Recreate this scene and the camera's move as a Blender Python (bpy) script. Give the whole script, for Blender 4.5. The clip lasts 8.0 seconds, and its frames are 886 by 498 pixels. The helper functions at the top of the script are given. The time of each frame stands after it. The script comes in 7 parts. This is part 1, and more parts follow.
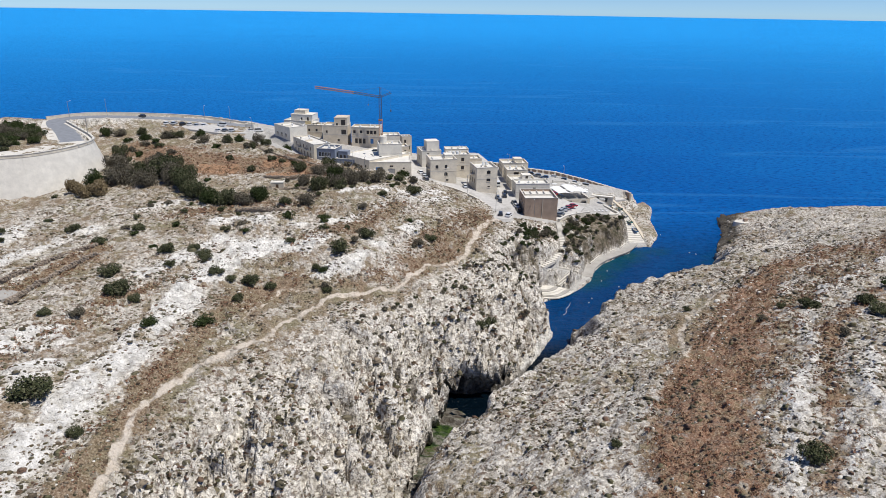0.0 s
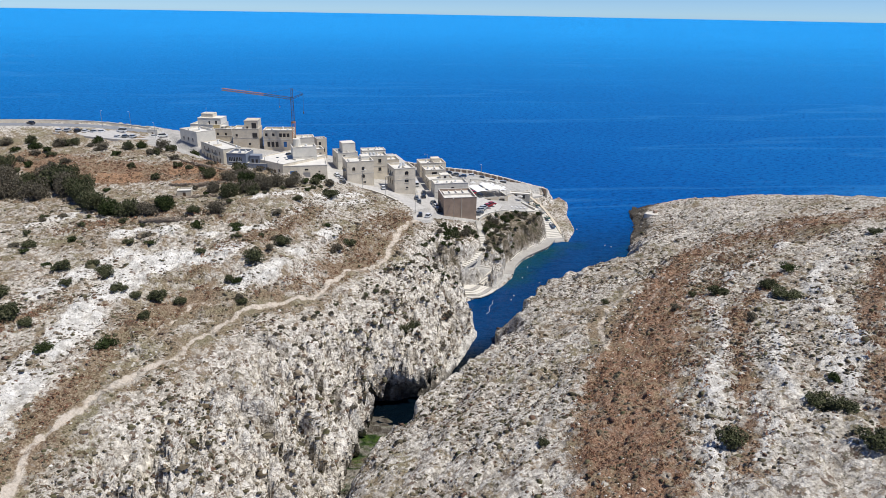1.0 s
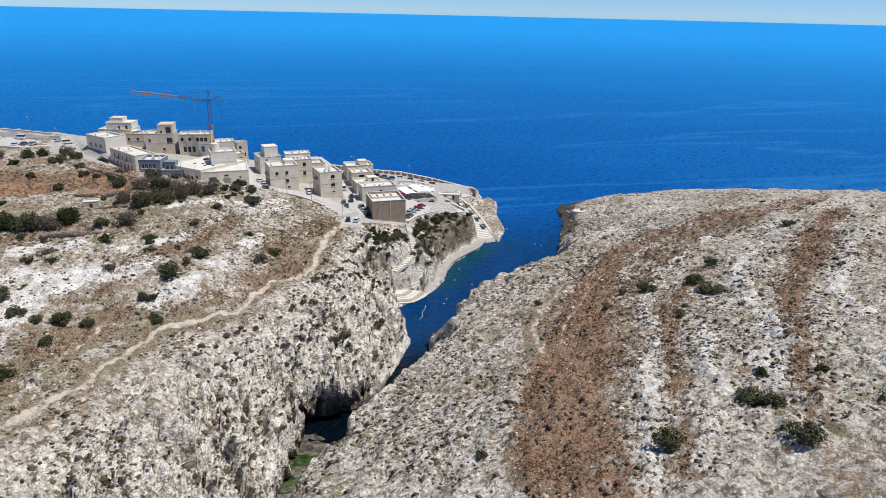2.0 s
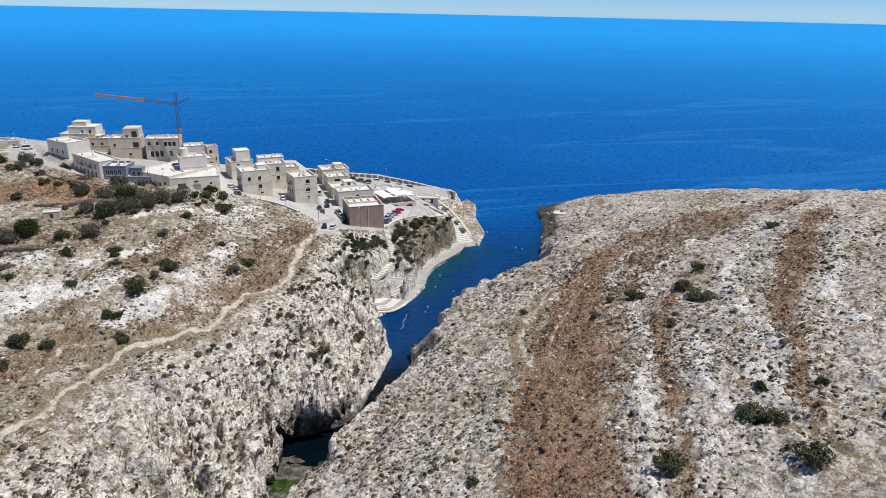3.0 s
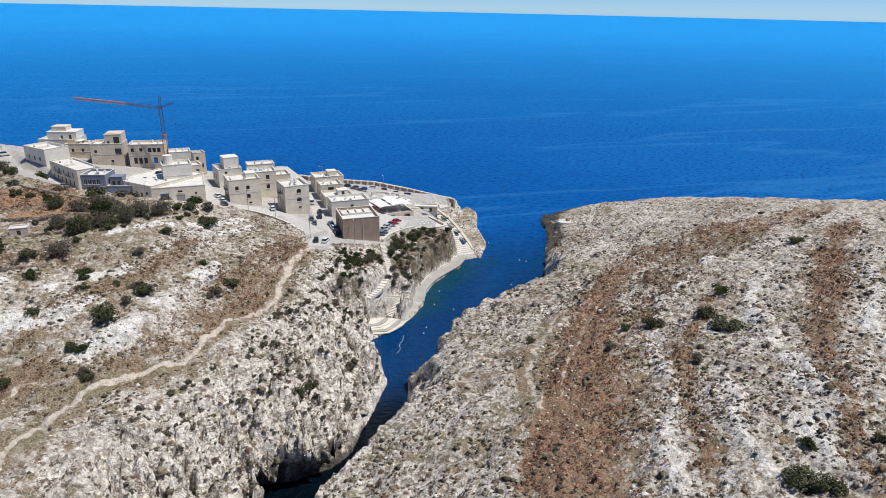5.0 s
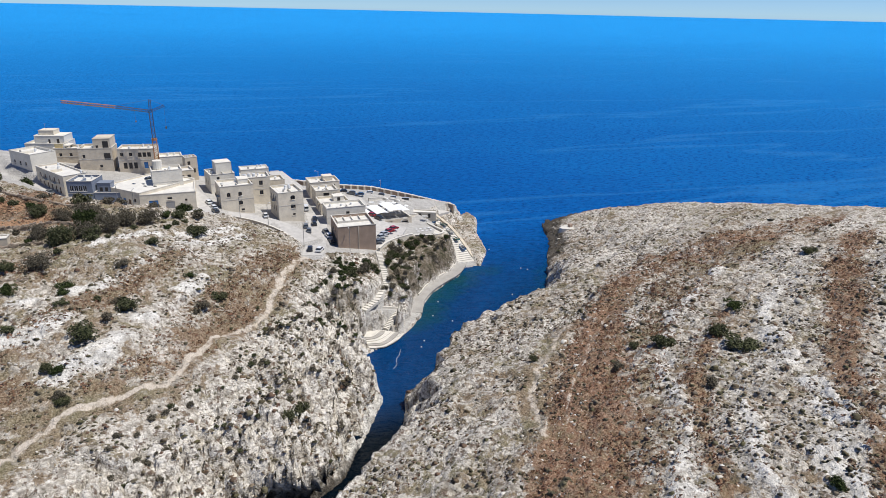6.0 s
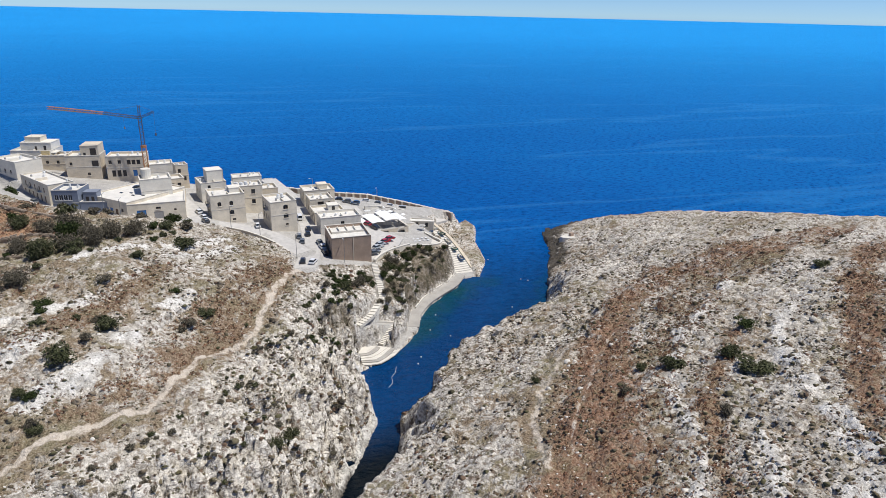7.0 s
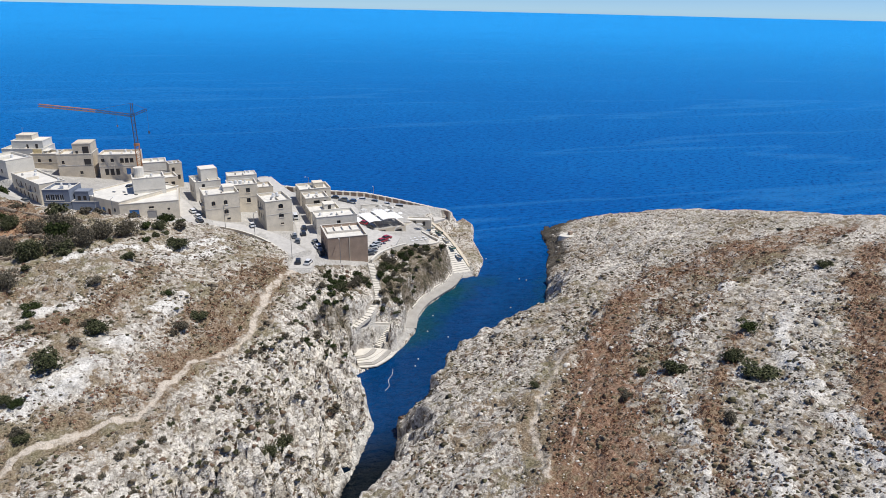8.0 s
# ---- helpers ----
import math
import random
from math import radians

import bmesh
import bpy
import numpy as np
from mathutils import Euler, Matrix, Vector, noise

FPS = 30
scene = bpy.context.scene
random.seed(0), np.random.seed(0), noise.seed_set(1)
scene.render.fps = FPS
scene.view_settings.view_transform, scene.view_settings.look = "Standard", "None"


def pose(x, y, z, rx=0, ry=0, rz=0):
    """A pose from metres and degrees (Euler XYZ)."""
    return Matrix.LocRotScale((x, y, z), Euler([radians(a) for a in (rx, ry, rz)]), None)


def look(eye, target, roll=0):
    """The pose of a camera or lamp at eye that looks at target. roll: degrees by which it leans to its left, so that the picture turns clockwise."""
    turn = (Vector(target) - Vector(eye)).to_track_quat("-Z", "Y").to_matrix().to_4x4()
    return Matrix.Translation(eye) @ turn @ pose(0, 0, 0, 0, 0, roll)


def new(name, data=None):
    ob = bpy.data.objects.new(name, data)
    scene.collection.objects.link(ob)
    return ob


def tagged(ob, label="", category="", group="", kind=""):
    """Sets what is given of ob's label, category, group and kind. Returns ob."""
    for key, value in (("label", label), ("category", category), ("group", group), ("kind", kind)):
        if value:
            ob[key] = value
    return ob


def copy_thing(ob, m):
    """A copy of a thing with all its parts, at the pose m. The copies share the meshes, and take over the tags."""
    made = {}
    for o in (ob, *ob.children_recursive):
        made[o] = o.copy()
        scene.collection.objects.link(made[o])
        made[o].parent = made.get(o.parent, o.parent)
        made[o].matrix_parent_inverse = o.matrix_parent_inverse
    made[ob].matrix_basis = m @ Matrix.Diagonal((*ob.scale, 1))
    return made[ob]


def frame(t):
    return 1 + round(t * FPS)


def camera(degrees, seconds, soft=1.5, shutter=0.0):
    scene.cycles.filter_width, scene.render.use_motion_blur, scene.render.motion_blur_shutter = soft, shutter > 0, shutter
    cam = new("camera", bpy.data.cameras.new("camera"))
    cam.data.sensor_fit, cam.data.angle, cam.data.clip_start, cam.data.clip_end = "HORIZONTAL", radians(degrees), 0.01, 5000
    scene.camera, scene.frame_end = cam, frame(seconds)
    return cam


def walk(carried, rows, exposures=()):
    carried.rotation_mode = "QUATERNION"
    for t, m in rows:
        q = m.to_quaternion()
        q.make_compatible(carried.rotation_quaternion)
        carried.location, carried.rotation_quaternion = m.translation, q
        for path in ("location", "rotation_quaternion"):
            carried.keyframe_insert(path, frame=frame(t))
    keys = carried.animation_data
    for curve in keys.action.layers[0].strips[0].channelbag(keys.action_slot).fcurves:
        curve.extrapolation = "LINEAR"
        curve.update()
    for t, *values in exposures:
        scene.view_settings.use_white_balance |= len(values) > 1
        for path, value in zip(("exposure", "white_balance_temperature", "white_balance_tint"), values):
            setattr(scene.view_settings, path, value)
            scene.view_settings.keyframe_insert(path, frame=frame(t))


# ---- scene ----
cam = camera(69.3, 8.0, soft=0.65)
PATH = [
    (0, (5.219, 11.006, 96.08), (5.33, 12.877, 95.381), 0.9),
    (0.5, (5.91, 11.862, 95.986), (6.042, 13.732, 95.288), 0.8),
    (1, (6.233, 13.943, 95.895), (6.583, 15.785, 95.199), 1.0),
    (1.5, (7.314, 15.946, 95.881), (7.797, 17.758, 95.186), 1.2),
    (3, (8.355, 25.892, 96.21), (8.983, 27.658, 95.513), 1.25),
    (3.5, (9.313, 29.461, 96.329), (9.943, 31.225, 95.63), 1.25),
    (4, (10.568, 33.161, 96.427), (11.199, 34.925, 95.727), 1.25),
    (4.5, (11.93, 37.045, 96.535), (12.56, 38.808, 95.833), 1.25),
    (6, (16.575, 48.969, 96.851), (17.206, 50.732, 96.147), 1.25),
    (6.5, (18.072, 52.855, 96.889), (18.705, 54.618, 96.187), 1.25),
    (7, (19.335, 56.335, 96.986), (19.972, 58.099, 96.291), 1.3),
    (7.5, (20.19, 58.53, 97.116), (20.83, 60.29, 96.416), 1.3),
    (8, (20.669, 59.36, 97.205), (21.31, 61.118, 96.498), 1.3),
]
walk(cam, [(t, look(eye, target, roll)) for t, eye, target, roll in PATH])

# ---- daylight: high sun from the right, slightly behind ----
SUN_ELEV, SUN_ROT = 66.0, 118.0
world = bpy.data.worlds.new("world")
scene.world = world
world.use_nodes = True
wn = world.node_tree
sky = wn.nodes.new("ShaderNodeTexSky")
sky.sky_type = "NISHITA"
sky.sun_disc = False
sky.sun_elevation, sky.sun_rotation = radians(SUN_ELEV), radians(SUN_ROT)
sky.altitude, sky.air_density, sky.dust_density, sky.ozone_density = 50, 0.6, 0.0, 3.0
wn.nodes["Background"].inputs["Strength"].default_value = 0.086
cool = wn.nodes.new("ShaderNodeMix")
cool.data_type, cool.blend_type = "RGBA", "MULTIPLY"
cool.inputs["Factor"].default_value = 1.0
cool.inputs["B"].default_value = (0.66, 0.89, 1.23, 1)
wn.links.new(sky.outputs["Color"], cool.inputs["A"])
wn.links.new(cool.outputs["Result"], wn.nodes["Background"].inputs["Color"])
sun = new("sun", bpy.data.lights.new("sun", "SUN"))
sun.data.energy, sun.data.angle, sun.data.color = 4.4, radians(0.5), (1.0, 0.97, 0.925)
el, az = radians(SUN_ELEV), radians(SUN_ROT)
to_sun = Vector((math.sin(az) * math.cos(el), math.cos(az) * math.cos(el), math.sin(el)))
sun.matrix_world = Matrix.Translation(to_sun * 300) @ to_sun.to_track_quat("Z", "Y").to_matrix().to_4x4()
scene.view_settings.exposure = 0.1


# ---- numbers: noise, lines, heights ----
def hash2(ix, iy, seed):
    h = (ix.astype(np.int64) * 374761393 + iy.astype(np.int64) * 668265263 + seed * 1442695041) & 0xFFFFFFFF
    h = ((h ^ (h >> 13)) * 1274126177) & 0xFFFFFFFF
    return ((h ^ (h >> 16)) & 0xFFFF) / 65535.0


def vnoise(x, y, seed=0):
    """Smooth value noise, -1 to 1."""
    ix, iy = np.floor(x), np.floor(y)
    fx, fy = x - ix, y - iy
    fx, fy = fx * fx * fx * (fx * (fx * 6 - 15) + 10), fy * fy * fy * (fy * (fy * 6 - 15) + 10)
    a, b = hash2(ix, iy, seed), hash2(ix + 1, iy, seed)
    c, d = hash2(ix, iy + 1, seed), hash2(ix + 1, iy + 1, seed)
    return (a + (b - a) * fx + (c - a) * fy + (a - b - c + d) * fx * fy) * 2 - 1


def fbm(x, y, size, octaves=4, seed=0, gain=0.5):
    total, amp, norm = 0.0, 1.0, 0.0
    for k in range(octaves):
        ca, sa = math.cos(0.6 * k), math.sin(0.6 * k)
        total = total + amp * vnoise((x * ca - y * sa) / size + 13.7 * k, (x * sa + y * ca) / size - 7.1 * k, seed + k)
        norm, amp, size = norm + amp, amp * gain, size * 0.5
    return total / norm


def blocks(x, y, size, seed):
    """Broken rock: distance to the nearest joint and one random number for each block."""
    gx, gy = x / size, y / size
    ix, iy = np.floor(gx), np.floor(gy)
    near, second, pick = np.full(x.shape, 9.0), np.full(x.shape, 9.0), np.zeros(x.shape)
    for dx in (-1, 0, 1):
        for dy in (-1, 0, 1):
            cx, cy = ix + dx, iy + dy
            h = np.abs(np.sin(cx * 127.1 + cy * 311.7 + seed) * 43758.5453) % 1.0
            k = np.abs(np.sin(cx * 269.5 + cy * 183.3 + seed) * 24634.6345) % 1.0
            d = np.hypot(cx + 0.1 + 0.8 * h - gx, cy + 0.1 + 0.8 * k - gy)
            closer = d < near
            second = np.where(closer, near, np.minimum(second, d))
            pick = np.where(closer, (h * 7.3 + k * 3.1) % 1.0, pick)
            near = np.where(closer, d, near)
    return (second - near) * size, pick


def smooth(a, b, v):
    u = np.clip((v - a) / (b - a), 0, 1)
    return u * u * (3 - 2 * u)


def smin(a, b, k):
    h = np.clip(0.5 + 0.5 * (b - a) / k, 0, 1)
    return b + (a - b) * h - k * h * (1 - h)


def line_dist(x, y, line):
    """Distance to a line of (x, y, ...) and the value of its third number at the nearest place."""
    best, val = np.full(x.shape, 1e9), np.zeros(x.shape)
    for p, q in zip(line[:-1], line[1:]):
        ex, ey = q[0] - p[0], q[1] - p[1]
        u = np.clip(((x - p[0]) * ex + (y - p[1]) * ey) / (ex * ex + ey * ey + 1e-9), 0, 1)
        d = np.hypot(x - p[0] - u * ex, y - p[1] - u * ey)
        near = d < best
        best = np.where(near, d, best)
        if len(p) > 2:
            val = np.where(near, p[2] + u * (q[2] - p[2]), val)
    return best, val


def inside(x, y, poly):
    hit = np.zeros(x.shape, bool)
    for p, q in zip(poly, poly[1:] + poly[:1]):
        if p[1] != q[1]:
            cross = ((p[1] > y) != (q[1] > y)) & (x < (q[0] - p[0]) * (y - p[1]) / (q[1] - p[1]) + p[0])
            hit ^= cross
    return hit


# shore of the land with the village: up the gorge, along the quay, round the mouth, back along the sea
LEFT_SHORE = [(2, -60), (-2, 40), (1, 90), (5.5, 116), (9, 127), (11, 133), (12, 138), (15, 141.5), (16.4, 145), (15.8, 149), (16, 153.6), (19.5, 152), (25, 151.8), (31, 156), (36, 162.5),
              (40, 170.5), (43.6, 176), (47.6, 183), (50.7, 188.7), (50.9, 192.5), (49.8, 197.2), (52.2, 202.4), (52.3, 208), (51, 213), (57, 216), (63, 219.5),
              (70, 226), (76, 235), (79.5, 243), (85, 250), (92.6, 256.4), (98, 261), (103, 268), (107.9, 270.5), (111.5, 268.9),
              (117.7, 279), (120.3, 284), (124.4, 305), (131.7, 322.7), (131, 334), (122, 327), (98, 331), (84, 339), (68, 340),
              (45, 344), (15, 351), (-10, 358), (-32, 366), (-60, 384), (-80, 394), (-115, 388), (-145, 372), (-180, 352), (-240, 345), (-420, 330), (-900, 320)]
LEFT_LAND = LEFT_SHORE + [(-900, -60)]
RIGHT_SHORE = [(9, -60), (5, 40), (5, 90), (6, 108), (8.4, 117.8), (11.4, 123.4), (14, 129), (19.4, 133.3), (24, 139.7), (28.7, 143.2), (35.4, 149.8),
               (42.2, 157.8), (49.6, 166.6), (54.8, 181.5), (56, 185.3), (61.8, 192.6), (67, 196.6), (76.4, 205.8), (83.4, 210.2),
               (90.6, 213.2), (98.5, 216.3), (106.4, 221.6), (115.6, 227.6), (121.5, 234.5), (127.3, 243), (133.5, 254), (143, 272), (150, 283),
               (155, 297.6), (160, 309), (172, 316), (192, 322), (222, 318), (256, 296), (292, 262), (340, 225), (420, 195), (900, 170)]
RIGHT_LAND = RIGHT_SHORE + [(900, -60)]


def cubic(x, y, c):
    x, y = x / 100, (y - 180) / 100
    out, k = 0.0, 0
    deg = 3 if len(c) == 10 else 2
    for i in range(deg + 1):
        for j in range(deg + 1 - i):
            out, k = out + c[k] * x ** i * y ** j, k + 1
    return out


HILL_LEFT = (22.58, 16.8, -7.71, -1.48, -17.26, 13.75, -12.04, -15.74, -0.49, -4.8)
HILL_RIGHT = (-2.19, -14.35, 5.43, 3.86, 26.17, -15.68, -5.54, -4.79, 6.58, 0.41)
VILLAGE = (31.57, -7.95, 3.42, -20.14, 5.45, -0.79)
VILLAGE_GROUND = [(-75, 330), (-48, 306), (-30, 292), (14, 282), (25, 278), (34, 270), (40.5, 257), (44, 247), (64, 253), (70, 262), (80, 274), (87, 275), (98, 278), (99, 290), (104, 312), (118, 322), (97, 328.5), (83, 336.5), (67, 337), (45, 341), (15, 348), (-10, 355), (-32, 363), (-60, 381), (-85, 388)]
# level ways with their heights: x, y, z
WAYS = [
    (3.5, [(42, 247, 20.2), (46, 262, 20.0), (49.5, 285, 20.0), (49, 310, 20.6), (46.6, 325, 22), (40, 345, 25)]),
    (3.0, [(43.5, 261, 20.2), (36.6, 274.4, 21.6), (27, 282, 23.6), (13, 286, 26), (8, 300, 27.3), (1, 318, 29), (-6, 334, 30.6)]),
    (3.0, [(13, 286, 26), (-4, 286, 27.5), (-18, 291, 28.2), (-34, 302, 29), (-50, 322, 30.2), (-66, 340, 31.5), (-76, 362, 35)]),
    (4.0, [(-76, 362, 35), (-105, 362, 39), (-133, 352, 42), (-151, 339.5, 44.0), (-160, 329, 44.2), (-155, 316, 44.1), (-142.5, 298, 44.1), (-129.5, 276, 44.1)]),
    (3.4, [(99.5, 306, 10.2), (103, 297, 8.5), (104.6, 289.5, 6.6), (105.8, 281, 3.6), (106.6, 272.5, 0.8)]),
    (1.3, [(66, 254.5, 16.6), (65.6, 245.5, 13.2), (64.4, 236.8, 11.5), (58.8, 228.4, 10.0), (53.8, 225, 8.8), (60, 228.8, 6.8), (66.5, 230.6, 4.8), (60.5, 224.5, 1.6)]),
    (1.7, [(72.6, 232.4, 1.2), (73.6, 234, 1.2), (77.4, 243, 1.2), (83.4, 251, 1.2), (91.4, 257.8, 1.2), (98, 263, 1.2), (104, 271, 1.0)]),
    (1.0, [(63.5, 221.4, 1.0), (67.6, 225.4, 1.0), (71, 230, 1.1), (73.6, 234, 1.2)]),
    (3.0, [(55.5, 219.4, 0.5), (60.5, 222, 0.5)]),
]
HAIRPIN = [(-400, 150), (-200, 222), (-139, 244), (-131.6, 248), (-126.7, 254.2), (-122.6, 262.7), (-121.2, 275.3), (-126.9, 286.4), (-138.9, 302.4), (-152.8, 320.3), (-150, 334), (-190, 352), (-420, 330)]


def land_height(x, y):
    """Ground height and the distances inside each land (negative over water)."""
    dl, _ = line_dist(x, y, LEFT_SHORE)
    dr, _ = line_dist(x, y, RIGHT_SHORE)
    il, ir = inside(x, y, LEFT_LAND), inside(x, y, RIGHT_LAND)
    # ragged shores
    wob = 1.1 * fbm(x, y, 9, 3, 5)
    dl2, dr2 = np.where(il, dl, -dl) + wob * smooth(0, 3, dl), np.where(ir, dr, -dr) + 0.6 * wob + 1.7 * smooth(52, 38, x)
    ir = dr2 > 0
    # left hill
    cx, cy = np.clip(x, -170, 140), np.clip(y, 85, 420)
    hill = cubic(cx, cy, HILL_LEFT)
    for kx, ky, kr, kh in ((-14, 233, 20, 4.0), (-16, 193, 13, 3.4), (19, 207, 14, -3.0), (27, 168, 14, 2.5), (-1, 214, 9, 1.4), (-38, 208, 14, 2.5), (-30, 172, 12, -2.0)):
        hill = hill + kh * np.exp(-((x - kx) ** 2 + (y - ky) ** 2) / kr ** 2)
    hill = np.where((x > 70) & (y > 225), np.maximum(hill, 12.0 - 9.0 * smooth(98, 106, x)), hill)
    town = cubic(np.clip(x, -155, 118), np.clip(y, 245, 400), VILLAGE)
    dv, _ = line_dist(x, y, VILLAGE_GROUND + VILLAGE_GROUND[:1])
    iv = inside(x, y, VILLAGE_GROUND)
    hill = hill + (town - hill) * smooth(-7, 0.5, np.where(iv, dv, -dv))
    dh, _ = line_dist(x, y, HAIRPIN)
    ih = inside(x, y, HAIRPIN)
    hill = np.where(ih, hill + (np.maximum(hill, 44.0 + 3.4 * smooth(14, 40, dh)) - hill) * smooth(0.4, 1.8, dh), hill)
    # long ledges that follow the slope
    step = 3.1
    warp = hill + 1.4 * fbm(x, y, 26, 3, 11)
    saw = warp / step - np.floor(warp / step)
    hill = hill + np.where(iv | ih, 0, 0.85 * (smooth(0.3, 0.75, saw) - saw) * step * 0.45)
    rise = 0.50 + 0.54 * smooth(146, 172, y) + 0.28 * fbm(x, y, 17, 3, 21)
    rise = rise + 1.9 * smooth(62, 74, x) * smooth(230, 240, y) * smooth(112, 106, x)
    quay = np.maximum(smooth(208, 216, y) * smooth(112, 106, x) * (0.5 + 2.5 * smooth(71, 77, x)), 1.2 * smooth(166, 174, y) * smooth(216, 208, y) * smooth(-0.3, 0.1, fbm(x, y, 12, 2, 23)))
    bank = 0.9 + rise * np.maximum(dl2 - quay, 0) + 2.3 * smooth(0.5, 2.5, dl2 - quay)
    bank = bank + 7.5 * smooth(0.0, 1.8, dl2) * np.exp(-(((x - 22) / 16) ** 2 + ((y - 153) / 12) ** 2)) + 3.5 * smooth(0, 1.5, dl2) * smooth(150, 138, y)
    bank = np.where(y > 320, 1 + 2.2 * dl2, bank)
    bank = np.where((x > 108) & (y > 266) & (y <= 320), 0.9 + 0.95 * np.minimum(dl2, 6.5), bank)
    hl = smin(hill, bank, 3.0)
    # right hill
    cx, cy = np.clip(x, 0, 240), np.clip(y, 60, 290)
    hr = cubic(cx, cy, HILL_RIGHT)
    warp = hr + 1.2 * fbm(x, y, 24, 3, 31)
    saw = warp / 3.4 - np.floor(warp / 3.4)
    hr = hr + 0.6 * (smooth(0.3, 0.75, saw) - saw) * 1.6
    out = smooth(125, 160, x + 0.6 * np.maximum(y - 240, 0))
    cliff = 0.5 + (3.8 - 2.2 * smooth(100, 118, x) - 1.18 * out - 2.3 * smooth(76, 64, x) * smooth(156, 168, y)) * (1 + 0.25 * smooth(76, 64, x) * fbm(x, y, 7, 3, 27)) * dr2
    hr = smin(np.maximum(hr, 3.0), np.maximum(cliff, 0.5), 3.6)
    # bed of the gorge and the sea floor
    bed = 0.35 + np.maximum(146 - y, 0) * 0.07 + 0.9 * fbm(x, y, 2.2, 3, 97)
    bed = bed - smooth(143, 152, y) * (1.6 + 0.30 * np.minimum(np.minimum(dl, dr), 25) * smooth(150, 165, y))
    h = np.where(il, hl, np.where(ir, hr, bed))
    for half, line in WAYS:
        d, z = line_dist(x, y, line)
        h = h + (z - h) * smooth(half + (0.8 if half in (1.7, 1.0, 1.3) else 2.2), half, d) * np.where(il, 1, smooth(half + 0.6, half, d))
    return h, np.where(il, dl, -dl), np.where(ir, dr, -dr), iv, ih


def ground_z(x, y):
    return float(land_height(np.array([float(x)]), np.array([float(y)]))[0][0])


# ---- materials ----
def material(name, rough=0.8, metal=0.0):
    m = bpy.data.materials.new(name)
    m.use_nodes = True
    b = m.node_tree.nodes["Principled BSDF"]
    b.inputs["Roughness"].default_value, b.inputs["Metallic"].default_value = rough, metal
    return m, m.node_tree, b


def node(t, kind, **inputs):
    n = t.nodes.new(kind)
    for k, v in inputs.items():
        n.inputs[k.replace("_", " ")].default_value = v
    return n


def noise_tex(t, scale, detail=4.0, rough=0.6, coords=None):
    n = node(t, "ShaderNodeTexNoise", Scale=scale, Detail=detail, Roughness=rough)
    if coords is not None:
        t.links.new(coords, n.inputs["Vector"])
    return n.outputs["Fac"]


def ramp(t, fac, stops):
    n = t.nodes.new("ShaderNodeValToRGB")
    els = n.color_ramp.elements
    while len(els) < len(stops):
        els.new(0.5)
    for e, (p, c) in zip(els, stops):
        e.position, e.color = p, (*c, 1) if len(c) == 3 else c
    t.links.new(fac, n.inputs["Fac"])
    return n.outputs["Color"]


def mix(t, fac, a, b, blend="MIX"):
    n = t.nodes.new("ShaderNodeMix")
    n.data_type, n.blend_type = "RGBA", blend
    for sock, v in ((n.inputs["Factor"], fac), (n.inputs["A"], a), (n.inputs["B"], b)):
        if isinstance(v, bpy.types.NodeSocket):
            t.links.new(v, sock)
        elif isinstance(v, tuple):
            sock.default_value = (*v, 1)
        else:
            sock.default_value = v
    return n.outputs["Result"]


def math_node(t, op, a, b=0.0, clamp=False):
    n = t.nodes.new("ShaderNodeMath")
    n.operation, n.use_clamp = op, clamp
    for sock, v in zip(n.inputs, (a, b)):
        if isinstance(v, bpy.types.NodeSocket):
            t.links.new(v, sock)
        else:
            sock.default_value = v
    return n.outputs[0]


def attr(t, name):
    n = t.nodes.new("ShaderNodeAttribute")
    n.attribute_name = name
    return n.outputs["Fac"]


def bump(t, b, height, strength, distance):
    n = node(t, "ShaderNodeBump", Strength=strength, Distance=distance)
    t.links.new(height, n.inputs["Height"])
    t.links.new(n.outputs["Normal"], b.inputs["Normal"])


def geo_pos(t):
    return t.nodes.new("ShaderNodeNewGeometry").outputs["Position"]


def plaster(name, base, stain=0.75, rough=0.85):
    """Limewashed or rendered wall with weather stains, grain and Random per object."""
    m, t, b = material(name, rough)
    p = geo_pos(t)
    big, fine = noise_tex(t, 0.35, 5, 0.65, p), noise_tex(t, 2.5, 6, 0.7, p)
    dark = tuple(c * stain for c in base)
    col = mix(t, ramp(t, big, [(0.35, (0, 0, 0)), (0.7, (1, 1, 1))]), base, dark)
    col = mix(t, ramp(t, fine, [(0.5, (0, 0, 0)), (0.75, (0.5, 0.5, 0.5))]), col, tuple(c * stain * 0.8 for c in base))
    rnd = t.nodes.new("ShaderNodeObjectInfo").outputs["Random"]
    col = mix(t, math_node(t, "MULTIPLY", rnd, 0.10), col, (0.35, 0.30, 0.22))
    t.links.new(col, b.inputs["Base Color"])
    bump(t, b, fine, 0.3, 0.05)
    return m


def simple(name, base, rough=0.6, metal=0.0, vary=0.25, scale=3.0):
    m, t, b = material(name, rough, metal)
    f = noise_tex(t, scale, 5, 0.65, geo_pos(t))
    col = mix(t, ramp(t, f, [(0.3, (0, 0, 0)), (0.7, (1, 1, 1))]), base, tuple(c * (1 - vary) for c in base))
    t.links.new(col, b.inputs["Base Color"])
    return m


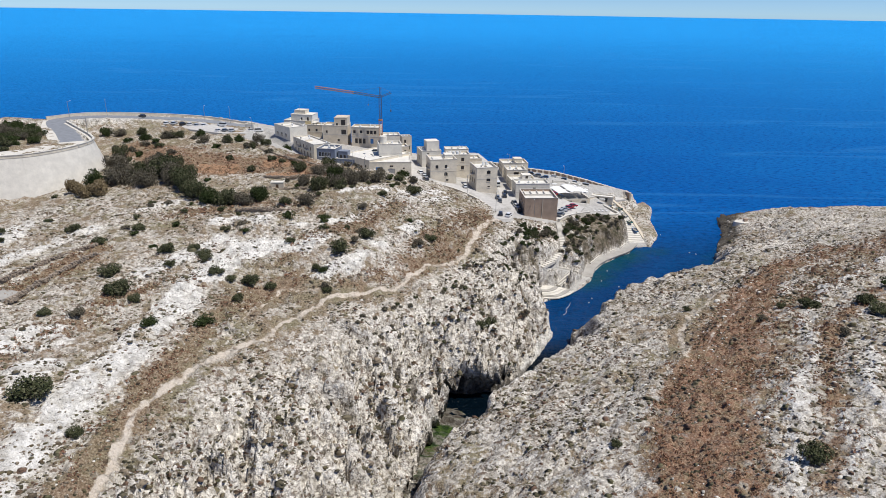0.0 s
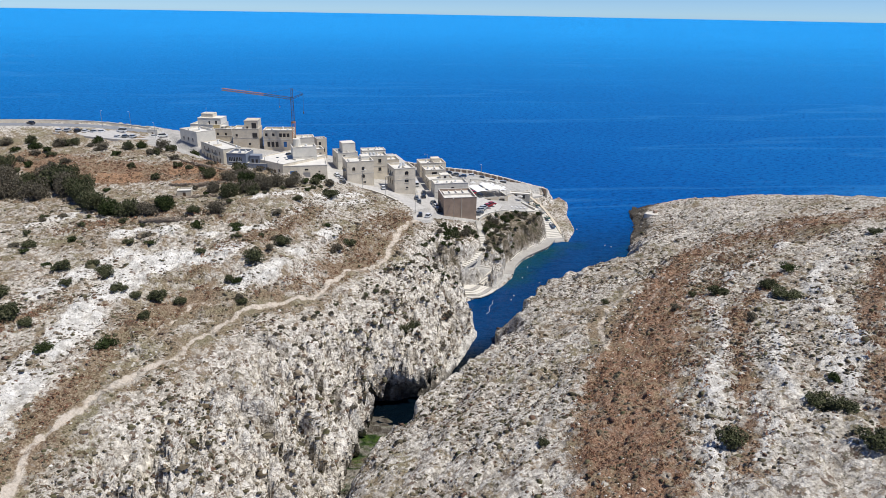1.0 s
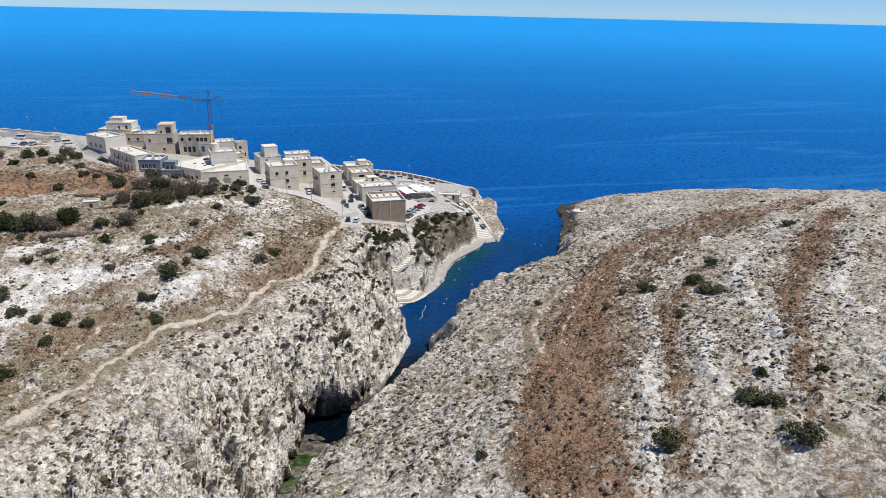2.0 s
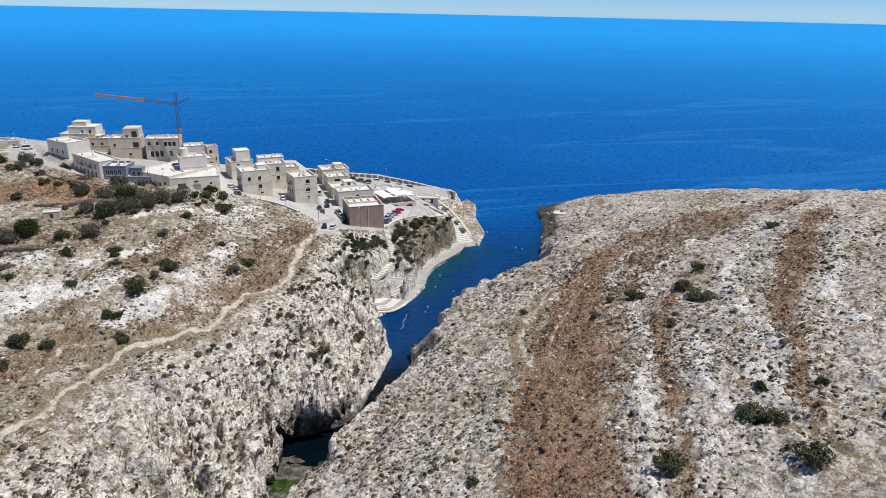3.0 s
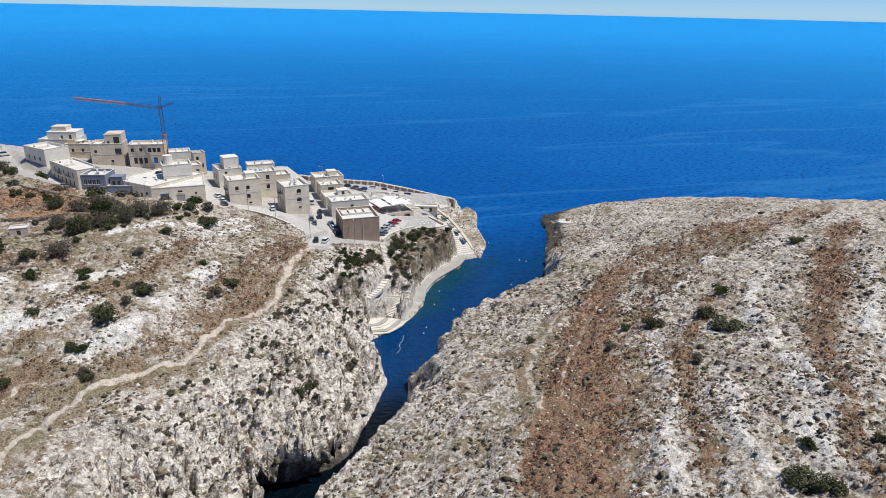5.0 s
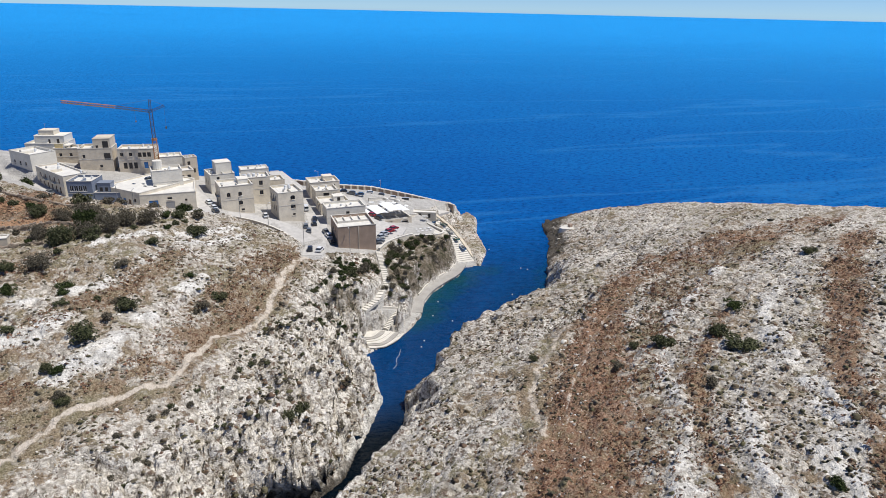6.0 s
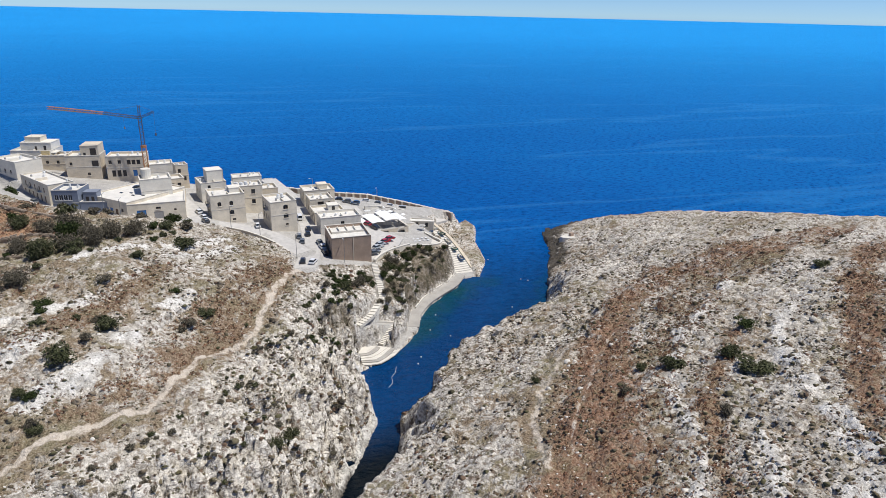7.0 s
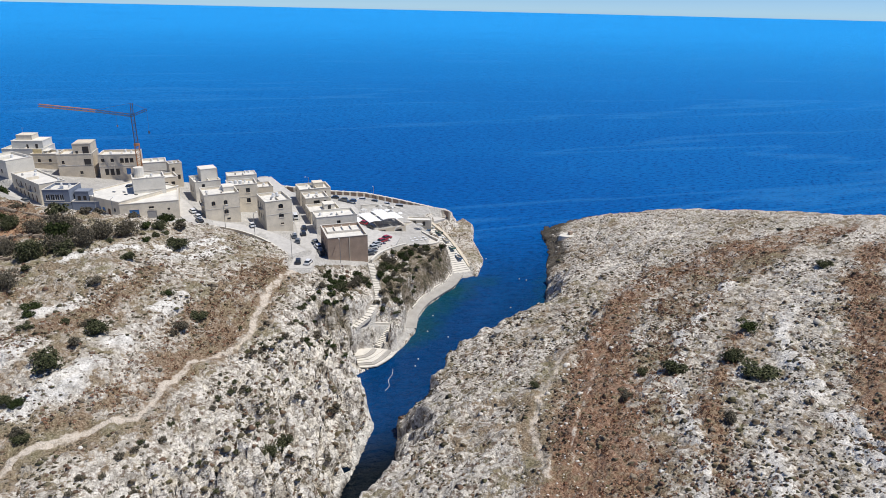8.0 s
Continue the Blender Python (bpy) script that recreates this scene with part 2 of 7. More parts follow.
def make_ground():
    m, t, b = material("limestone_ground", 0.95)
    b.inputs["Specular IOR Level"].default_value = 0.15
    p = geo_pos(t)
    n_big, n_mid, n_fine = noise_tex(t, 0.09, 5, 0.6, p), noise_tex(t, 0.38, 7, 0.68, p), noise_tex(t, 2.6, 5, 0.7, p)
    bare, crag = attr(t, "bare"), attr(t, "crag")
    rock = ramp(t, n_mid, [(0.31, (0.27, 0.24, 0.195)), (0.425, (0.55, 0.50, 0.42)), (0.535, (0.83, 0.78, 0.695))])
    rock = mix(t, math_node(t, "MULTIPLY", bare, 0.9), rock, ramp(t, n_mid, [(0.30, (0.42, 0.395, 0.35)), (0.42, (0.56, 0.535, 0.485)), (0.56, (0.79, 0.76, 0.70))]))
    wob = node(t, "ShaderNodeVectorMath")
    wob.operation = "ADD"
    t.links.new(p, wob.inputs[0])
    nz = node(t, "ShaderNodeTexNoise", Scale=0.9, Detail=3.0)
    t.links.new(p, nz.inputs["Vector"])
    t.links.new(nz.outputs["Color"], wob.inputs[1])
    rubble = node(t, "ShaderNodeTexVoronoi", Scale=1.3)
    t.links.new(wob.outputs[0], rubble.inputs["Vector"])
    cell = t.nodes.new("ShaderNodeSeparateColor")
    t.links.new(rubble.outputs["Color"], cell.inputs[0])
    loose = math_node(t, "SUBTRACT", 1.0, math_node(t, "MAXIMUM", bare, math_node(t, "MULTIPLY", crag, 0.75)), True)
    rock = mix(t, math_node(t, "MULTIPLY", ramp(t, cell.outputs[0], [(0.12, (0.5, 0.5, 0.5)), (0.30, (0, 0, 0))]), loose), rock, (0.30, 0.27, 0.225))
    rock = mix(t, math_node(t, "MULTIPLY", ramp(t, rubble.outputs["Distance"], [(0.50, (0, 0, 0)), (0.76, (0.5, 0.5, 0.5))]), loose), rock, (0.19, 0.165, 0.13))
    rock = mix(t, ramp(t, n_fine, [(0.33, (0.9, 0.9, 0.9)), (0.44, (0, 0, 0))]), rock, (0.15, 0.13, 0.105))
    # weathered joints along the beds, their crevice shade put in colour; growth fills hollows
    bed = node(t, "ShaderNodeMapping")
    bed.inputs["Rotation"].default_value = (0, 0, radians(-38))
    bed.inputs["Scale"].default_value = (0.5, 1.25, 0.8)
    t.links.new(wob.outputs[0], bed.inputs["Vector"])
    joint = noise_tex(t, 0.42, 6, 0.62, bed.outputs["Vector"])
    rock = mix(t, math_node(t, "MULTIPLY", ramp(t, joint, [(0.445, (0, 0, 0)), (0.474, (0.95, 0.95, 0.95)), (0.503, (0, 0, 0))]), math_node(t, "ADD", 0.35, math_node(t, "MULTIPLY", crag, 0.6))), rock, (0.12, 0.10, 0.08))
    tuft = noise_tex(t, 0.62, 8, 0.74, wob.outputs[0])
    hue = noise_tex(t, 0.5, 3, 0.6, p)
    weed = ramp(t, hue, [(0.34, (0.055, 0.052, 0.026)), (0.46, (0.10, 0.082, 0.055)), (0.56, (0.135, 0.082, 0.058)), (0.68, (0.19, 0.145, 0.095))])
    spread = math_node(t, "SUBTRACT", tuft, math_node(t, "ADD", math_node(t, "MULTIPLY", bare, 0.05), math_node(t, "MULTIPLY", crag, 0.014)))
    rock = mix(t, ramp(t, spread, [(0.526, (0, 0, 0)), (0.574, (0.9, 0.9, 0.9))]), rock, weed)
    # dry earth and grass between the stones
    soil = ramp(t, n_fine, [(0.34, (0.085, 0.06, 0.037)), (0.48, (0.205, 0.15, 0.098)), (0.64, (0.40, 0.325, 0.23))])
    soil = mix(t, ramp(t, n_big, [(0.44, (0, 0, 0)), (0.62, (0.75, 0.75, 0.75))]), soil, ramp(t, n_fine, [(0.36, (0.10, 0.095, 0.045)), (0.62, (0.31, 0.28, 0.18))]))
    rusty = ramp(t, n_fine, [(0.34, (0.14, 0.066, 0.04)), (0.48, (0.255, 0.138, 0.086)), (0.66, (0.42, 0.295, 0.205))])
    soil = mix(t, math_node(t, "MULTIPLY", attr(t, "rust"), ramp(t, hue, [(0.36, (0.3, 0.3, 0.3)), (0.56, (1, 1, 1))])), soil, rusty)
    edge = math_node(t, "ADD", attr(t, "soil"), math_node(t, "MULTIPLY", math_node(t, "SUBTRACT", n_mid, 0.5), 2.6))
    edge = math_node(t, "ADD", edge, math_node(t, "MULTIPLY", math_node(t, "SUBTRACT", n_fine, 0.5), 0.9))
    col = mix(t, ramp(t, edge, [(0.40, (0, 0, 0)), (0.66, (1, 1, 1))]), rock, soil)
    track = ramp(t, n_fine, [(0.3, (0.50, 0.42, 0.33)), (0.7, (0.66, 0.59, 0.50))])
    pe = math_node(t, "ADD", math_node(t, "MULTIPLY", attr(t, "track"), 0.8), math_node(t, "MULTIPLY", math_node(t, "SUBTRACT", n_mid, 0.5), 2.4))
    col = mix(t, ramp(t, pe, [(0.40, (0, 0, 0)), (0.75, (1, 1, 1))]), col, track)
    red = ramp(t, n_fine, [(0.3, (0.27, 0.15, 0.085)), (0.7, (0.42, 0.27, 0.165))])
    col = mix(t, attr(t, "field"), col, red)
    paved = ramp(t, n_mid, [(0.3, (0.36, 0.34, 0.31)), (0.7, (0.52, 0.50, 0.46))])
    col = mix(t, attr(t, "paved"), col, paved)
    algae = mix(t, ramp(t, n_mid, [(0.4, (0, 0, 0)), (0.6, (1, 1, 1))]), (0.012, 0.026, 0.008), (0.05, 0.085, 0.016))
    col = mix(t, attr(t, "green"), col, algae)
    herb = ramp(t, n_mid, [(0.36, (0.05, 0.05, 0.024)), (0.5, (0.13, 0.10, 0.06)), (0.66, (0.30, 0.25, 0.19))])
    col = mix(t, math_node(t, "MULTIPLY", attr(t, "herb"), 0.9), col, herb)
    # wet waterline rock, and gorge bed shade painted in the same dark colour
    col = mix(t, attr(t, "wet_shade"), col, (0.045, 0.038, 0.03))
    grain = noise_tex(t, 6.5, 4, 0.75, p)
    col = mix(t, 0.85, col, ramp(t, grain, [(0.35, (0.55, 0.54, 0.53)), (0.46, (1.0, 1.0, 1.0))]), "MULTIPLY")
    t.links.new(col, b.inputs["Base Color"])
    h = math_node(t, "ADD", math_node(t, "MULTIPLY", n_mid, 0.9), math_node(t, "MULTIPLY", n_fine, 0.5))
    h = math_node(t, "SUBTRACT", h, math_node(t, "MULTIPLY", rubble.outputs["Distance"], 0.5))
    bump(t, b, h, 0.9, 0.6)
    return m


def make_sea():
    m, t, b = material("sea_water", 0.12)
    b.inputs["IOR"].default_value = 1.33
    b.inputs["Specular IOR Level"].default_value = 0.22
    p = geo_pos(t)
    stretch = node(t, "ShaderNodeMapping")
    stretch.inputs["Scale"].default_value = (0.5, 1.0, 1.0)
    stretch.inputs["Rotation"].default_value = (0, 0, radians(22))
    t.links.new(p, stretch.inputs["Vector"])
    s = stretch.outputs["Vector"]
    far = noise_tex(t, 0.004, 5, 0.65, s)
    # growing sky reflection towards the horizon, painted as a paler blue
    col = mix(t, attr(t, "far_sheen"), (0.0004, 0.100, 0.375), (0.022, 0.365, 0.83))
    col = mix(t, ramp(t, far, [(0.45, (0, 0, 0)), (0.75, (0.35, 0.35, 0.35))]), col, (0.012, 0.26, 0.68))
    # wave facets: their darker and brighter sky reflections painted as two blues
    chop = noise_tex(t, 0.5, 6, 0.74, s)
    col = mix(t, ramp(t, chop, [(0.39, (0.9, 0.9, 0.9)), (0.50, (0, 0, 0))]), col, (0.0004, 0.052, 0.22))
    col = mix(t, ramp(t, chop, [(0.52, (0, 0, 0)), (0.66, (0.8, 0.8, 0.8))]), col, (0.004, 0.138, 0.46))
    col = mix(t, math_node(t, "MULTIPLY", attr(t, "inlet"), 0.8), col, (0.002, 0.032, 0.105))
    long = node(t, "ShaderNodeMapping")
    long.inputs["Scale"].default_value = (0.0006, 0.0042, 1.0)
    long.inputs["Rotation"].default_value = (0, 0, radians(17))
    t.links.new(p, long.inputs["Vector"])
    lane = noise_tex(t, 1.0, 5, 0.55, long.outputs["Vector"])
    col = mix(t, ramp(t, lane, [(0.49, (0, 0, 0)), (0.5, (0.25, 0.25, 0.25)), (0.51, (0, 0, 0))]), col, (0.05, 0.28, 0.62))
    shoal_edge = math_node(t, "ADD", attr(t, "shoal"), math_node(t, "MULTIPLY", math_node(t, "SUBTRACT", noise_tex(t, 0.16, 5, 0.65, p), 0.5), 0.9))
    col = mix(t, ramp(t, shoal_edge, [(0.45, (0, 0, 0)), (1.0, (1, 1, 1))]), col, (0.006, 0.066, 0.098))
    waves = math_node(t, "ADD", noise_tex(t, 0.8, 4, 0.65, s), math_node(t, "MULTIPLY", noise_tex(t, 0.12, 3, 0.55, s), 2.0))
    # shade under the gorge cliffs, painted near black into the water colour
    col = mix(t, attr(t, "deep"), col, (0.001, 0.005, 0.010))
    t.links.new(col, b.inputs["Base Color"])
    b.inputs["Roughness"].default_value = 0.6
    b.inputs["Specular IOR Level"].default_value = 0.0
    bump(t, b, waves, 1.0, 2.2)
    gloss = node(t, "ShaderNodeBsdfGlossy", Roughness=0.16)
    t.links.new(b.inputs["Normal"].links[0].from_socket, gloss.inputs["Normal"])
    fres = node(t, "ShaderNodeFresnel", IOR=1.33)
    t.links.new(b.inputs["Normal"].links[0].from_socket, fres.inputs["Normal"])
    both = t.nodes.new("ShaderNodeMixShader")
    t.links.new(math_node(t, "MULTIPLY", fres.outputs[0], 0.24), both.inputs[0])
    t.links.new(b.outputs[0], both.inputs[1])
    t.links.new(gloss.outputs[0], both.inputs[2])
    t.links.new(both.outputs[0], t.nodes["Material Output"].inputs["Surface"])
    return m


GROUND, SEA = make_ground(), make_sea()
WHITE = plaster("white_plaster", (0.78, 0.735, 0.635), 0.82)


# ---- the large structure: ground and sea ----
def axis(lo, hi, a, b, fine, grow):
    """Coordinates that are close together from a to b and spread out beyond."""
    out = list(np.arange(a, b + fine, fine))
    s = fine
    while out[-1] < hi:
        s *= grow
        out.append(out[-1] + s)
    s = fine
    while out[0] > lo:
        s *= grow
        out.insert(0, out[0] - s)
    return np.array(out)


def grid_mesh(name, X, Y, Z, mat, masks=()):
    n, k = X.shape
    me = bpy.data.meshes.new(name)
    me.vertices.add(n * k)
    me.vertices.foreach_set("co", np.stack([X, Y, Z], -1).astype(np.float32).ravel())
    idx = np.arange(n * k).reshape(n, k)
    quads = np.stack([idx[:-1, :-1], idx[:-1, 1:], idx[1:, 1:], idx[1:, :-1]], -1).reshape(-1, 4)
    me.loops.add(quads.size)
    me.loops.foreach_set("vertex_index", quads.ravel().astype(np.int32))
    me.polygons.add(len(quads))
    me.polygons.foreach_set("loop_start", np.arange(0, quads.size, 4, dtype=np.int32))
    me.polygons.foreach_set("use_smooth", np.ones(len(quads), bool))
    me.update(calc_edges=True)
    for key, v in masks:
        me.attributes.new(key, "FLOAT", "POINT").data.foreach_set("value", v.astype(np.float32).ravel())
    me.materials.append(mat)
    return new(name, me)


PATHS = [
    (0.75, [(-47, 60), (-46.8, 98), (-47.5, 110), (-48, 120), (-42.7, 134), (-34, 143.5), (-24, 159), (-17, 168.7), (-11.5, 171.7), (-4.5, 174.6), (1.2, 175.5),
           (5.8, 185), (11.2, 193.8), (19.8, 200.3), (25.9, 213.5), (28.8, 223), (35.6, 237), (41.8, 246.4)]),
    (0.12, [(-44, 138), (-36.3, 152.7), (-29, 174), (-18, 172)]),
    (0.05, [(72, 130), (73.3, 136.5), (79.6, 146), (87.7, 155.5), (99.4, 168.6), (108.8, 177), (122.6, 186)]),
    (0.35, [(67.7, 134.6), (71.8, 145.7), (74, 153), (81.6, 162), (92, 173.5), (98.8, 180)]),
]


GULLIES = [
    (3.6, 1.9, [(-14, 157.5), (-7.4, 156), (-1.3, 154.8), (2.3, 150.2), (7, 141)]),
    (3.0, 1.7, [(-12, 150), (-6, 146), (-2.2, 135), (1, 126), (4, 122)]),
    (2.4, 1.6, [(-20, 137), (-15, 134.8), (-7.4, 131.3), (0, 126.6), (4.3, 124)]),
    (2.4, 1.6, [(-28, 121), (-22, 120), (-13, 118.6), (-4, 117.2), (2.5, 117.6)]),
    (2.2, 1.4, [(-2.2, 162), (3.4, 163), (8.2, 163), (11.2, 157)]),
    (2.6, 1.1, [(17.5, 155.6), (22, 157.6), (26.6, 162.4)]),
    (1.8, 1.3, [(27, 196), (31, 190), (36, 186), (44, 184)]),
    (1.6, 1.2, [(14, 186), (18, 180), (24, 176), (33, 170)]),
]
# bare white ledges and rock sheets: x, y, half width
LEDGES = [
    [(-64, 90, 4.0), (-61.5, 108, 4.6), (-61, 120, 4.6), (-57.5, 135, 4.8), (-53.5, 154, 4.0), (-51, 171, 4.2), (-47, 186, 5.0), (-41, 191, 4.0)],
    [(-96, 128, 4.0), (-86, 136, 4.5), (-74, 143, 3.5)],
    [(-82, 112, 4.0), (-75, 121, 4.0), (-70, 131, 3.5)],
    [(-66, 176, 2.2), (-58, 188, 2.6), (-50, 198, 2.0)],
    [(-20.5, 178.5, 1.4), (-12.6, 183.6, 2.0), (-6, 193, 1.8), (-1, 204, 2.0), (6, 214.4, 1.6), (9.6, 221, 2.4)],
    [(-46, 194, 3.0), (-35, 193, 3.2), (-25, 192.4, 2.6), (-18, 196, 1.4)],
    [(-84, 222, 2.0), (-77, 230, 2.2), (-73, 237, 1.8)],
    [(-117, 198, 3.0), (-118, 214, 3.0)],
    [(-108, 184, 2.6), (-101, 198, 3.0), (-92, 206, 2.0)],
    [(-60, 210, 2.0), (-48, 214, 2.4), (-40, 208, 2.0)],
    [(4, 240, 1.4), (14, 246, 1.8), (22, 254, 1.4)],
    [(20, 262, 1.2), (10, 252, 1.6), (-4, 246, 1.4), (-20, 234, 1.2)],
    [(-4, 228, 1.4), (-14, 214, 1.6), (-30, 204, 1.4)],
    [(60, 80, 0.6), (66, 91, 0.9), (74, 105.5, 1.4), (81, 113.5, 1.3), (90, 126, 0.7), (98, 141, 0.8), (107, 154, 1.1), (121, 166.5, 1.2), (134, 175, 1.0), (154, 188, 1.0)],
    [(104, 127.6, 0.5), (100.5, 123.6, 0.8), (95, 115, 0.9), (89.5, 107.8, 0.9), (84, 97, 0.7)],
    [(92, 94, 1.6), (98, 103, 2.2), (105, 106, 2.0), (113, 119, 1.8), (118, 128.5, 1.8), (124, 139, 1.6), (131, 149, 1.4), (150, 163, 1.2)],
    [(128, 108, 1.4), (134, 122, 1.4), (150, 133, 1.4), (170, 150, 1.2)],
    [(70, 84, 1.0), (76, 92, 1.2), (80, 100, 0.8)],
]
# strips of dry earth and grass: how strong, how rusty, and x, y, half width
EARTH = [
    (0.92, 0.85, [(30, 58, 8), (40, 70, 8.5), (51, 87, 9), (58, 104, 9), (68, 122, 9), (80, 139, 9), (90, 153, 8.5), (101, 168.5, 7), (113, 183, 5.5), (127, 198, 5)]),
    (0.72, 0.8, [(120, 190, 4), (134, 203, 7), (150, 210, 9), (178, 213, 10), (210, 204, 10)]),
    (0.72, 0.15, [(56, 92, 3), (64, 100, 4), (73, 113, 4.5), (85, 129, 4.5), (96, 147, 4.5), (107, 159, 5.5), (128, 177, 7), (150, 193, 8), (180, 200, 8)]),
    (0.9, 0.8, [(88, 82, 1.5), (102, 99, 2.4), (121, 120, 3.2), (142, 138, 4.2), (174, 165, 4.5), (205, 185, 4)]),
    (0.9, 0.7, [(66, 82, 2.2), (73, 92, 2.4), (82, 106, 2.6), (89, 118.5, 2.8), (100, 135, 2.4), (113, 146, 1.8), (126, 157, 1.4)]),
    (0.7, 0.5, [(150, 222, 2), (180, 208, 2.5), (210, 196, 3)]),
    (1.0, 0.2, [(-52, 84, 3.2), (-51, 98, 3.4), (-50, 112, 3.4), (-48.5, 127, 3.4), (-44.5, 142, 3.8), (-39.5, 159, 4.2), (-35, 171, 5), (-26, 178, 3.5)]),
    (0.9, 0.25, [(-12, 177, 2.5), (-1.5, 182.4, 4), (12, 203, 7), (20, 218, 8), (27, 232, 8), (34, 246, 6)]),
    (0.9, 0.3, [(-80, 132, 2.0), (-76, 139, 2.5), (-71, 152, 3.5), (-68.5, 161, 4), (-60, 170, 2.5)]),
    (1.0, 0.35, [(-104, 146, 5), (-98, 158, 5), (-92, 172, 5), (-85, 190, 5)]),
    (0.8, 0.3, [(-72, 218, 3), (-58, 224, 4), (-40, 226, 4), (-28, 220, 4)]),
    (0.8, 0.2, [(-30, 186, 2), (-20, 200, 3), (-8, 212, 3.5), (4, 232, 4)]),
    (1.1, 0.6, [(-114, 302, 12), (-90, 288, 15), (-66, 274, 15), (-46, 284, 13), (-32, 262, 6)]),
]


def earth_cover(x, y):
    """How much dry earth lies at each place, and how rusty it is."""
    earth, rust = np.zeros_like(x), np.zeros_like(x)
    wx, wy = x + 2.4 * fbm(x, y, 8, 5, 72, 0.65), y + 2.4 * fbm(x, y, 8, 5, 73, 0.65)
    for strong, red, line in EARTH:
        d, half = line_dist(wx, wy, line)
        cover = smooth(half + 3.0, half - 3.0, d)
        earth, rust = np.maximum(earth, strong * cover), np.maximum(rust, red * cover)
    return earth * np.clip(0.9 + 0.5 * fbm(x, y, 7, 4, 74, 0.6), 0.25, 1.1), rust


SURFACE = {}


def build_land():
    xs, ys = np.concatenate([axis(-900, -160, -160, -159, 1.1, 1.08)[:-1], np.arange(-158, -62.6, 1.1), axis(-62, 900, -62, 175, 0.55, 1.06)]), axis(-60, 420, 78, 300, 0.55, 1.02)
    X, Y = np.meshgrid(xs, ys)
    Z, dl, dr, iv, ih = land_height(X, Y)
    Zb = Z.copy()
    # rock relief, kept off the levelled ground
    level = np.zeros_like(X)
    for half, line in WAYS:
        level = np.maximum(level, smooth(half + (0.3 if half in (1.7, 1.0, 1.3) else 1.5), half - 0.3, line_dist(X, Y, line)[0]))
    level = np.maximum(level, np.where(iv, 1, 0))
    gy, gx = np.gradient(Z, ys, xs)
    steep = smooth(0.45, 1.3, np.hypot(gx, gy))
    rough = (1 - level) * np.where(np.maximum(dl, dr) > 0.3, 1, 0.15)
    rough = rough * (1 - 0.6 * smooth(100, 106, X) * smooth(258, 266, Y) * np.where(dl > 0, 1, 0))
    ridged = 1 - np.abs(fbm(X, Y, 7.0, 4, 41)) * 2
    crag = 0.4 + 1.0 * steep + 0.75 * smooth(21, 17, Z) * np.where((dl > 0) & (Y < 228), 1, 0)
    Z = Z + rough * (crag * (0.9 * ridged + 0.9 * fbm(X, Y, 2.8, 3, 51, 0.6)))
    crags = smooth(21, 16, Z) * np.where(dl > 1, 1, 0) * (1 - level) * np.where(Y < 228, 1, 0)
    pits = smooth(0.18, 0.34, fbm(X * 1.25 + 0.35 * Y, Y * 0.8, 3.4, 3, 43)) + 0.5 * smooth(0.25, 0.42, fbm(X, Y, 2.0, 2, 47))
    flute = 1 - np.abs(fbm(X * 0.8 - Y * 0.6, (X * 0.6 + Y * 0.8) * 3.0, 7.0, 3, 53)) * 2.4
    Z = Z + crags * 0.9 * np.clip(flute, -1, 1)
    Z = Z + crags * 1.5 * (1 - np.abs(fbm(X * 0.75 - Y * 0.65, (X * 0.65 + Y * 0.75) * 1.8, 15.0, 3, 57)) * 2.6)
    Z = Z - crags * 3.1 * pits - 0.28 * (1 - crags) * rough * smooth(0.2, 0.5, fbm(X, Y, 2.4, 3, 49))
    wx, wy = X + 1.6 * fbm(X, Y, 5, 3, 64), Y + 1.6 * fbm(X, Y, 5, 3, 65)
    for size, lift, cut, seed in ((12.0, 2.4, 2.2, 5.0), (6.5, 2.0, 2.3, 3.0), (3.2, 1.1, 1.3, 8.0)):
        joint, pick = blocks(wx * 0.8 - wy * 0.6, (wx * 0.6 + wy * 0.8) * 1.35, size, seed)
        Z = Z + crags * (lift * (pick - 0.5) - cut * smooth(0.9, 0.1, joint))
        Z = Z + (1 - crags) * rough * 0.34 * (lift * (pick - 0.5) - 0.5 * cut * smooth(0.9, 0.1, joint))
    for deep, half, line in GULLIES:
        d, _ = line_dist(X + 1.2 * fbm(X, Y, 5, 3, 44), Y + 1.2 * fbm(X, Y, 5, 3, 45), line)
        Z = Z - np.where(dl > 1, deep, 0) * smooth(half, 0.3, d)
    bare = np.zeros_like(X)
    for line in LEDGES:
        d, half = line_dist(X + 2.4 * fbm(X, Y, 8, 5, 46, 0.65), Y + 2.4 * fbm(X, Y, 8, 5, 48, 0.65), line)
        bare = np.maximum(bare, smooth(half + 1.2, half - 0.8, d))
    bare = bare * smooth(-0.42, 0.02, fbm(X, Y, 5, 4, 52))
    Z = Z + 0.45 * bare * rough
    # cliffs pushed in and out
    push = rough * steep * (1.7 * fbm(X * 0.9, Y * 0.9 + Z * 0.8, 4.2, 4, 61, 0.6))
    slope = np.hypot(gx, gy) + 1e-6
    # a dark hollow under the left cliff, where the sea ends
    hollow = 7.0 * np.exp(-(((X - 21) / 12) ** 2 + ((Y - 153) / 9) ** 2)) * smooth(6.0, 3.6, Zb) * smooth(-9.0, -0.5, dl) * smooth(0.0, -2.5, dr)
    under = 3.6 * smooth(5.2 + 1.6 * fbm(X, Y, 6, 2, 66), 3.2, Zb) * smooth(-5.0, -0.5, dl) * smooth(7.0, 2.0, dl) * smooth(152, 146, Y) * smooth(-0.5, -2.0, dr)
    hollow = hollow + 0.4 * under
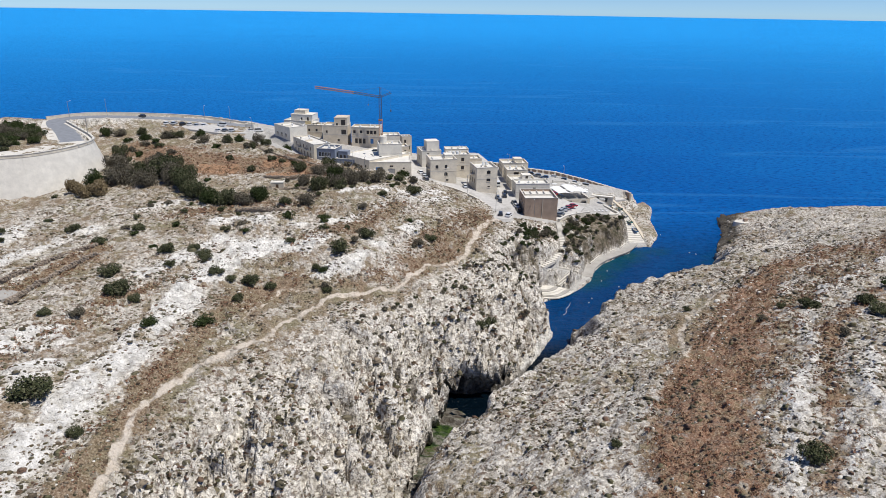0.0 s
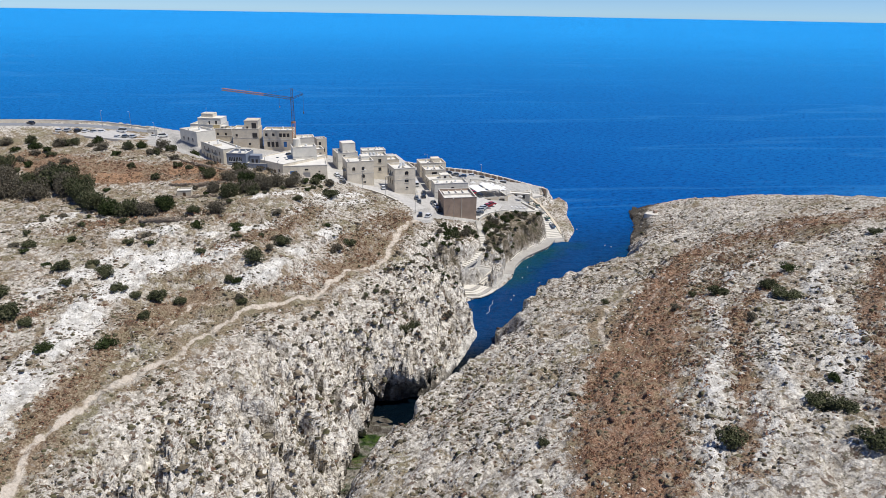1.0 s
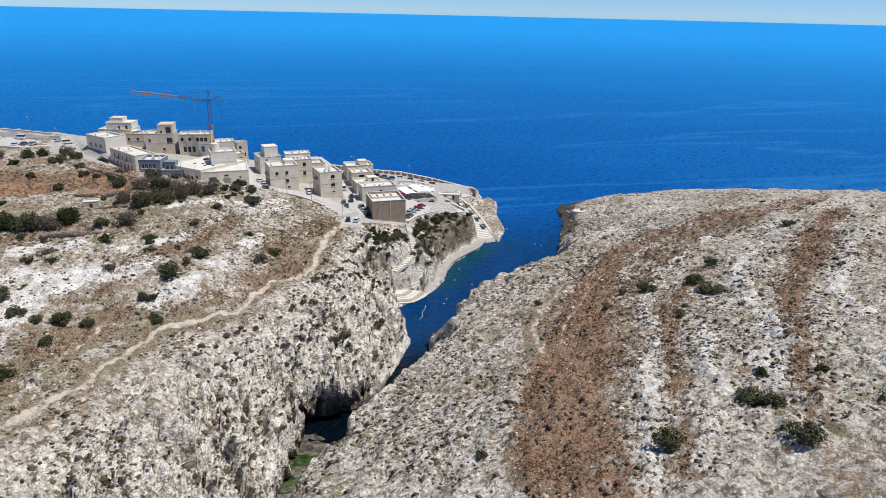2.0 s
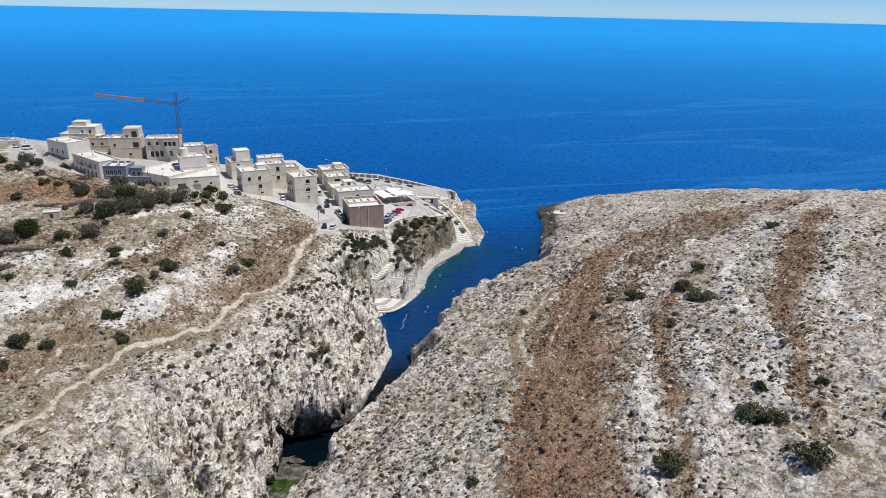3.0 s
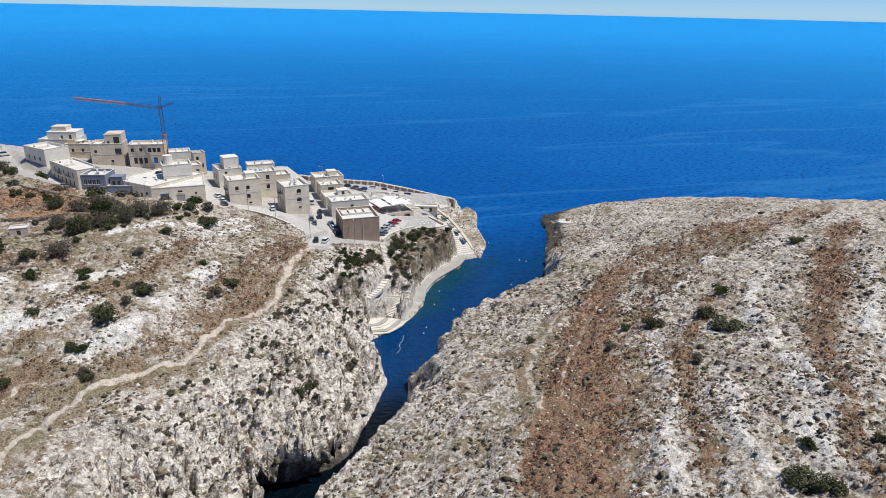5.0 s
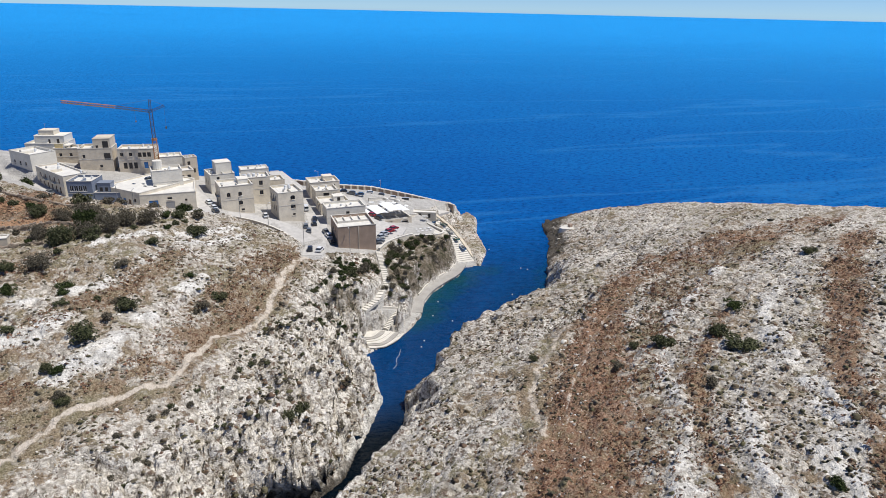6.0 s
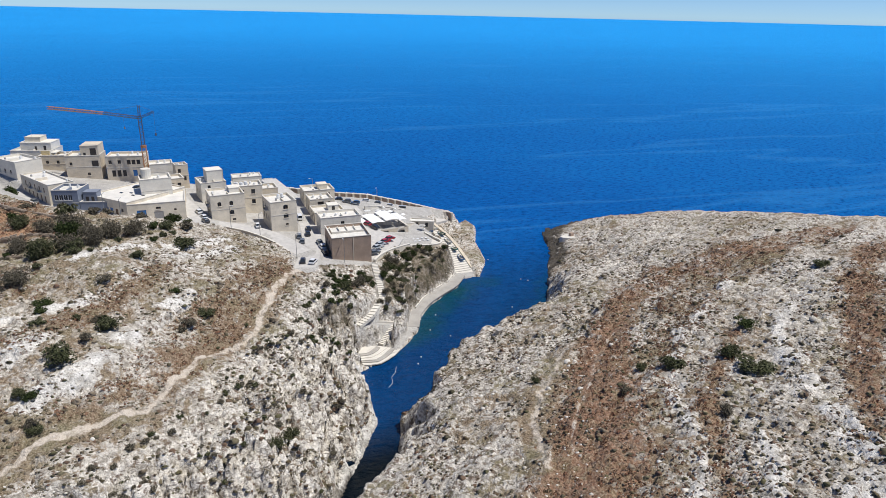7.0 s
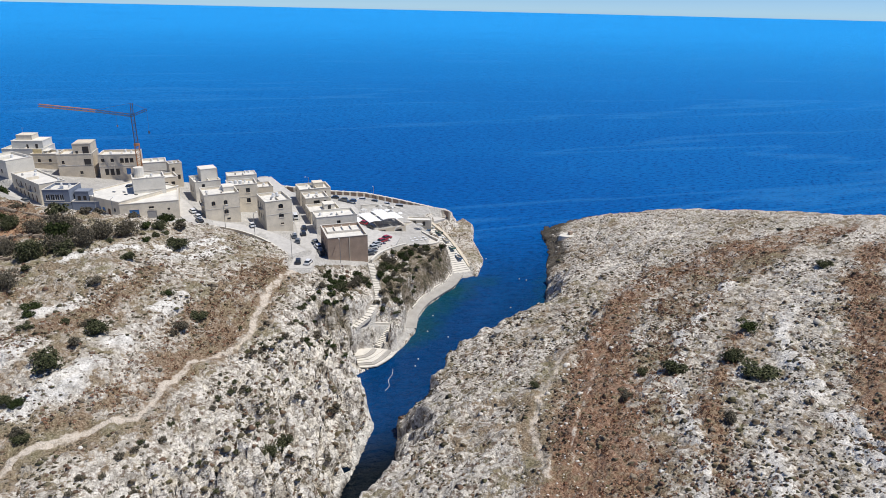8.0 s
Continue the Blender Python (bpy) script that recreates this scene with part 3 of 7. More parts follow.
    X2, Y2 = X - under - gx / slope * push - 0.5 * hollow, Y - gy / slope * push + 0.87 * hollow
    # masks
    wob = 2.2 * fbm(X, Y, 14, 5, 71, 0.65)
    earth, rust = earth_cover(X, Y)
    soil_r = np.maximum(earth, 0.42)
    zl = Z + wob
    earth = np.maximum(earth, 0.55 * smooth(104, 109, X) * smooth(262, 270, Y) * np.where(dl > 0, 1, 0))
    soil_l = np.maximum(earth, 0.27 + 0.22 * smooth(18.5, 21.5, zl) + 0.14 * smooth(31, 35, zl))
    soil = np.where(dl > 0, soil_l, soil_r) * (1 - 0.55 * steep) * (1 - level)
    brush = smooth(60, 66, X) * smooth(104, 98, X) * smooth(232, 238, Y) * smooth(1.8, 3.5, Z) * np.where(dl > 0, 1, 0) * (1 - level)
    herb = np.maximum(brush, smooth(40, 46, X) * smooth(66, 62, X) * smooth(216, 224, Y) * smooth(4, 7, Z) * smooth(-0.2, 0.1, fbm(X, Y, 7, 3, 84)) * np.where(dl > 0, 1, 0) * (1 - level)) * smooth(-0.5, -0.1, fbm(X, Y, 5, 4, 83))
    tide = np.where((dl > 0) & (dl < 1.5) & (Y > 166) & (Y < 214), 1.0, 0.0)
    bare = np.maximum(bare * np.where(dl > 0, 1.0, 0.75), tide)
    soil = soil - 0.8 * bare - 0.12 * crags
    soil = soil + 0.34 * fbm(X, Y, 13, 5, 81, 0.65)
    track = np.zeros_like(X)
    for half, line in PATHS:
        d, _ = line_dist(X + 1.5 * fbm(X, Y, 6, 4, 91, 0.6), Y + 1.5 * fbm(X, Y, 6, 4, 92, 0.6), [(a, b) for a, b in line])
        track = np.maximum(track, smooth(half + 0.95, half - 0.5, d))
        soil = soil + 0.22 * smooth(half + 4.5, half + 1.0, d)
    fields = np.zeros_like(X)
    for fx, fy, fa, fw, fd in ((-75.5, 271, 0.1, 3.6, 7), (-67, 270.5, 0.1, 3.4, 6.5), (-42, 262.5, 0.2, 8, 2.6), (-49.5, 279.5, 0.1, 5, 5)):
        u, v = (X - fx) * math.cos(fa) + (Y - fy) * math.sin(fa), -(X - fx) * math.sin(fa) + (Y - fy) * math.cos(fa)
        fields = np.maximum(fields, smooth(fw + 1, fw, np.abs(u)) * smooth(fd + 1, fd, np.abs(v)))
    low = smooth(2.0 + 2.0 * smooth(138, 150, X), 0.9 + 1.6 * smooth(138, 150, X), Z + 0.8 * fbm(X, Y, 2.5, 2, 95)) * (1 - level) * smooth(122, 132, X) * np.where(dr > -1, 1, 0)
    # gorge bed darkened in colour to stand for the shade down there
    gully_shade = 0.85 * np.where((dl < 0.4) & (dr < 0.4) & (Y < 172), smooth(118, 132, Y), 0)
    green = np.where((Y < 150) & (Z < 5.0) & (Y > 95) & (dl < 0.5) & (dr < 0.5), smooth(5.0, 3.4, Z) * smooth(-0.3, 0.15, fbm(X, Y, 1.8, 4, 99)), 0)
    ob = grid_mesh("ground", X2, Y2, Z, GROUND, (("soil", soil), ("track", track), ("field", fields), ("paved", level), ("wet_shade", np.maximum(low * 0.9, gully_shade * (1 - green))), ("green", green), ("bare", bare), ("herb", herb), ("rust", rust), ("crag", crags)))
    SURFACE.update(xs=xs, ys=ys, X=X2, Y=Y2, Z=Z)
    return tagged(ob, "pale weathered limestone headlands with dry brown grass terraces", "ground", kind="structure")


def build_sea():
    rr = np.concatenate([np.arange(0, 60, 6.0), np.geomspace(60, 4880, 150)])
    aa = np.linspace(0, 2 * math.pi, 241)
    R, A = np.meshgrid(rr, aa)
    X, Y = 70 + R * np.cos(A), 240 + R * np.sin(A)
    lift = 70.5 * np.clip((R - 1500) / 3380, 0, 1) ** 2
    dl, _ = line_dist(X, Y, LEFT_SHORE)
    dr, _ = line_dist(X, Y, RIGHT_SHORE)
    shoal = smooth(20, 0, np.minimum(dl, dr)) * smooth(206, 236, Y) * smooth(282, 258, Y) * np.where(dl < dr, 1.0, 0.6)
    # 'deep' masks the painted gorge shade, not the depth of water
    ob = grid_mesh("sea", X, Y, lift, SEA, (("shoal", shoal), ("deep", smooth(196, 172, Y)), ("inlet", smooth(52, 6, np.minimum(dl, dr)) * smooth(325, 235, Y)), ("far_sheen", smooth(150, 3200, R) ** 0.45)))
    return tagged(ob, "deep blue open sea with small wind ripples", "water", kind="structure")


def on_surface(x, y):
    """The place on the finished ground that belongs to plan places x, y."""
    xs, ys = SURFACE["xs"], SURFACE["ys"]
    i, j = np.clip(np.searchsorted(ys, y) - 1, 0, len(ys) - 2), np.clip(np.searchsorted(xs, x) - 1, 0, len(xs) - 2)
    v, u = (y - ys[i]) / (ys[i + 1] - ys[i]), (x - xs[j]) / (xs[j + 1] - xs[j])
    out = []
    for key in "XYZ":
        A = SURFACE[key]
        out.append((A[i, j] * (1 - u) + A[i, j + 1] * u) * (1 - v) + (A[i + 1, j] * (1 - u) + A[i + 1, j + 1] * u) * v)
    return out


land = build_land()
sea = build_sea()


# ---- building blocks for things ----
CREAM = plaster("pale_cream_plaster", (0.77, 0.69, 0.55))
OLD = plaster("bare_limestone_wall", (0.68, 0.59, 0.455), 0.75)
FIELDSTONE = plaster("brown_field_stone", (0.33, 0.265, 0.20), 0.6)
PINK = plaster("weathered_rose_stone", (0.42, 0.305, 0.225), 0.7)
BLUEGREY = plaster("slate_blue_paint", (0.20, 0.235, 0.30), 0.8)
YELLOW = plaster("straw_yellow_paint", (0.66, 0.53, 0.28), 0.85)
ROOFING = plaster("white_roof_screed", (0.74, 0.71, 0.64), 0.78)
CONCRETE = plaster("worn_concrete", (0.40, 0.375, 0.335), 0.75)
KERB = plaster("pale_stone_coping", (0.68, 0.64, 0.56), 0.8)
ASPHALT = simple("sunlit_asphalt", (0.25, 0.26, 0.275), 0.85, vary=0.3, scale=0.5)
STREET = simple("pale_street_surface", (0.53, 0.505, 0.465), 0.9, vary=0.25, scale=0.6)
# near-black for railings, and for panels that paint the unlit inside of openings
DARK = simple("dark_iron_and_unlit_inside", (0.035, 0.03, 0.028), 0.5)
BLUE_PAINT = simple("blue_painted_door", (0.03, 0.16, 0.42), 0.5)
BROWN_PAINT = simple("brown_painted_door", (0.12, 0.065, 0.035), 0.5)
GREY_PAINT = simple("grey_painted_shutter", (0.34, 0.33, 0.32), 0.6)
STEEL = simple("galvanised_steel", (0.35, 0.36, 0.37), 0.4, 0.8)
CRANE_DARK = simple("grey_crane_steel", (0.10, 0.105, 0.12), 0.5, 0.3)
CRANE_ORANGE = simple("orange_crane_paint", (0.46, 0.20, 0.08), 0.5)
CANVAS = simple("white_canvas", (0.82, 0.81, 0.78), 0.8, vary=0.1)
RUBBER = simple("black_rubber", (0.02, 0.02, 0.02), 0.8)
PLASTIC = simple("white_plastic_tank", (0.72, 0.72, 0.70), 0.5, vary=0.1)


def make_glass():
    m, t, b = material("window_glass", 0.05)
    b.inputs["Base Color"].default_value = (0.025, 0.032, 0.04, 1)
    return m


GLASS = make_glass()
PAINTS = {}


def car_paint(rgb):
    if rgb not in PAINTS:
        m = simple("car_paint", rgb, 0.28, vary=0.08)
        m.node_tree.nodes["Principled BSDF"].inputs["Coat Weight"].default_value = 0.6
        PAINTS[rgb] = m
    return PAINTS[rgb]


def part(name, bm, mat, parent, label="", at=None):
    """Links a bmesh as one mesh under a thing or a part."""
    me = bpy.data.meshes.new(name)
    bm.to_mesh(me)
    bm.free()
    return part_mesh(name, me, mat, parent, label, at)


def part_mesh(name, me, mat, parent, label="", at=None):
    if mat is not None and not me.materials:
        me.materials.append(mat)
    ob = new(name, me)
    ob.parent = parent
    if at is not None:
        ob.matrix_basis = at
    return tagged(ob, label) if label else ob


def thing(name, m, label, category, group="", kind=""):
    ob = new(name)
    ob.empty_display_size = 0.3
    ob.matrix_basis = m
    return tagged(ob, label, category, group, kind)


def box(bm, x0, y0, z0, x1, y1, z1, bevel=0.0):
    vs = [bm.verts.new((x, y, z)) for z in (z0, z1) for x, y in ((x0, y0), (x1, y0), (x1, y1), (x0, y1))]
    a, b, c, d, e, f, g, h = vs
    fs = [bm.faces.new(q) for q in ((d, c, b, a), (e, f, g, h), (a, b, f, e), (b, c, g, f), (c, d, h, g), (d, a, e, h))]
    if bevel:
        bmesh.ops.bevel(bm, geom=list({e for f in fs for e in f.edges}), offset=bevel, segments=1, affect="EDGES", profile=0.5)
    return bm


def boxed(*dims, bevel=0.0):
    return box(bmesh.new(), *dims, bevel=bevel)


def bar(bm, p, q, r, sides=6):
    """A round bar from p to q."""
    p, q = Vector(p), Vector(q)
    turn = (q - p).to_track_quat("Z", "Y").to_matrix()
    rings = []
    for o in (p, q):
        rings.append([bm.verts.new(o + turn @ Vector((r * math.cos(k * 2 * math.pi / sides), r * math.sin(k * 2 * math.pi / sides), 0))) for k in range(sides)])
    for k in range(sides):
        bm.faces.new((rings[0][k], rings[0][(k + 1) % sides], rings[1][(k + 1) % sides], rings[1][k]))
    bm.faces.new(rings[0][::-1])
    bm.faces.new(rings[1])
    return bm


def pierced(bm, origin, along, out, width, height, holes, reveal=0.22):
    """A wall face with rectangular openings (u0, v0, u1, v1) and their reveals."""
    o, a, n, up = Vector(origin), Vector(along), Vector(out), Vector((0, 0, 1))
    holes = [tuple(round(v, 3) for v in h) for h in holes]
    us = sorted({0, width, *[h[0] for h in holes], *[h[2] for h in holes]})
    vs = sorted({0, height, *[h[1] for h in holes], *[h[3] for h in holes]})
    made = {}

    def vert(u, v, deep=0.0):
        key = (round(u, 3), round(v, 3), deep)
        if key not in made:
            made[key] = bm.verts.new(o + a * u + up * v - n * deep)
        return made[key]

    for u0, u1 in zip(us[:-1], us[1:]):
        for v0, v1 in zip(vs[:-1], vs[1:]):
            mu, mv = (u0 + u1) / 2, (v0 + v1) / 2
            if not any(h[0] < mu < h[2] and h[1] < mv < h[3] for h in holes):
                bm.faces.new((vert(u0, v0), vert(u1, v0), vert(u1, v1), vert(u0, v1)))
    for u0, v0, u1, v1 in holes:
        ring = [(u0, v0), (u1, v0), (u1, v1), (u0, v1)]
        for p, q in zip(ring, ring[1:] + ring[:1]):
            bm.faces.new((vert(*q), vert(*p), vert(*p, reveal), vert(*q, reveal)))


WINDOW_MESHES = {}


def window_meshes(w, h, frame_mat):
    key = (round(w, 2), round(h, 2), frame_mat.name)
    if key not in WINDOW_MESHES:
        f = bmesh.new()
        for dims in ((-w / 2, -0.04, 0, -w / 2 + 0.08, 0.04, h), (w / 2 - 0.08, -0.04, 0, w / 2, 0.04, h), (-w / 2 + 0.08, -0.04, 0, w / 2 - 0.08, 0.04, 0.08), (-w / 2 + 0.08, -0.04, h - 0.08, w / 2 - 0.08, 0.04, h), (-0.04, -0.035, 0.08, 0.04, 0.035, h - 0.08)):
            box(f, *dims)
        fm = bpy.data.meshes.new("window")
        f.to_mesh(fm)
        f.free()
        g = boxed(-w / 2 + 0.08, -0.015, 0.08, w / 2 - 0.08, 0.015, h - 0.08)
        gm = bpy.data.meshes.new("pane")
        g.to_mesh(gm)
        g.free()
        s = boxed(-w / 2 - 0.12, -0.32, -0.1, w / 2 + 0.12, 0.0, -0.01)
        sm = bpy.data.meshes.new("sill")
        s.to_mesh(sm)
        s.free()
        fm.materials.append(frame_mat)
        gm.materials.append(GLASS)
        sm.materials.append(KERB)
        WINDOW_MESHES[key] = (fm, gm, sm)
    return WINDOW_MESHES[key]


def add_window(parent, at, w, h, frame_mat):
    fm, gm, sm = window_meshes(w, h, frame_mat)
    ob = part_mesh("window", fm, None, parent, at=at)
    part_mesh("pane", gm, None, ob)
    part_mesh("sill", sm, None, ob)
    return ob


def add_door(parent, at, w, h, mat):
    bm = boxed(-w / 2, -0.04, 0, w / 2, 0.04, h)
    box(bm, -w / 2 + 0.12, -0.07, 0.15, -0.06, -0.04, h * 0.45)
    box(bm, 0.06, -0.07, 0.15, w / 2 - 0.12, -0.04, h * 0.45)
    box(bm, -w / 2 + 0.12, -0.07, h * 0.52, -0.06, -0.04, h - 0.15)
    box(bm, 0.06, -0.07, h * 0.52, w / 2 - 0.12, -0.04, h - 0.15)
    return part("door", bm, mat, parent, at=at)


SIDES = {"front": (0, 0), "right": (1, 90), "back": (2, 180), "left": (3, -90)}


def house(x, y, z, ang, w, d, h, wall, label, holes=(), name="house", category="house", sink=2.5, parapet=0.8, group="", frame_mat=None, lip=True):
    """A flat-roofed house from its front left corner. holes: side, u, v, width, height, kind ('w', 'd', 'b' blue door, 'g' garage, 'o' open)."""
    top = thing(name, pose(x, y, z, 0, 0, ang), label, category, group)
    corner = {"front": ((0, 0), (1, 0), (0, -1), w), "right": ((w, 0), (0, 1), (1, 0), d), "back": ((w, d), (-1, 0), (0, 1), w), "left": ((0, d), (0, -1), (-1, 0), d)}
    bm = bmesh.new()
    for side, (o, a, n, width) in corner.items():
        cut = [(u - ww / 2, v + sink, u + ww / 2, v + hh + sink) for s, u, v, ww, hh, k in holes if s == side]
        pierced(bm, (o[0], o[1], -sink), (*a, 0), (*n, 0), width, h + sink, cut)
    t = 0.28
    inner = [(t, t), (w - t, t), (w - t, d - t), (t, d - t)]
    outer = [(0, 0), (w, 0), (w, d), (0, d)]
    for k in range(4):
        j = (k + 1) % 4
        bm.faces.new([bm.verts.new((*p, h)) for p in (outer[k], outer[j], inner[j], inner[k])])
        bm.faces.new([bm.verts.new(p) for p in ((*inner[k], h), (*inner[j], h), (*inner[j], h - parapet), (*inner[k], h - parapet))])
    bmesh.ops.remove_doubles(bm, verts=bm.verts, dist=0.001)
    part("wall", bm, wall, top)
    bm = boxed(t - 0.02, t - 0.02, h - parapet - 0.25, w - t + 0.02, d - t + 0.02, h - parapet)
    box(bm, w * 0.2, d * 0.3, h - parapet, w * 0.2 + 0.15, d - t, h - parapet + 0.06)
    part("roof", bm, ROOFING, top)
    if group == "village houses" and h > 6.5:
        rnd = random.Random(int(abs(x * 13 + y * 7)))
        part("string_course", boxed(-0.06, -0.07, h * 0.5, w + 0.06, -0.003, h * 0.5 + 0.2), KERB, top)
        z0 = h - parapet
        part("roof_wall", boxed(w * 0.55, 0.3, z0 + 0.003, w * 0.55 + 0.2, d * 0.5, z0 + rnd.uniform(0.6, 1.1)), wall, top)
        for k in range(rnd.choice((2, 3))):
            add_tank(top, rnd.uniform(0.9, w - 0.9), rnd.uniform(d * 0.55, d - 0.9), z0, rnd.uniform(0.35, 0.5), rnd.uniform(0.7, 1.2))
        vx, vy = rnd.uniform(1, w * 0.45), rnd.uniform(0.8, d * 0.45)
        part("vent", boxed(vx, vy, z0 + 0.003, vx + 0.6, vy + 0.5, z0 + 0.75, bevel=0.04), GREY_PAINT, top)
    if lip:
        bm = bmesh.new()
        for dims in ((-0.09, -0.09, h, w + 0.09, t + 0.03, h + 0.14), (-0.09, d - t - 0.03, h, w + 0.09, d + 0.09, h + 0.14), (-0.09, t + 0.03, h, t + 0.03, d - t - 0.03, h + 0.14), (w - t - 0.03, t + 0.03, h, w + 0.09, d - t - 0.03, h + 0.14)):
            box(bm, *dims)
        part("coping", bm, KERB, top)
    for s, u, v, ww, hh, k in holes:
        o, a, n, width = corner[s]
        px, py = o[0] + a[0] * u - n[0] * 0.17, o[1] + a[1] * u - n[1] * 0.17
        at = pose(px, py, v, 0, 0, SIDES[s][1])
        if k == "w":
            add_window(top, at, ww, hh, frame_mat or BROWN_PAINT)
        elif k == "a":
            win = add_window(top, at, ww, hh, frame_mat or BROWN_PAINT)
            bm = bmesh.new()
            rim = [(0.5 * ww * math.cos(q), 0.32 * ww * math.sin(q)) for q in [math.pi * i / 8 for i in range(9)]]
            fr, bk = [bm.verts.new((px2, -0.2, hh + pz2)) for px2, pz2 in rim], [bm.verts.new((px2, -0.02, hh + pz2)) for px2, pz2 in rim]
            bm.faces.new(fr)
            for i in range(8):
                bm.faces.new((fr[i], bk[i], bk[i + 1], fr[i + 1]))
            bmesh.ops.recalc_face_normals(bm, faces=bm.faces)
            part("arch_light", bm, GLASS, win)
        elif k == "o":
            # dark panel that paints the shade inside an empty opening
            part("opening", boxed(-ww / 2, 0.02, 0, ww / 2, 0.06, hh), DARK, top, at=at)
        else:
            add_door(top, at, ww, hh, {"d": BROWN_PAINT, "b": BLUE_PAINT, "g": GREY_PAINT}[k])
    return top


def add_room(parent, x, y, z, w, d, h, mat, holes=()):
    """A stair head or upper room on a roof, as a part."""
    bm = boxed(x, y, z, x + w, y + d, z + h)
    box(bm, x - 0.1, y - 0.1, z + h, x + w + 0.1, y + d + 0.1, z + h + 0.18)
    ob = part("roof_room", bm, mat, parent)
    for u, v, ww, hh in holes:
        # dark panel on the wall face, painted as an unlit opening
        part("opening", boxed(x + u - ww / 2, y - 0.03, z + v, x + u + ww / 2, y + 0.02, z + v + hh), DARK, ob)
    return ob


def add_tank(parent, x, y, z, r=0.55, h=1.2):
    bm = bmesh.new()
    bar(bm, (x, y, z), (x, y, z + h), r, 10)
    bar(bm, (x, y, z + h), (x, y, z + h + 0.12), r * 0.5, 10)
    part("water_tank", bm, PLASTIC, parent, "white plastic water tank")


def add_balcony(parent, u, v, w, side="left", d=0.0, depth=1.0, W=0.0):
    """A slab with a railing of bars, on the left side (u along y) or the front."""
    if side == "left":
        slab = boxed(-depth, u, v, 0.0, u + w, v + 0.15)
        ends = [((-depth + 0.04, u + 0.04), (-depth + 0.04, u + w - 0.04)), ((-depth + 0.04, u + 0.04), (0, u + 0.04)), ((-depth + 0.04, u + w - 0.04), (0, u + w - 0.04))]
    else:
        slab = boxed(u, -depth, v, u + w, 0.0, v + 0.15)
        ends = [((u + 0.04, -depth + 0.04), (u + w - 0.04, -depth + 0.04)), ((u + 0.04, -depth + 0.04), (u + 0.04, 0)), ((u + w - 0.04, -depth + 0.04), (u + w - 0.04, 0))]
    ob = part("balcony", slab, KERB, parent)
    bm = bmesh.new()
    for (x0, y0), (x1, y1) in ends:
        bar(bm, (x0, y0, v + 1.1), (x1, y1, v + 1.1), 0.03, 4)
        n = max(2, int(math.hypot(x1 - x0, y1 - y0) / 0.3))
        for k in range(n + 1):
            bar(bm, (x0 + (x1 - x0) * k / n, y0 + (y1 - y0) * k / n, v + 0.15), (x0 + (x1 - x0) * k / n, y0 + (y1 - y0) * k / n, v + 1.1), 0.02, 4)
    part("railing", bm, DARK, ob)


def add_aerial(parent, x, y, z, h=3.0):
    bm = bar(bmesh.new(), (x, y, z), (x, y, z + h), 0.035, 5)
    for k in range(3):
        bar(bm, (x - 0.5 + 0.1 * k, y, z + h - 0.3 - 0.35 * k), (x + 0.5 - 0.1 * k, y, z + h - 0.3 - 0.35 * k), 0.02, 4)
    part("aerial", bm, STEEL, parent)


def ribbon(bm, line, half, lift=0.05, thick=0.4):
    """A slab along a line of (x, y, z)."""
    rows = []
    for k, p in enumerate(line):
        a, b = line[max(k - 1, 0)], line[min(k + 1, len(line) - 1)]
        dx, dy = b[0] - a[0], b[1] - a[1]
        n = math.hypot(dx, dy)
        nx, ny = -dy / n * half, dx / n * half
        rows.append([bm.verts.new((p[0] + s * nx, p[1] + s * ny, p[2] + dz)) for s, dz in ((1, lift), (-1, lift), (-1, lift - thick), (1, lift - thick))])
    for r, q in zip(rows[:-1], rows[1:]):
        for i in range(4):
            j = (i + 1) % 4
            bm.faces.new((r[i], r[j], q[j], q[i]))
    bm.faces.new(rows[0])
    bm.faces.new(rows[-1][::-1])
    bmesh.ops.recalc_face_normals(bm, faces=bm.faces)
    return bm


def dense(line, step=2.0):
    """The same line with more points, smoothly bent (Catmull-Rom)."""
    P = [Vector(p) for p in line]
    P = [P[0] * 2 - P[1]] + P + [P[-1] * 2 - P[-2]]
    out = []
    for i in range(1, len(P) - 2):
        a, b, c, d = P[i - 1:i + 3]
        n = max(1, int((c - b).length / step))
        for k in range(n):
            t = k / n
            out.append(0.5 * (2 * b + (c - a) * t + (2 * a - 5 * b + 4 * c - d) * t * t + (3 * b - a - 3 * c + d) * t ** 3))
    out.append(P[-2])
    return [tuple(v) for v in out]


def wall_along(bm, line, thick, height, sink=1.5):
    """A free-standing wall on a line of (x, y, z of its foot)."""
    rows = []
    for k, p in enumerate(line):
        a, b = line[max(k - 1, 0)], line[min(k + 1, len(line) - 1)]
        dx, dy = b[0] - a[0], b[1] - a[1]
        n = math.hypot(dx, dy)
        nx, ny = -dy / n * thick / 2, dx / n * thick / 2
        rows.append([bm.verts.new((p[0] + s * nx, p[1] + s * ny, p[2] + dz)) for s, dz in ((1, -sink), (-1, -sink), (-1, height), (1, height))])
    for r, q in zip(rows[:-1], rows[1:]):
        for i in range(4):
            j = (i + 1) % 4
            bm.faces.new((r[i], r[j], q[j], q[i]))
    bm.faces.new(rows[0])
    bm.faces.new(rows[-1][::-1])
    bmesh.ops.recalc_face_normals(bm, faces=bm.faces)
    return bm


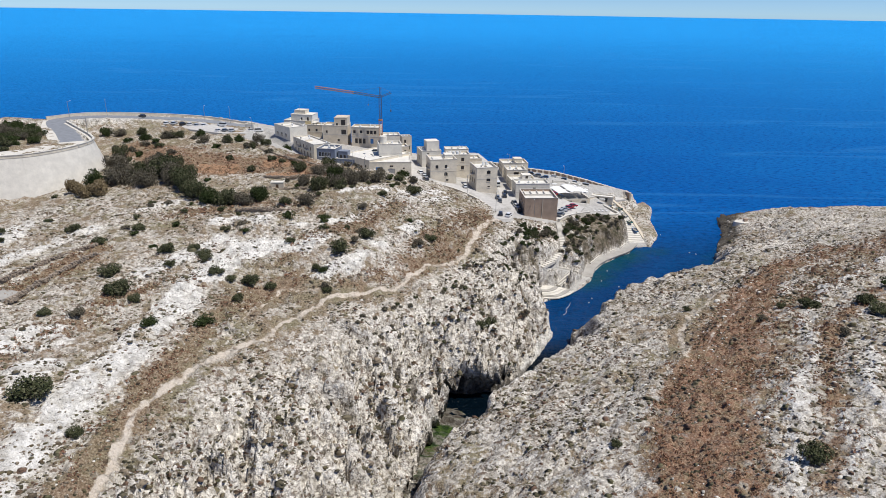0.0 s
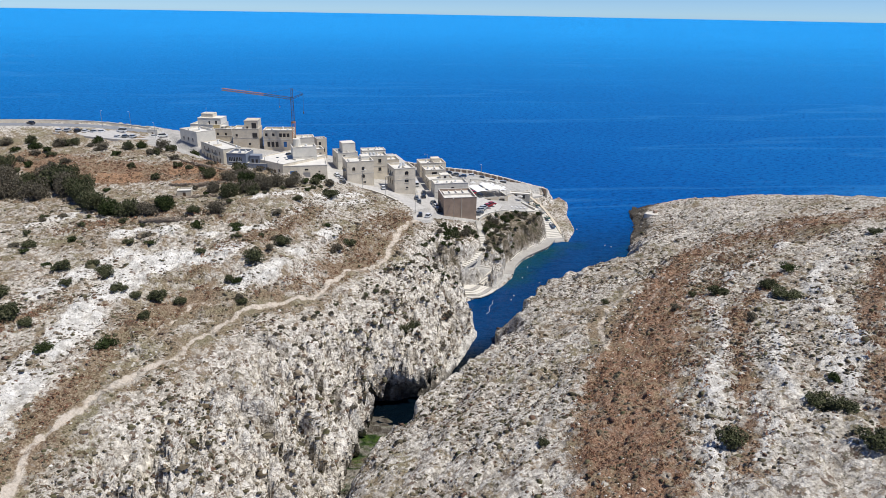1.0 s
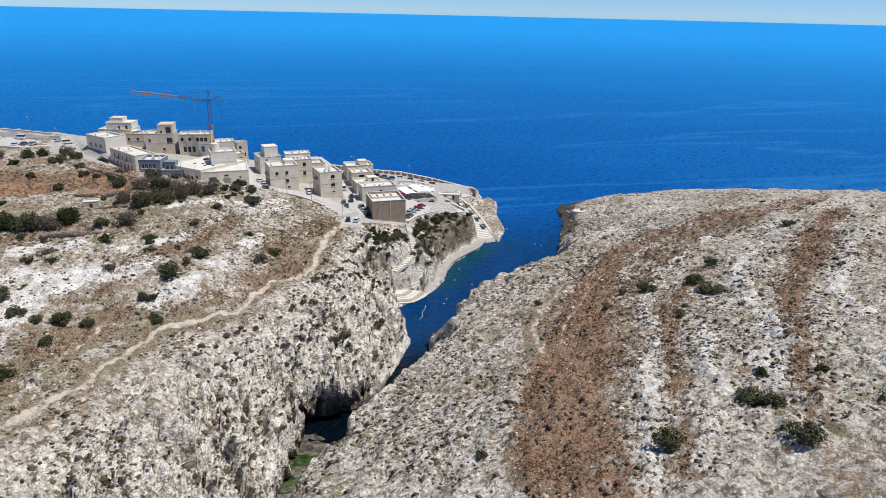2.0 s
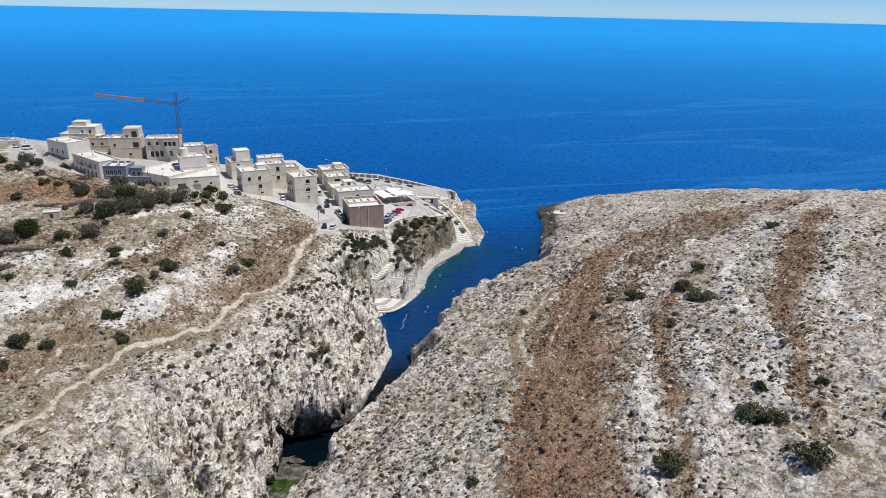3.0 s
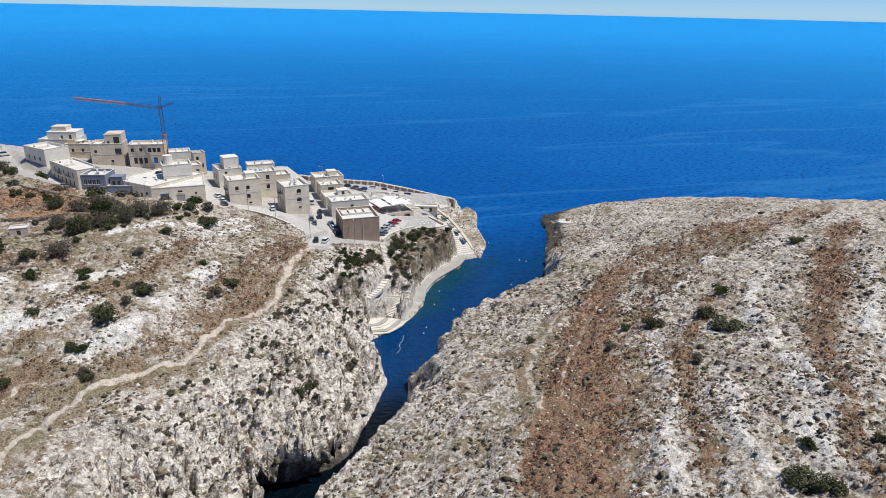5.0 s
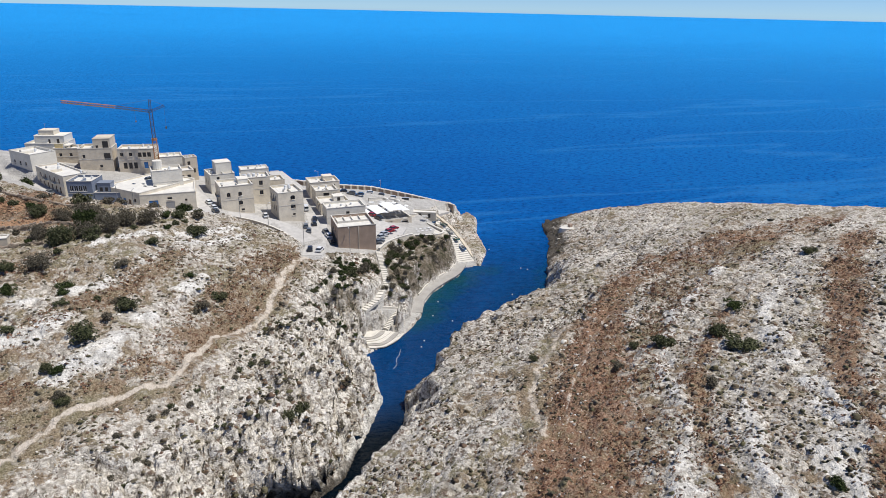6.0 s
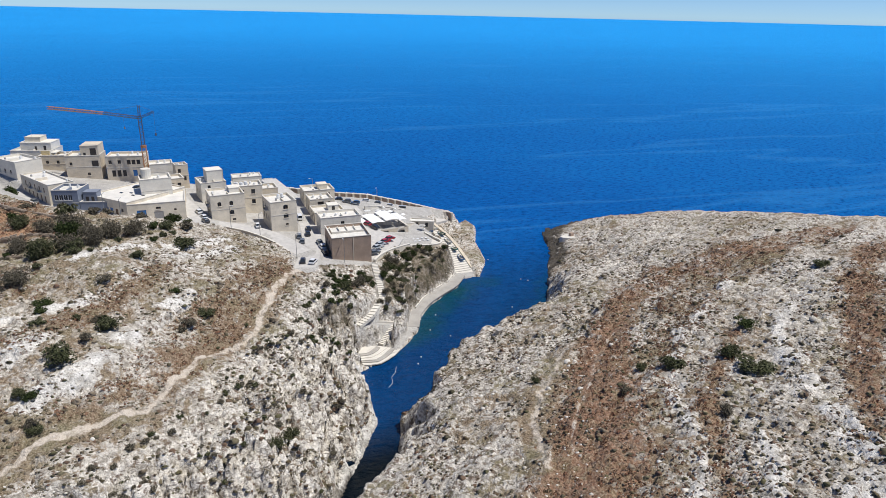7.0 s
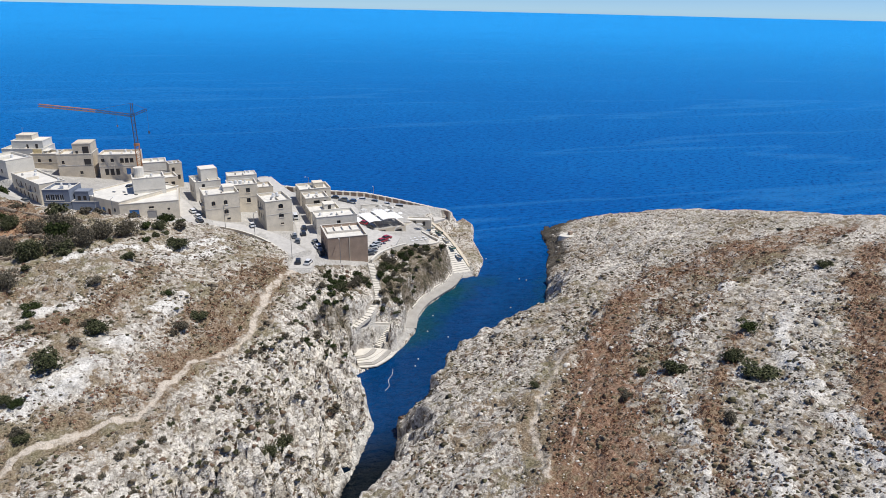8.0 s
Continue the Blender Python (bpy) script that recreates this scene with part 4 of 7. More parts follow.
# ---- low growth and loose stones ----
def blob_shape(seed, flat, spiky):
    """A small irregular dome: unit points and triangles."""
    bm = bmesh.new()
    bmesh.ops.create_icosphere(bm, subdivisions=1 if spiky else 1, radius=1)
    rnd = random.Random(seed)
    for v in bm.verts:
        k = rnd.uniform(0.62, 1.25) if spiky else rnd.uniform(0.75, 1.15)
        v.co = v.co * k
        v.co.z *= flat
    low = [f for f in bm.faces if all(v.co.z < -0.1 for v in f.verts)]
    bmesh.ops.delete(bm, geom=low, context="FACES")
    bm.verts.index_update()
    bmesh.ops.triangulate(bm, faces=bm.faces)
    V = np.array([v.co[:] for v in bm.verts])
    F = np.array([[v.index for v in f.verts] for f in bm.faces])
    bm.free()
    return V, F


def dome_shape(seed):
    """A small rounded cushion of about twenty faces."""
    rnd = random.Random(seed)
    V, F, n = [(rnd.uniform(-0.2, 0.2), rnd.uniform(-0.2, 0.2), rnd.uniform(0.75, 1.0))], [], 5
    for r, z in ((0.62, 0.68), (1.0, 0.18), (0.9, -0.25)):
        for k in range(n):
            a = 2 * math.pi * (k + 0.5 * (r == 1.0)) / n + rnd.uniform(-0.25, 0.25)
            q = r * rnd.uniform(0.75, 1.25)
            V.append((q * math.cos(a), q * math.sin(a), z * rnd.uniform(0.7, 1.25)))
    for k in range(n):
        j = (k + 1) % n
        F.append((0, 1 + k, 1 + j))
        for o in (1, 1 + n):
            F += [(o + k, o + n + k, o + n + j), (o + k, o + n + j, o + j)]
    return np.array(V), np.array(F)


def spray_shape(seed, blades, flat, blade):
    """A twiggy cushion: loose blades on a dome."""
    rng = np.random.default_rng(seed)
    d = rng.normal(size=(blades, 3))
    d[:, 2] = np.abs(d[:, 2]) + 0.1
    d /= np.linalg.norm(d, axis=1)[:, None]
    P = d * rng.uniform(0.45, 1.0, blades)[:, None]
    a = rng.normal(size=(blades, 3))
    a /= np.linalg.norm(a, axis=1)[:, None]
    b = np.cross(a, d)
    s = (blade * rng.uniform(0.7, 1.4, blades))[:, None]
    V = np.stack([P - a * s, P + a * s, P + b * s + d * s * 0.6], 1).reshape(-1, 3)
    V[:, 2] = np.maximum(V[:, 2], -0.2) * flat
    return V, np.arange(blades * 3).reshape(-1, 3)


def soup(name, shapes, places, mat, label, category):
    """Many small pieces in one mesh. places: x, y, z, size, turn, height factor, shape."""
    vs, fs, base = [], [], 0
    for k, (V, F) in enumerate(shapes):
        P = places[places[:, 6] == k]
        if not len(P):
            continue
        c, s = np.cos(P[:, 4])[:, None], np.sin(P[:, 4])[:, None]
        x = (V[None, :, 0] * c - V[None, :, 1] * s) * P[:, 3:4] + P[:, 0:1]
        y = (V[None, :, 0] * s + V[None, :, 1] * c) * P[:, 3:4] * 0.85 + P[:, 1:2]
        z = V[None, :, 2] * P[:, 3:4] * P[:, 5:6] + P[:, 2:3]
        vs.append(np.stack([x, y, z], -1).reshape(-1, 3))
        fs.append((F[None] + (np.arange(len(P)) * len(V))[:, None, None]).reshape(-1, 3) + base)
        base += len(P) * len(V)
    V, F = np.concatenate(vs), np.concatenate(fs)
    me = bpy.data.meshes.new(name)
    me.vertices.add(len(V))
    me.vertices.foreach_set("co", V.astype(np.float32).ravel())
    me.loops.add(F.size)
    me.loops.foreach_set("vertex_index", F.astype(np.int32).ravel())
    me.polygons.add(len(F))
    me.polygons.foreach_set("loop_start", np.arange(0, F.size, 3, dtype=np.int32))
    me.update(calc_edges=True)
    me.materials.append(mat)
    return tagged(new(name, me), label, category, kind="stuff")


def island_material(name, stops, rough=0.95, grain=5.0):
    m, t, b = material(name, rough)
    b.inputs["Specular IOR Level"].default_value = 0.1
    rnd = t.nodes.new("ShaderNodeNewGeometry").outputs["Random Per Island"]
    col = ramp(t, rnd, stops)
    n = noise_tex(t, grain, 4, 0.7, geo_pos(t))
    col = mix(t, ramp(t, n, [(0.35, (0, 0, 0)), (0.65, (0.7, 0.7, 0.7))]), col, mix(t, 0.45, col, (0.02, 0.018, 0.01)))
    t.links.new(col, b.inputs["Base Color"])
    return m


SHRUB = island_material("dry_scrub", [(0.0, (0.07, 0.064, 0.038)), (0.2, (0.15, 0.128, 0.085)), (0.4, (0.19, 0.115, 0.082)), (0.6, (0.13, 0.122, 0.065)), (0.8, (0.23, 0.19, 0.135)), (1.0, (0.31, 0.25, 0.18))])
GRASS = island_material("dry_grass", [(0.0, (0.19, 0.098, 0.062)), (0.35, (0.29, 0.15, 0.095)), (0.6, (0.20, 0.145, 0.08)), (0.8, (0.34, 0.195, 0.125)), (1.0, (0.48, 0.37, 0.25))])
STONE = island_material("pale_stone", [(0.0, (0.46, 0.42, 0.35)), (0.5, (0.66, 0.615, 0.535)), (1.0, (0.80, 0.76, 0.685))], grain=3.0)


def scatter(n, seed, keep):
    """Random places on open ground; keep(x, y, z, dl, dr, slope, wobble) is the chance of each."""
    rng = np.random.default_rng(seed)
    x, y = rng.uniform(-120, 215, n), rng.uniform(80, 320, n)
    z, dl, dr, iv, ih = land_height(x, y)
    e = 0.8
    sl = np.hypot(land_height(x + e, y)[0] - z, land_height(x, y + e)[0] - z) / e
    ok = (np.maximum(dl, dr) > 0.6) & ~iv & ~ih & (z > 1.6)
    for half, line in WAYS:
        ok &= line_dist(x, y, line)[0] > half + 1
    track = np.full(n, 9.0)
    for half, line in PATHS:
        track = np.minimum(track, line_dist(x, y, line)[0] - half)
    chance = keep(x, y, z, dl, dr, sl, fbm(x, y, 11, 3, seed)) * (track > 0.6)
    ok &= rng.uniform(0, 1, n) < chance
    x, y, z = on_surface(x[ok], y[ok])
    return x, y, z, sl[ok], rng


def growth():
    near = lambda x, y: np.clip(190 / np.hypot(x - 12, y - 30), 0.25, 1.0) ** 1.5
    wild = lambda x, y, z, dl, dr, s, w: near(x, y) * np.clip(np.where(dl > 0, 0.30, 0.30) + 0.8 * w, 0.06, 1) * np.where(s > 1.6, 0.4, 1)
    shapes = [dome_shape(s) for s in range(6)]
    x, y, z, sl, rng = scatter(190000, 3, wild)
    n = len(x)
    size = rng.gamma(1.6, 0.11, n) + 0.15
    size = size * np.where((z < 19) & (x < 45) & (y > 125 + 1.1 * x), 1.35, 1.0)
    P = np.stack([x, y, z - 0.05, size, rng.uniform(0, 6.28, n), rng.uniform(0.35, 0.65, n), rng.integers(0, 6, n)], -1)
    soup("scrub", shapes, P, SHRUB, "low grey-brown dry scrub cushions scattered over the rock", "shrubs")
    # dry grass on the terraces of earth
    turf = lambda x, y, z, dl, dr, s, w: near(x, y) * np.clip(earth_cover(x, y)[0] * (0.85 + 0.8 * w), 0, 1)
    shapes = [spray_shape(s + 20, 8, 1.0, 0.55) for s in range(5)]
    x, y, z, sl, rng = scatter(130000, 17, turf)
    n = len(x)
    size = rng.gamma(3.0, 0.06, n) + 0.16
    P = np.stack([x, y, z - 0.03, size, rng.uniform(0, 6.28, n), rng.uniform(0.8, 1.4, n), rng.integers(0, 5, n)], -1)
    soup("dry_grass", shapes, P, GRASS, "reddish brown dry grass tufts on the terraces", "grass")
    shapes = [blob_shape(s + 50, 0.6, False) for s in range(5)]
    x, y, z, sl, rng = scatter(60000, 7, lambda x, y, z, dl, dr, s, w: near(x, y) * np.clip(0.35 + 1.1 * w, 0.03, 1))
    n = len(x)
    size = (rng.gamma(1.4, 0.075, n) + 0.09) * np.where((x > 60) & (rng.uniform(0, 1, n) < 0.25), 1.5, 1.0)
    P = np.stack([x, y, z - 0.05, size, rng.uniform(0, 6.28, n), rng.uniform(0.5, 1.0, n), rng.integers(0, 5, n)], -1)
    soup("loose_stones", shapes, P, STONE, "loose pale limestone boulders and rubble on the slopes", "stones")


growth()


# ---- the village ----
def row(side, us, v, w, h, kind="w"):
    return [(side, u, v, w, h, kind) for u in us]


h1 = house(15.6, 288.5, 23.6, 8, 11.8, 11, 10.6, CREAM, "cream plaster two-storey house with arched windows above the slope",
           row("front", (2.9, 7.0), 6.6, 1.3, 1.2, "a") + row("front", (7.0,), 3.2, 1.5, 1.2, "a") + row("front", (7.6,), 0.9, 1.2, 0.8) + row("left", (2.5, 5.5, 8.5), 6.4, 1.0, 1.9, "d") + row("left", (2.5, 5.5, 8.5), 2.6, 1.1, 2.2, "d"), group="village houses")
add_balcony(h1, 3.0, 6.1, 3.5)
add_room(h1, 7.5, 5.5, 9.8, 3.6, 4.5, 1.6, WHITE)
h2 = house(35.4, 281.4, 22.4, 10, 9.4, 11.5, 9.9, CREAM, "cream plaster two-storey house with two arched front windows",
           row("front", (5.4,), 7.0, 1.7, 1.1, "a") + row("front", (5.4,), 3.7, 1.8, 1.1, "a") + row("front", (5.6,), 1.0, 1.1, 0.7) + row("left", (2, 5, 8), 6.4, 1.0, 1.7) + row("left", (2, 5, 8), 2.2, 1.1, 2.2, "d"), group="village houses")
add_balcony(h2, 4.0, 6.1, 3.0)
add_tank(h2, 5.0, 7.5, 9.4)
add_tank(h2, 6.4, 7.9, 9.4)
h4 = house(24.0, 302.0, 24.0, 4, 10.5, 8.5, 9.6, CREAM, "pale cream house with paired dark windows and roof tanks",
           row("front", (3.0, 7.0), 6.4, 1.4, 1.8) + row("front", (3.0, 7.0), 2.6, 1.4, 1.7), group="village houses")
for k in range(3):
    add_tank(h4, 1.4 + 1.7 * k, 3.0, 9.4, 0.7, 1.1)
h3 = house(12.4, 312.5, 25.6, 12, 9.5, 11, 7.4, WHITE, "tall white house with a yellow gable and stair tower",
           row("left", (2.5, 6), 2.4, 1.2, 2.2, "d") + row("front", (3,), 5.0, 1.1, 1.4), group="village houses")
tower = add_room(h3, 3.2, 3.5, 6.6, 6.0, 6.0, 4.6, WHITE)
part("gable", boxed(9.22, 3.4, 6.7, 9.35, 9.6, 11.1), YELLOW, h3, "straw yellow gable wall")
for zz in (7.4, 9.2):
    part("opening", boxed(9.33, 5.8, zz, 9.40, 6.8, zz + 1.3), DARK, h3)
h5 = house(24.5, 326.0, 24.6, 4, 11.5, 7, 6.6, WHITE, "low white house with a pale sheet roof", row("front", (3, 7), 2.2, 1.3, 1.5), group="village houses", parapet=0.3)
house(33.5, 311, 23.2, 6, 7.5, 8, 6.6, OLD, "small stone house with a shaded roof terrace", row("front", (2, 5), 2.4, 1.2, 1.5), group="village houses")

# row along the main street
mid = house(52.4, 278.5, 18.6, 2, 14.8, 8.6, 7.4, WHITE, "white house with one small window behind the stone block", row("front", (8.0,), 4.2, 1.3, 1.5) + row("left", (2.5, 5.5), 2.0, 1.1, 2.1, "d"), group="village houses")
add_tank(mid, 10.5, 5.5, 6.6, 0.4, 0.7)
up1 = house(52.0, 289.5, 18.8, 3, 11.5, 10, 6.0, CREAM, "cream terraced house with a walled roof", row("left", (2, 5, 8), 2.0, 1.1, 2.2, "d") + row("left", (3, 7), 4.4, 1.0, 0.8), group="village houses")
add_room(up1, 6.0, 4.0, 5.2, 4.0, 4.0, 2.0, WHITE, ((2.0, 0.2, 1.2, 1.5),))
up2 = house(52.0, 301.5, 19.4, 3, 9.0, 9, 7.2, CREAM, "cream house with a shaded loggia opening", row("front", (4.2,), 4.6, 2.4, 1.6, "o") + row("front", (7.5,), 4.6, 1.1, 1.4) + row("left", (2, 5), 2.2, 1.1, 2.2, "d") + row("left", (2, 5), 5.0, 1.0, 1.2), group="village houses")
up3 = house(51.2, 312.0, 20.0, 3, 12.5, 9.5, 7.4, CREAM, "cream corner house with a roof terrace", row("left", (2, 5, 8), 2.2, 1.1, 2.2, "d") + row("left", (2, 5, 8), 5.0, 1.0, 1.2) + row("front", (10,), 4.8, 1.0, 1.4), group="village houses")
add_room(up3, 6.5, 4.5, 6.6, 4.0, 4.0, 1.9, CREAM)

block = house(52.3, 255.4, 17.2, 0, 13.2, 14.0, 9.0, PINK, "bare rose-brown stone block with a flat roof and no windows",
              row("left", (3, 7, 11), 2.0, 1.2, 2.2, "d") + row("left", (5, 9), 5.6, 1.0, 1.2), name="store_house", category="building", sink=3.0, parapet=0.9)
part("front_pilaster", boxed(7.0, -0.14, -3, 7.22, 0.0, 8.8), OLD, block)
for k in range(4):
    part("roof_wall", boxed(1.2 + 2.8 * k, 7.2, 8.1, 1.45 + 2.8 * k, 13.0, 8.75), KERB, block)
part("roof_wall", boxed(1.2, 6.9, 8.1, 12.4, 7.15, 8.85), KERB, block)

# garages with blue doors, and the row that faces the sloping street
garage = house(-11.4, 289.6, 27.0, 2, 18.6, 17.5, 5.8, CREAM, "low cream garages with a wide blue door and white flat roof",
               row("front", (4.4,), 0.2, 3.0, 3.4, "b") + row("front", (9.8,), 0.2, 3.0, 2.6, "g") + row("front", (9.8,), 3.6, 1.6, 0.8) + row("front", (15.2,), 2.6, 0.8, 0.8), name="garage", category="building", parapet=0.35)
wing = house(-25.0, 304.2, 28.0, -47, 20.0, 25, 5.6, CREAM, "long low cream building with blue doors and a white flat roof",
             row("front", (2.5, 5.5, 14.5), 0.2, 1.4, 2.4, "d") + row("front", (9.5, 11.8), 0.2, 1.6, 2.5, "b") + row("front", (17.4,), 2.0, 1.2, 1.2), name="garage", category="building", parapet=0.35)
for k in range(4):
    part("skylight", boxed(6 + 3.1 * k, 8 + 1.7 * (k % 2), 5.25, 7.2 + 3.1 * k, 8.7 + 1.7 * (k % 2), 5.45), GLASS, wing)
blk = house(-7.4, 300.4, 30.0, 8, 10.4, 8.2, 8.6, WHITE, "white two-storey block with a walled roof terrace", row("left", (4,), 4.4, 1.2, 1.5), group="village houses")
part("stair_drum", bar(bmesh.new(), (2.6, 6.6, 7.6), (2.6, 6.6, 11.2), 1.7, 14), WHITE, blk, "round white stair head")
bluehouse = house(-35.6, 301.2, 27.6, -14, 8.6, 9.5, 9.0, BLUEGREY, "slate blue house with a glazed white-framed veranda", row("front", (1.5, 3.0, 4.5, 6.0), 5.4, 1.3, 2.0) + row("front", (4.0,), 1.4, 1.2, 1.2), group="village houses", frame_mat=PLASTIC)
annex = house(-27.0, 299.2, 27.2, -14, 9.6, 6.5, 5.2, BLUEGREY, "slate blue annex with an open roof terrace", row("front", (3,), 1.8, 1.2, 1.2), group="village houses")
add_room(annex, 0.3, 2.4, 4.4, 4.6, 3.8, 3.6, BLUEGREY, ((1.4, 0.6, 1.0, 1.5), (3.2, 0.6, 1.0, 1.5)))
long1 = house(-50.5, 328.5, 29.4, -58, 24, 8.5, 7.4, CREAM, "long cream terrace with iron balconies along the street", row("front", (2.5, 6, 9.5, 13, 16.5, 20), 0.3, 1.2, 2.4, "d") + row("front", (4, 8, 12, 16, 20), 4.0, 1.1, 1.8, "d"), group="village houses", parapet=0.5)
add_balcony(long1, 7.0, 3.7, 3.0, "front")
add_balcony(long1, 15.0, 3.7, 3.0, "front")
white11 = house(-62.5, 345.0, 30.8, -50, 15, 10, 9.4, WHITE, "white house with a crowded roof terrace and parasol", row("front", (3, 7, 11), 0.3, 1.2, 2.3, "d") + row("front", (3, 7, 11), 4.4, 1.2, 1.6), group="village houses")
tall12 = house(-60.0, 358.5, 31.0, -14, 15.5, 11, 9.0, WHITE, "tall white seafront house with stepped upper floors", row("front", (10.5,), 4.0, 1.6, 2.0) + row("front", (6.5,), 5.0, 1.0, 1.6), group="village houses")
add_room(tall12, 3.0, 2.5, 8.2, 12.0, 8, 3.6, WHITE, ((9.5, 0.6, 1.0, 1.8), (6.0, 0.6, 0.8, 1.6)))
add_room(tall12, 4.5, 4.0, 11.98, 6.0, 5.5, 1.8, CREAM)
part("side_gable", boxed(12.0, -0.35, 0.5, 15.2, -0.02, 9.0), YELLOW, tall12, "pale yellow front bay")
add_aerial(tall12, 7.0, 5.0, 13.9)
part("balcony", boxed(15.5, 0.5, 8.0, 17.4, 5.5, 8.2), KERB, tall12)
tall13 = house(-37.6, 341.2, 31.2, -6, 12.6, 10, 9.0, OLD, "bare stone house with a tall corner block", row("front", (8.0,), 1.0, 1.1, 1.2) + row("front", (2.0,), 5.2, 1.0, 1.3), group="village houses")
add_room(tall13, 6.0, 0.3, 8.2, 6.4, 9.0, 4.6, OLD, ((4.6, 0.8, 2.2, 2.9), (1.4, 0.8, 0.9, 1.2)))
part("opening", boxed(9.6, -0.05, 4.3, 12.0, 0.02, 7.0), DARK, tall13)
b14 = house(-23.0, 339.5, 30.4, -6, 14.4, 9.5, 9.2, OLD, "old stone house with a shaded upper veranda", row("front", (1.6, 5.0), 6.2, 1.2, 1.5) + row("front", (8.5, 10.3, 12.1), 5.8, 1.4, 1.9, "o") + row("front", (2.5, 4.5, 6.5), 1.0, 1.4, 2.6, "o") + row("front", (10.5,), 1.0, 1.6, 2.6, "b"), group="village houses")
add_tank(b14, 4.0, 4.0, 8.4)
b15 = house(-7.0, 337.0, 29.2, 6, 8.8, 8.0, 6.8, WHITE, "white house with blank walls beside the crane", row("left", (4,), 4.0, 1.2, 1.5), group="village houses")
tower18 = house(3.0, 331.5, 27.6, 14, 4.8, 5.2, 8.8, OLD, "small bare stone tower house with dark openings", row("front", (1.4,), 5.6, 1.1, 1.6, "o") + row("front", (3.3,), 2.2, 1.1, 1.8, "o"), group="village houses")
add_tank(tower18, 1.6, 2.6, 8.0, 0.5, 1.0)
ruin = house(-2.5, 321.0, 28.4, 14, 9.0, 8.0, 4.8, OLD, "half-built bare stone house with empty openings", row("front", (2, 4.5, 7), 1.2, 1.3, 1.8, "o"), group="village houses")
house(-49.0, 352.5, 31.6, -10, 10, 8, 7.0, OLD, "bare stone house between taller neighbours", row("front", (3, 7), 3.6, 1.1, 1.4), group="village houses")
house(-80.5, 357.0, 34.2, -12, 5, 4, 3.6, WHITE, "small white kiosk by the car park", row("front", (2.5,), 0.2, 1.0, 2.1, "d"), name="kiosk", category="kiosk")


# ---- streets, pavements and roads ----
def street(name, line, half, mat, label):
    bm = ribbon(bmesh.new(), dense(line), half, 0.08)
    me = bpy.data.meshes.new(name)
    bm.to_mesh(me)
    bm.free()
    me.materials.append(mat)
    return tagged(new(name, me), label, "road", kind="structure")


street("road_1", WAYS[0][1], 3.4, STREET, "pale worn street between the houses and the stone block")
street("road_2", WAYS[1][1], 3.0, STREET, "pale concrete street climbing past the garages")
street("road_3", WAYS[2][1], 3.1, STREET, "pale street along the row of house fronts")
street("road_4", WAYS[3][1], 4.4, ASPHALT, "grey coast road down to the village")
street("slipway", WAYS[4][1], 3.7, KERB, "pale ribbed concrete slipway down to the water")
street("quay", [(x, y, z - 0.02) for x, y, z in WAYS[6][1][1:]], 2.2, CONCRETE, "narrow pale concrete quay along the inlet")


def flat_area(name, corners, mat, label, thick=2.5):
    """A sloping slab through corners of (x, y, z)."""
    bm = bmesh.new()
    a = [bm.verts.new(c) for c in corners]
    b = [bm.verts.new((c[0], c[1], c[2] - thick)) for c in corners]
    f = bm.faces.new(a)
    bm.faces.new(b[::-1])
    for k in range(len(a)):
        j = (k + 1) % len(a)
        bm.faces.new((a[j], a[k], b[k], b[j]))
    bmesh.ops.triangulate(bm, faces=[f])
    bmesh.ops.recalc_face_normals(bm, faces=bm.faces)
    me = bpy.data.meshes.new(name)
    bm.to_mesh(me)
    bm.free()
    me.materials.append(mat)
    return tagged(new(name, me), label, "pavement", kind="structure")


flat_area("car_park", [(65.6, 256.0, 16.9), (69.5, 262.0, 16.3), (80.0, 272.6, 15.2), (84.0, 281.0, 14.8), (76.0, 287.0, 16.6), (74.0, 318.0, 17.6), (62.0, 320.0, 19.2), (64.8, 290.0, 18.0), (67.4, 277.0, 17.6), (65.8, 270.0, 17.4)], STREET, "pale asphalt car park inside the stone parapet")
flat_area("terrace", [(84.5, 276.0, 13.6), (88.5, 275.8, 12.8), (93.0, 275.4, 12.5), (96.6, 276.6, 12.3), (98.2, 279.2, 12.2), (97.0, 283.0, 12.2), (95.0, 290.0, 12.3), (89.0, 295.0, 13.0), (84.5, 285.0, 13.9)], KERB, "pale paved round terrace over the cliff")
flat_area("sea_terrace", [(76.0, 300.0, 16.6), (88.0, 297.0, 14.6), (100.0, 301.0, 10.6), (106.0, 313.0, 8.4), (116.0, 318.6, 7.6), (96.6, 326.4, 12.6), (82.4, 334.6, 15.3), (66.4, 335.0, 18.2), (56.0, 331.0, 20.0)], STREET, "pale pavement behind the sea wall")
flat_area("coast_car_park", [(-118, 341, 39.6), (-86, 333, 37.4), (-72, 346, 35.2), (-78, 358, 35.6), (-104, 356, 39.0)], STREET, "pale gravel car park by the coast road", 1.0)


def stone_wall(name, line, thick, height, mat, label, sink=1.5, coping=True):
    top = thing(name, pose(0, 0, 0), label, "wall")
    pts = dense(line, 1.5)
    part("wall_body", wall_along(bmesh.new(), pts, thick, height, sink), mat, top)
    if coping:
        bm = wall_along(bmesh.new(), [(x, y, z + height) for x, y, z in pts], thick + 0.16, 0.15, 0.0)
        part("coping", bm, KERB, top)
    return top


stone_wall("retaining_wall", [(66.2, 254.0, 16.8), (69.6, 259.6, 16.3), (74.6, 265.6, 15.5), (80.4, 270.6, 14.6), (84.6, 274.6, 13.6)], 0.7, 0.9, CREAM, "pale stone parapet wall of the car park over the cliff", 5.0)
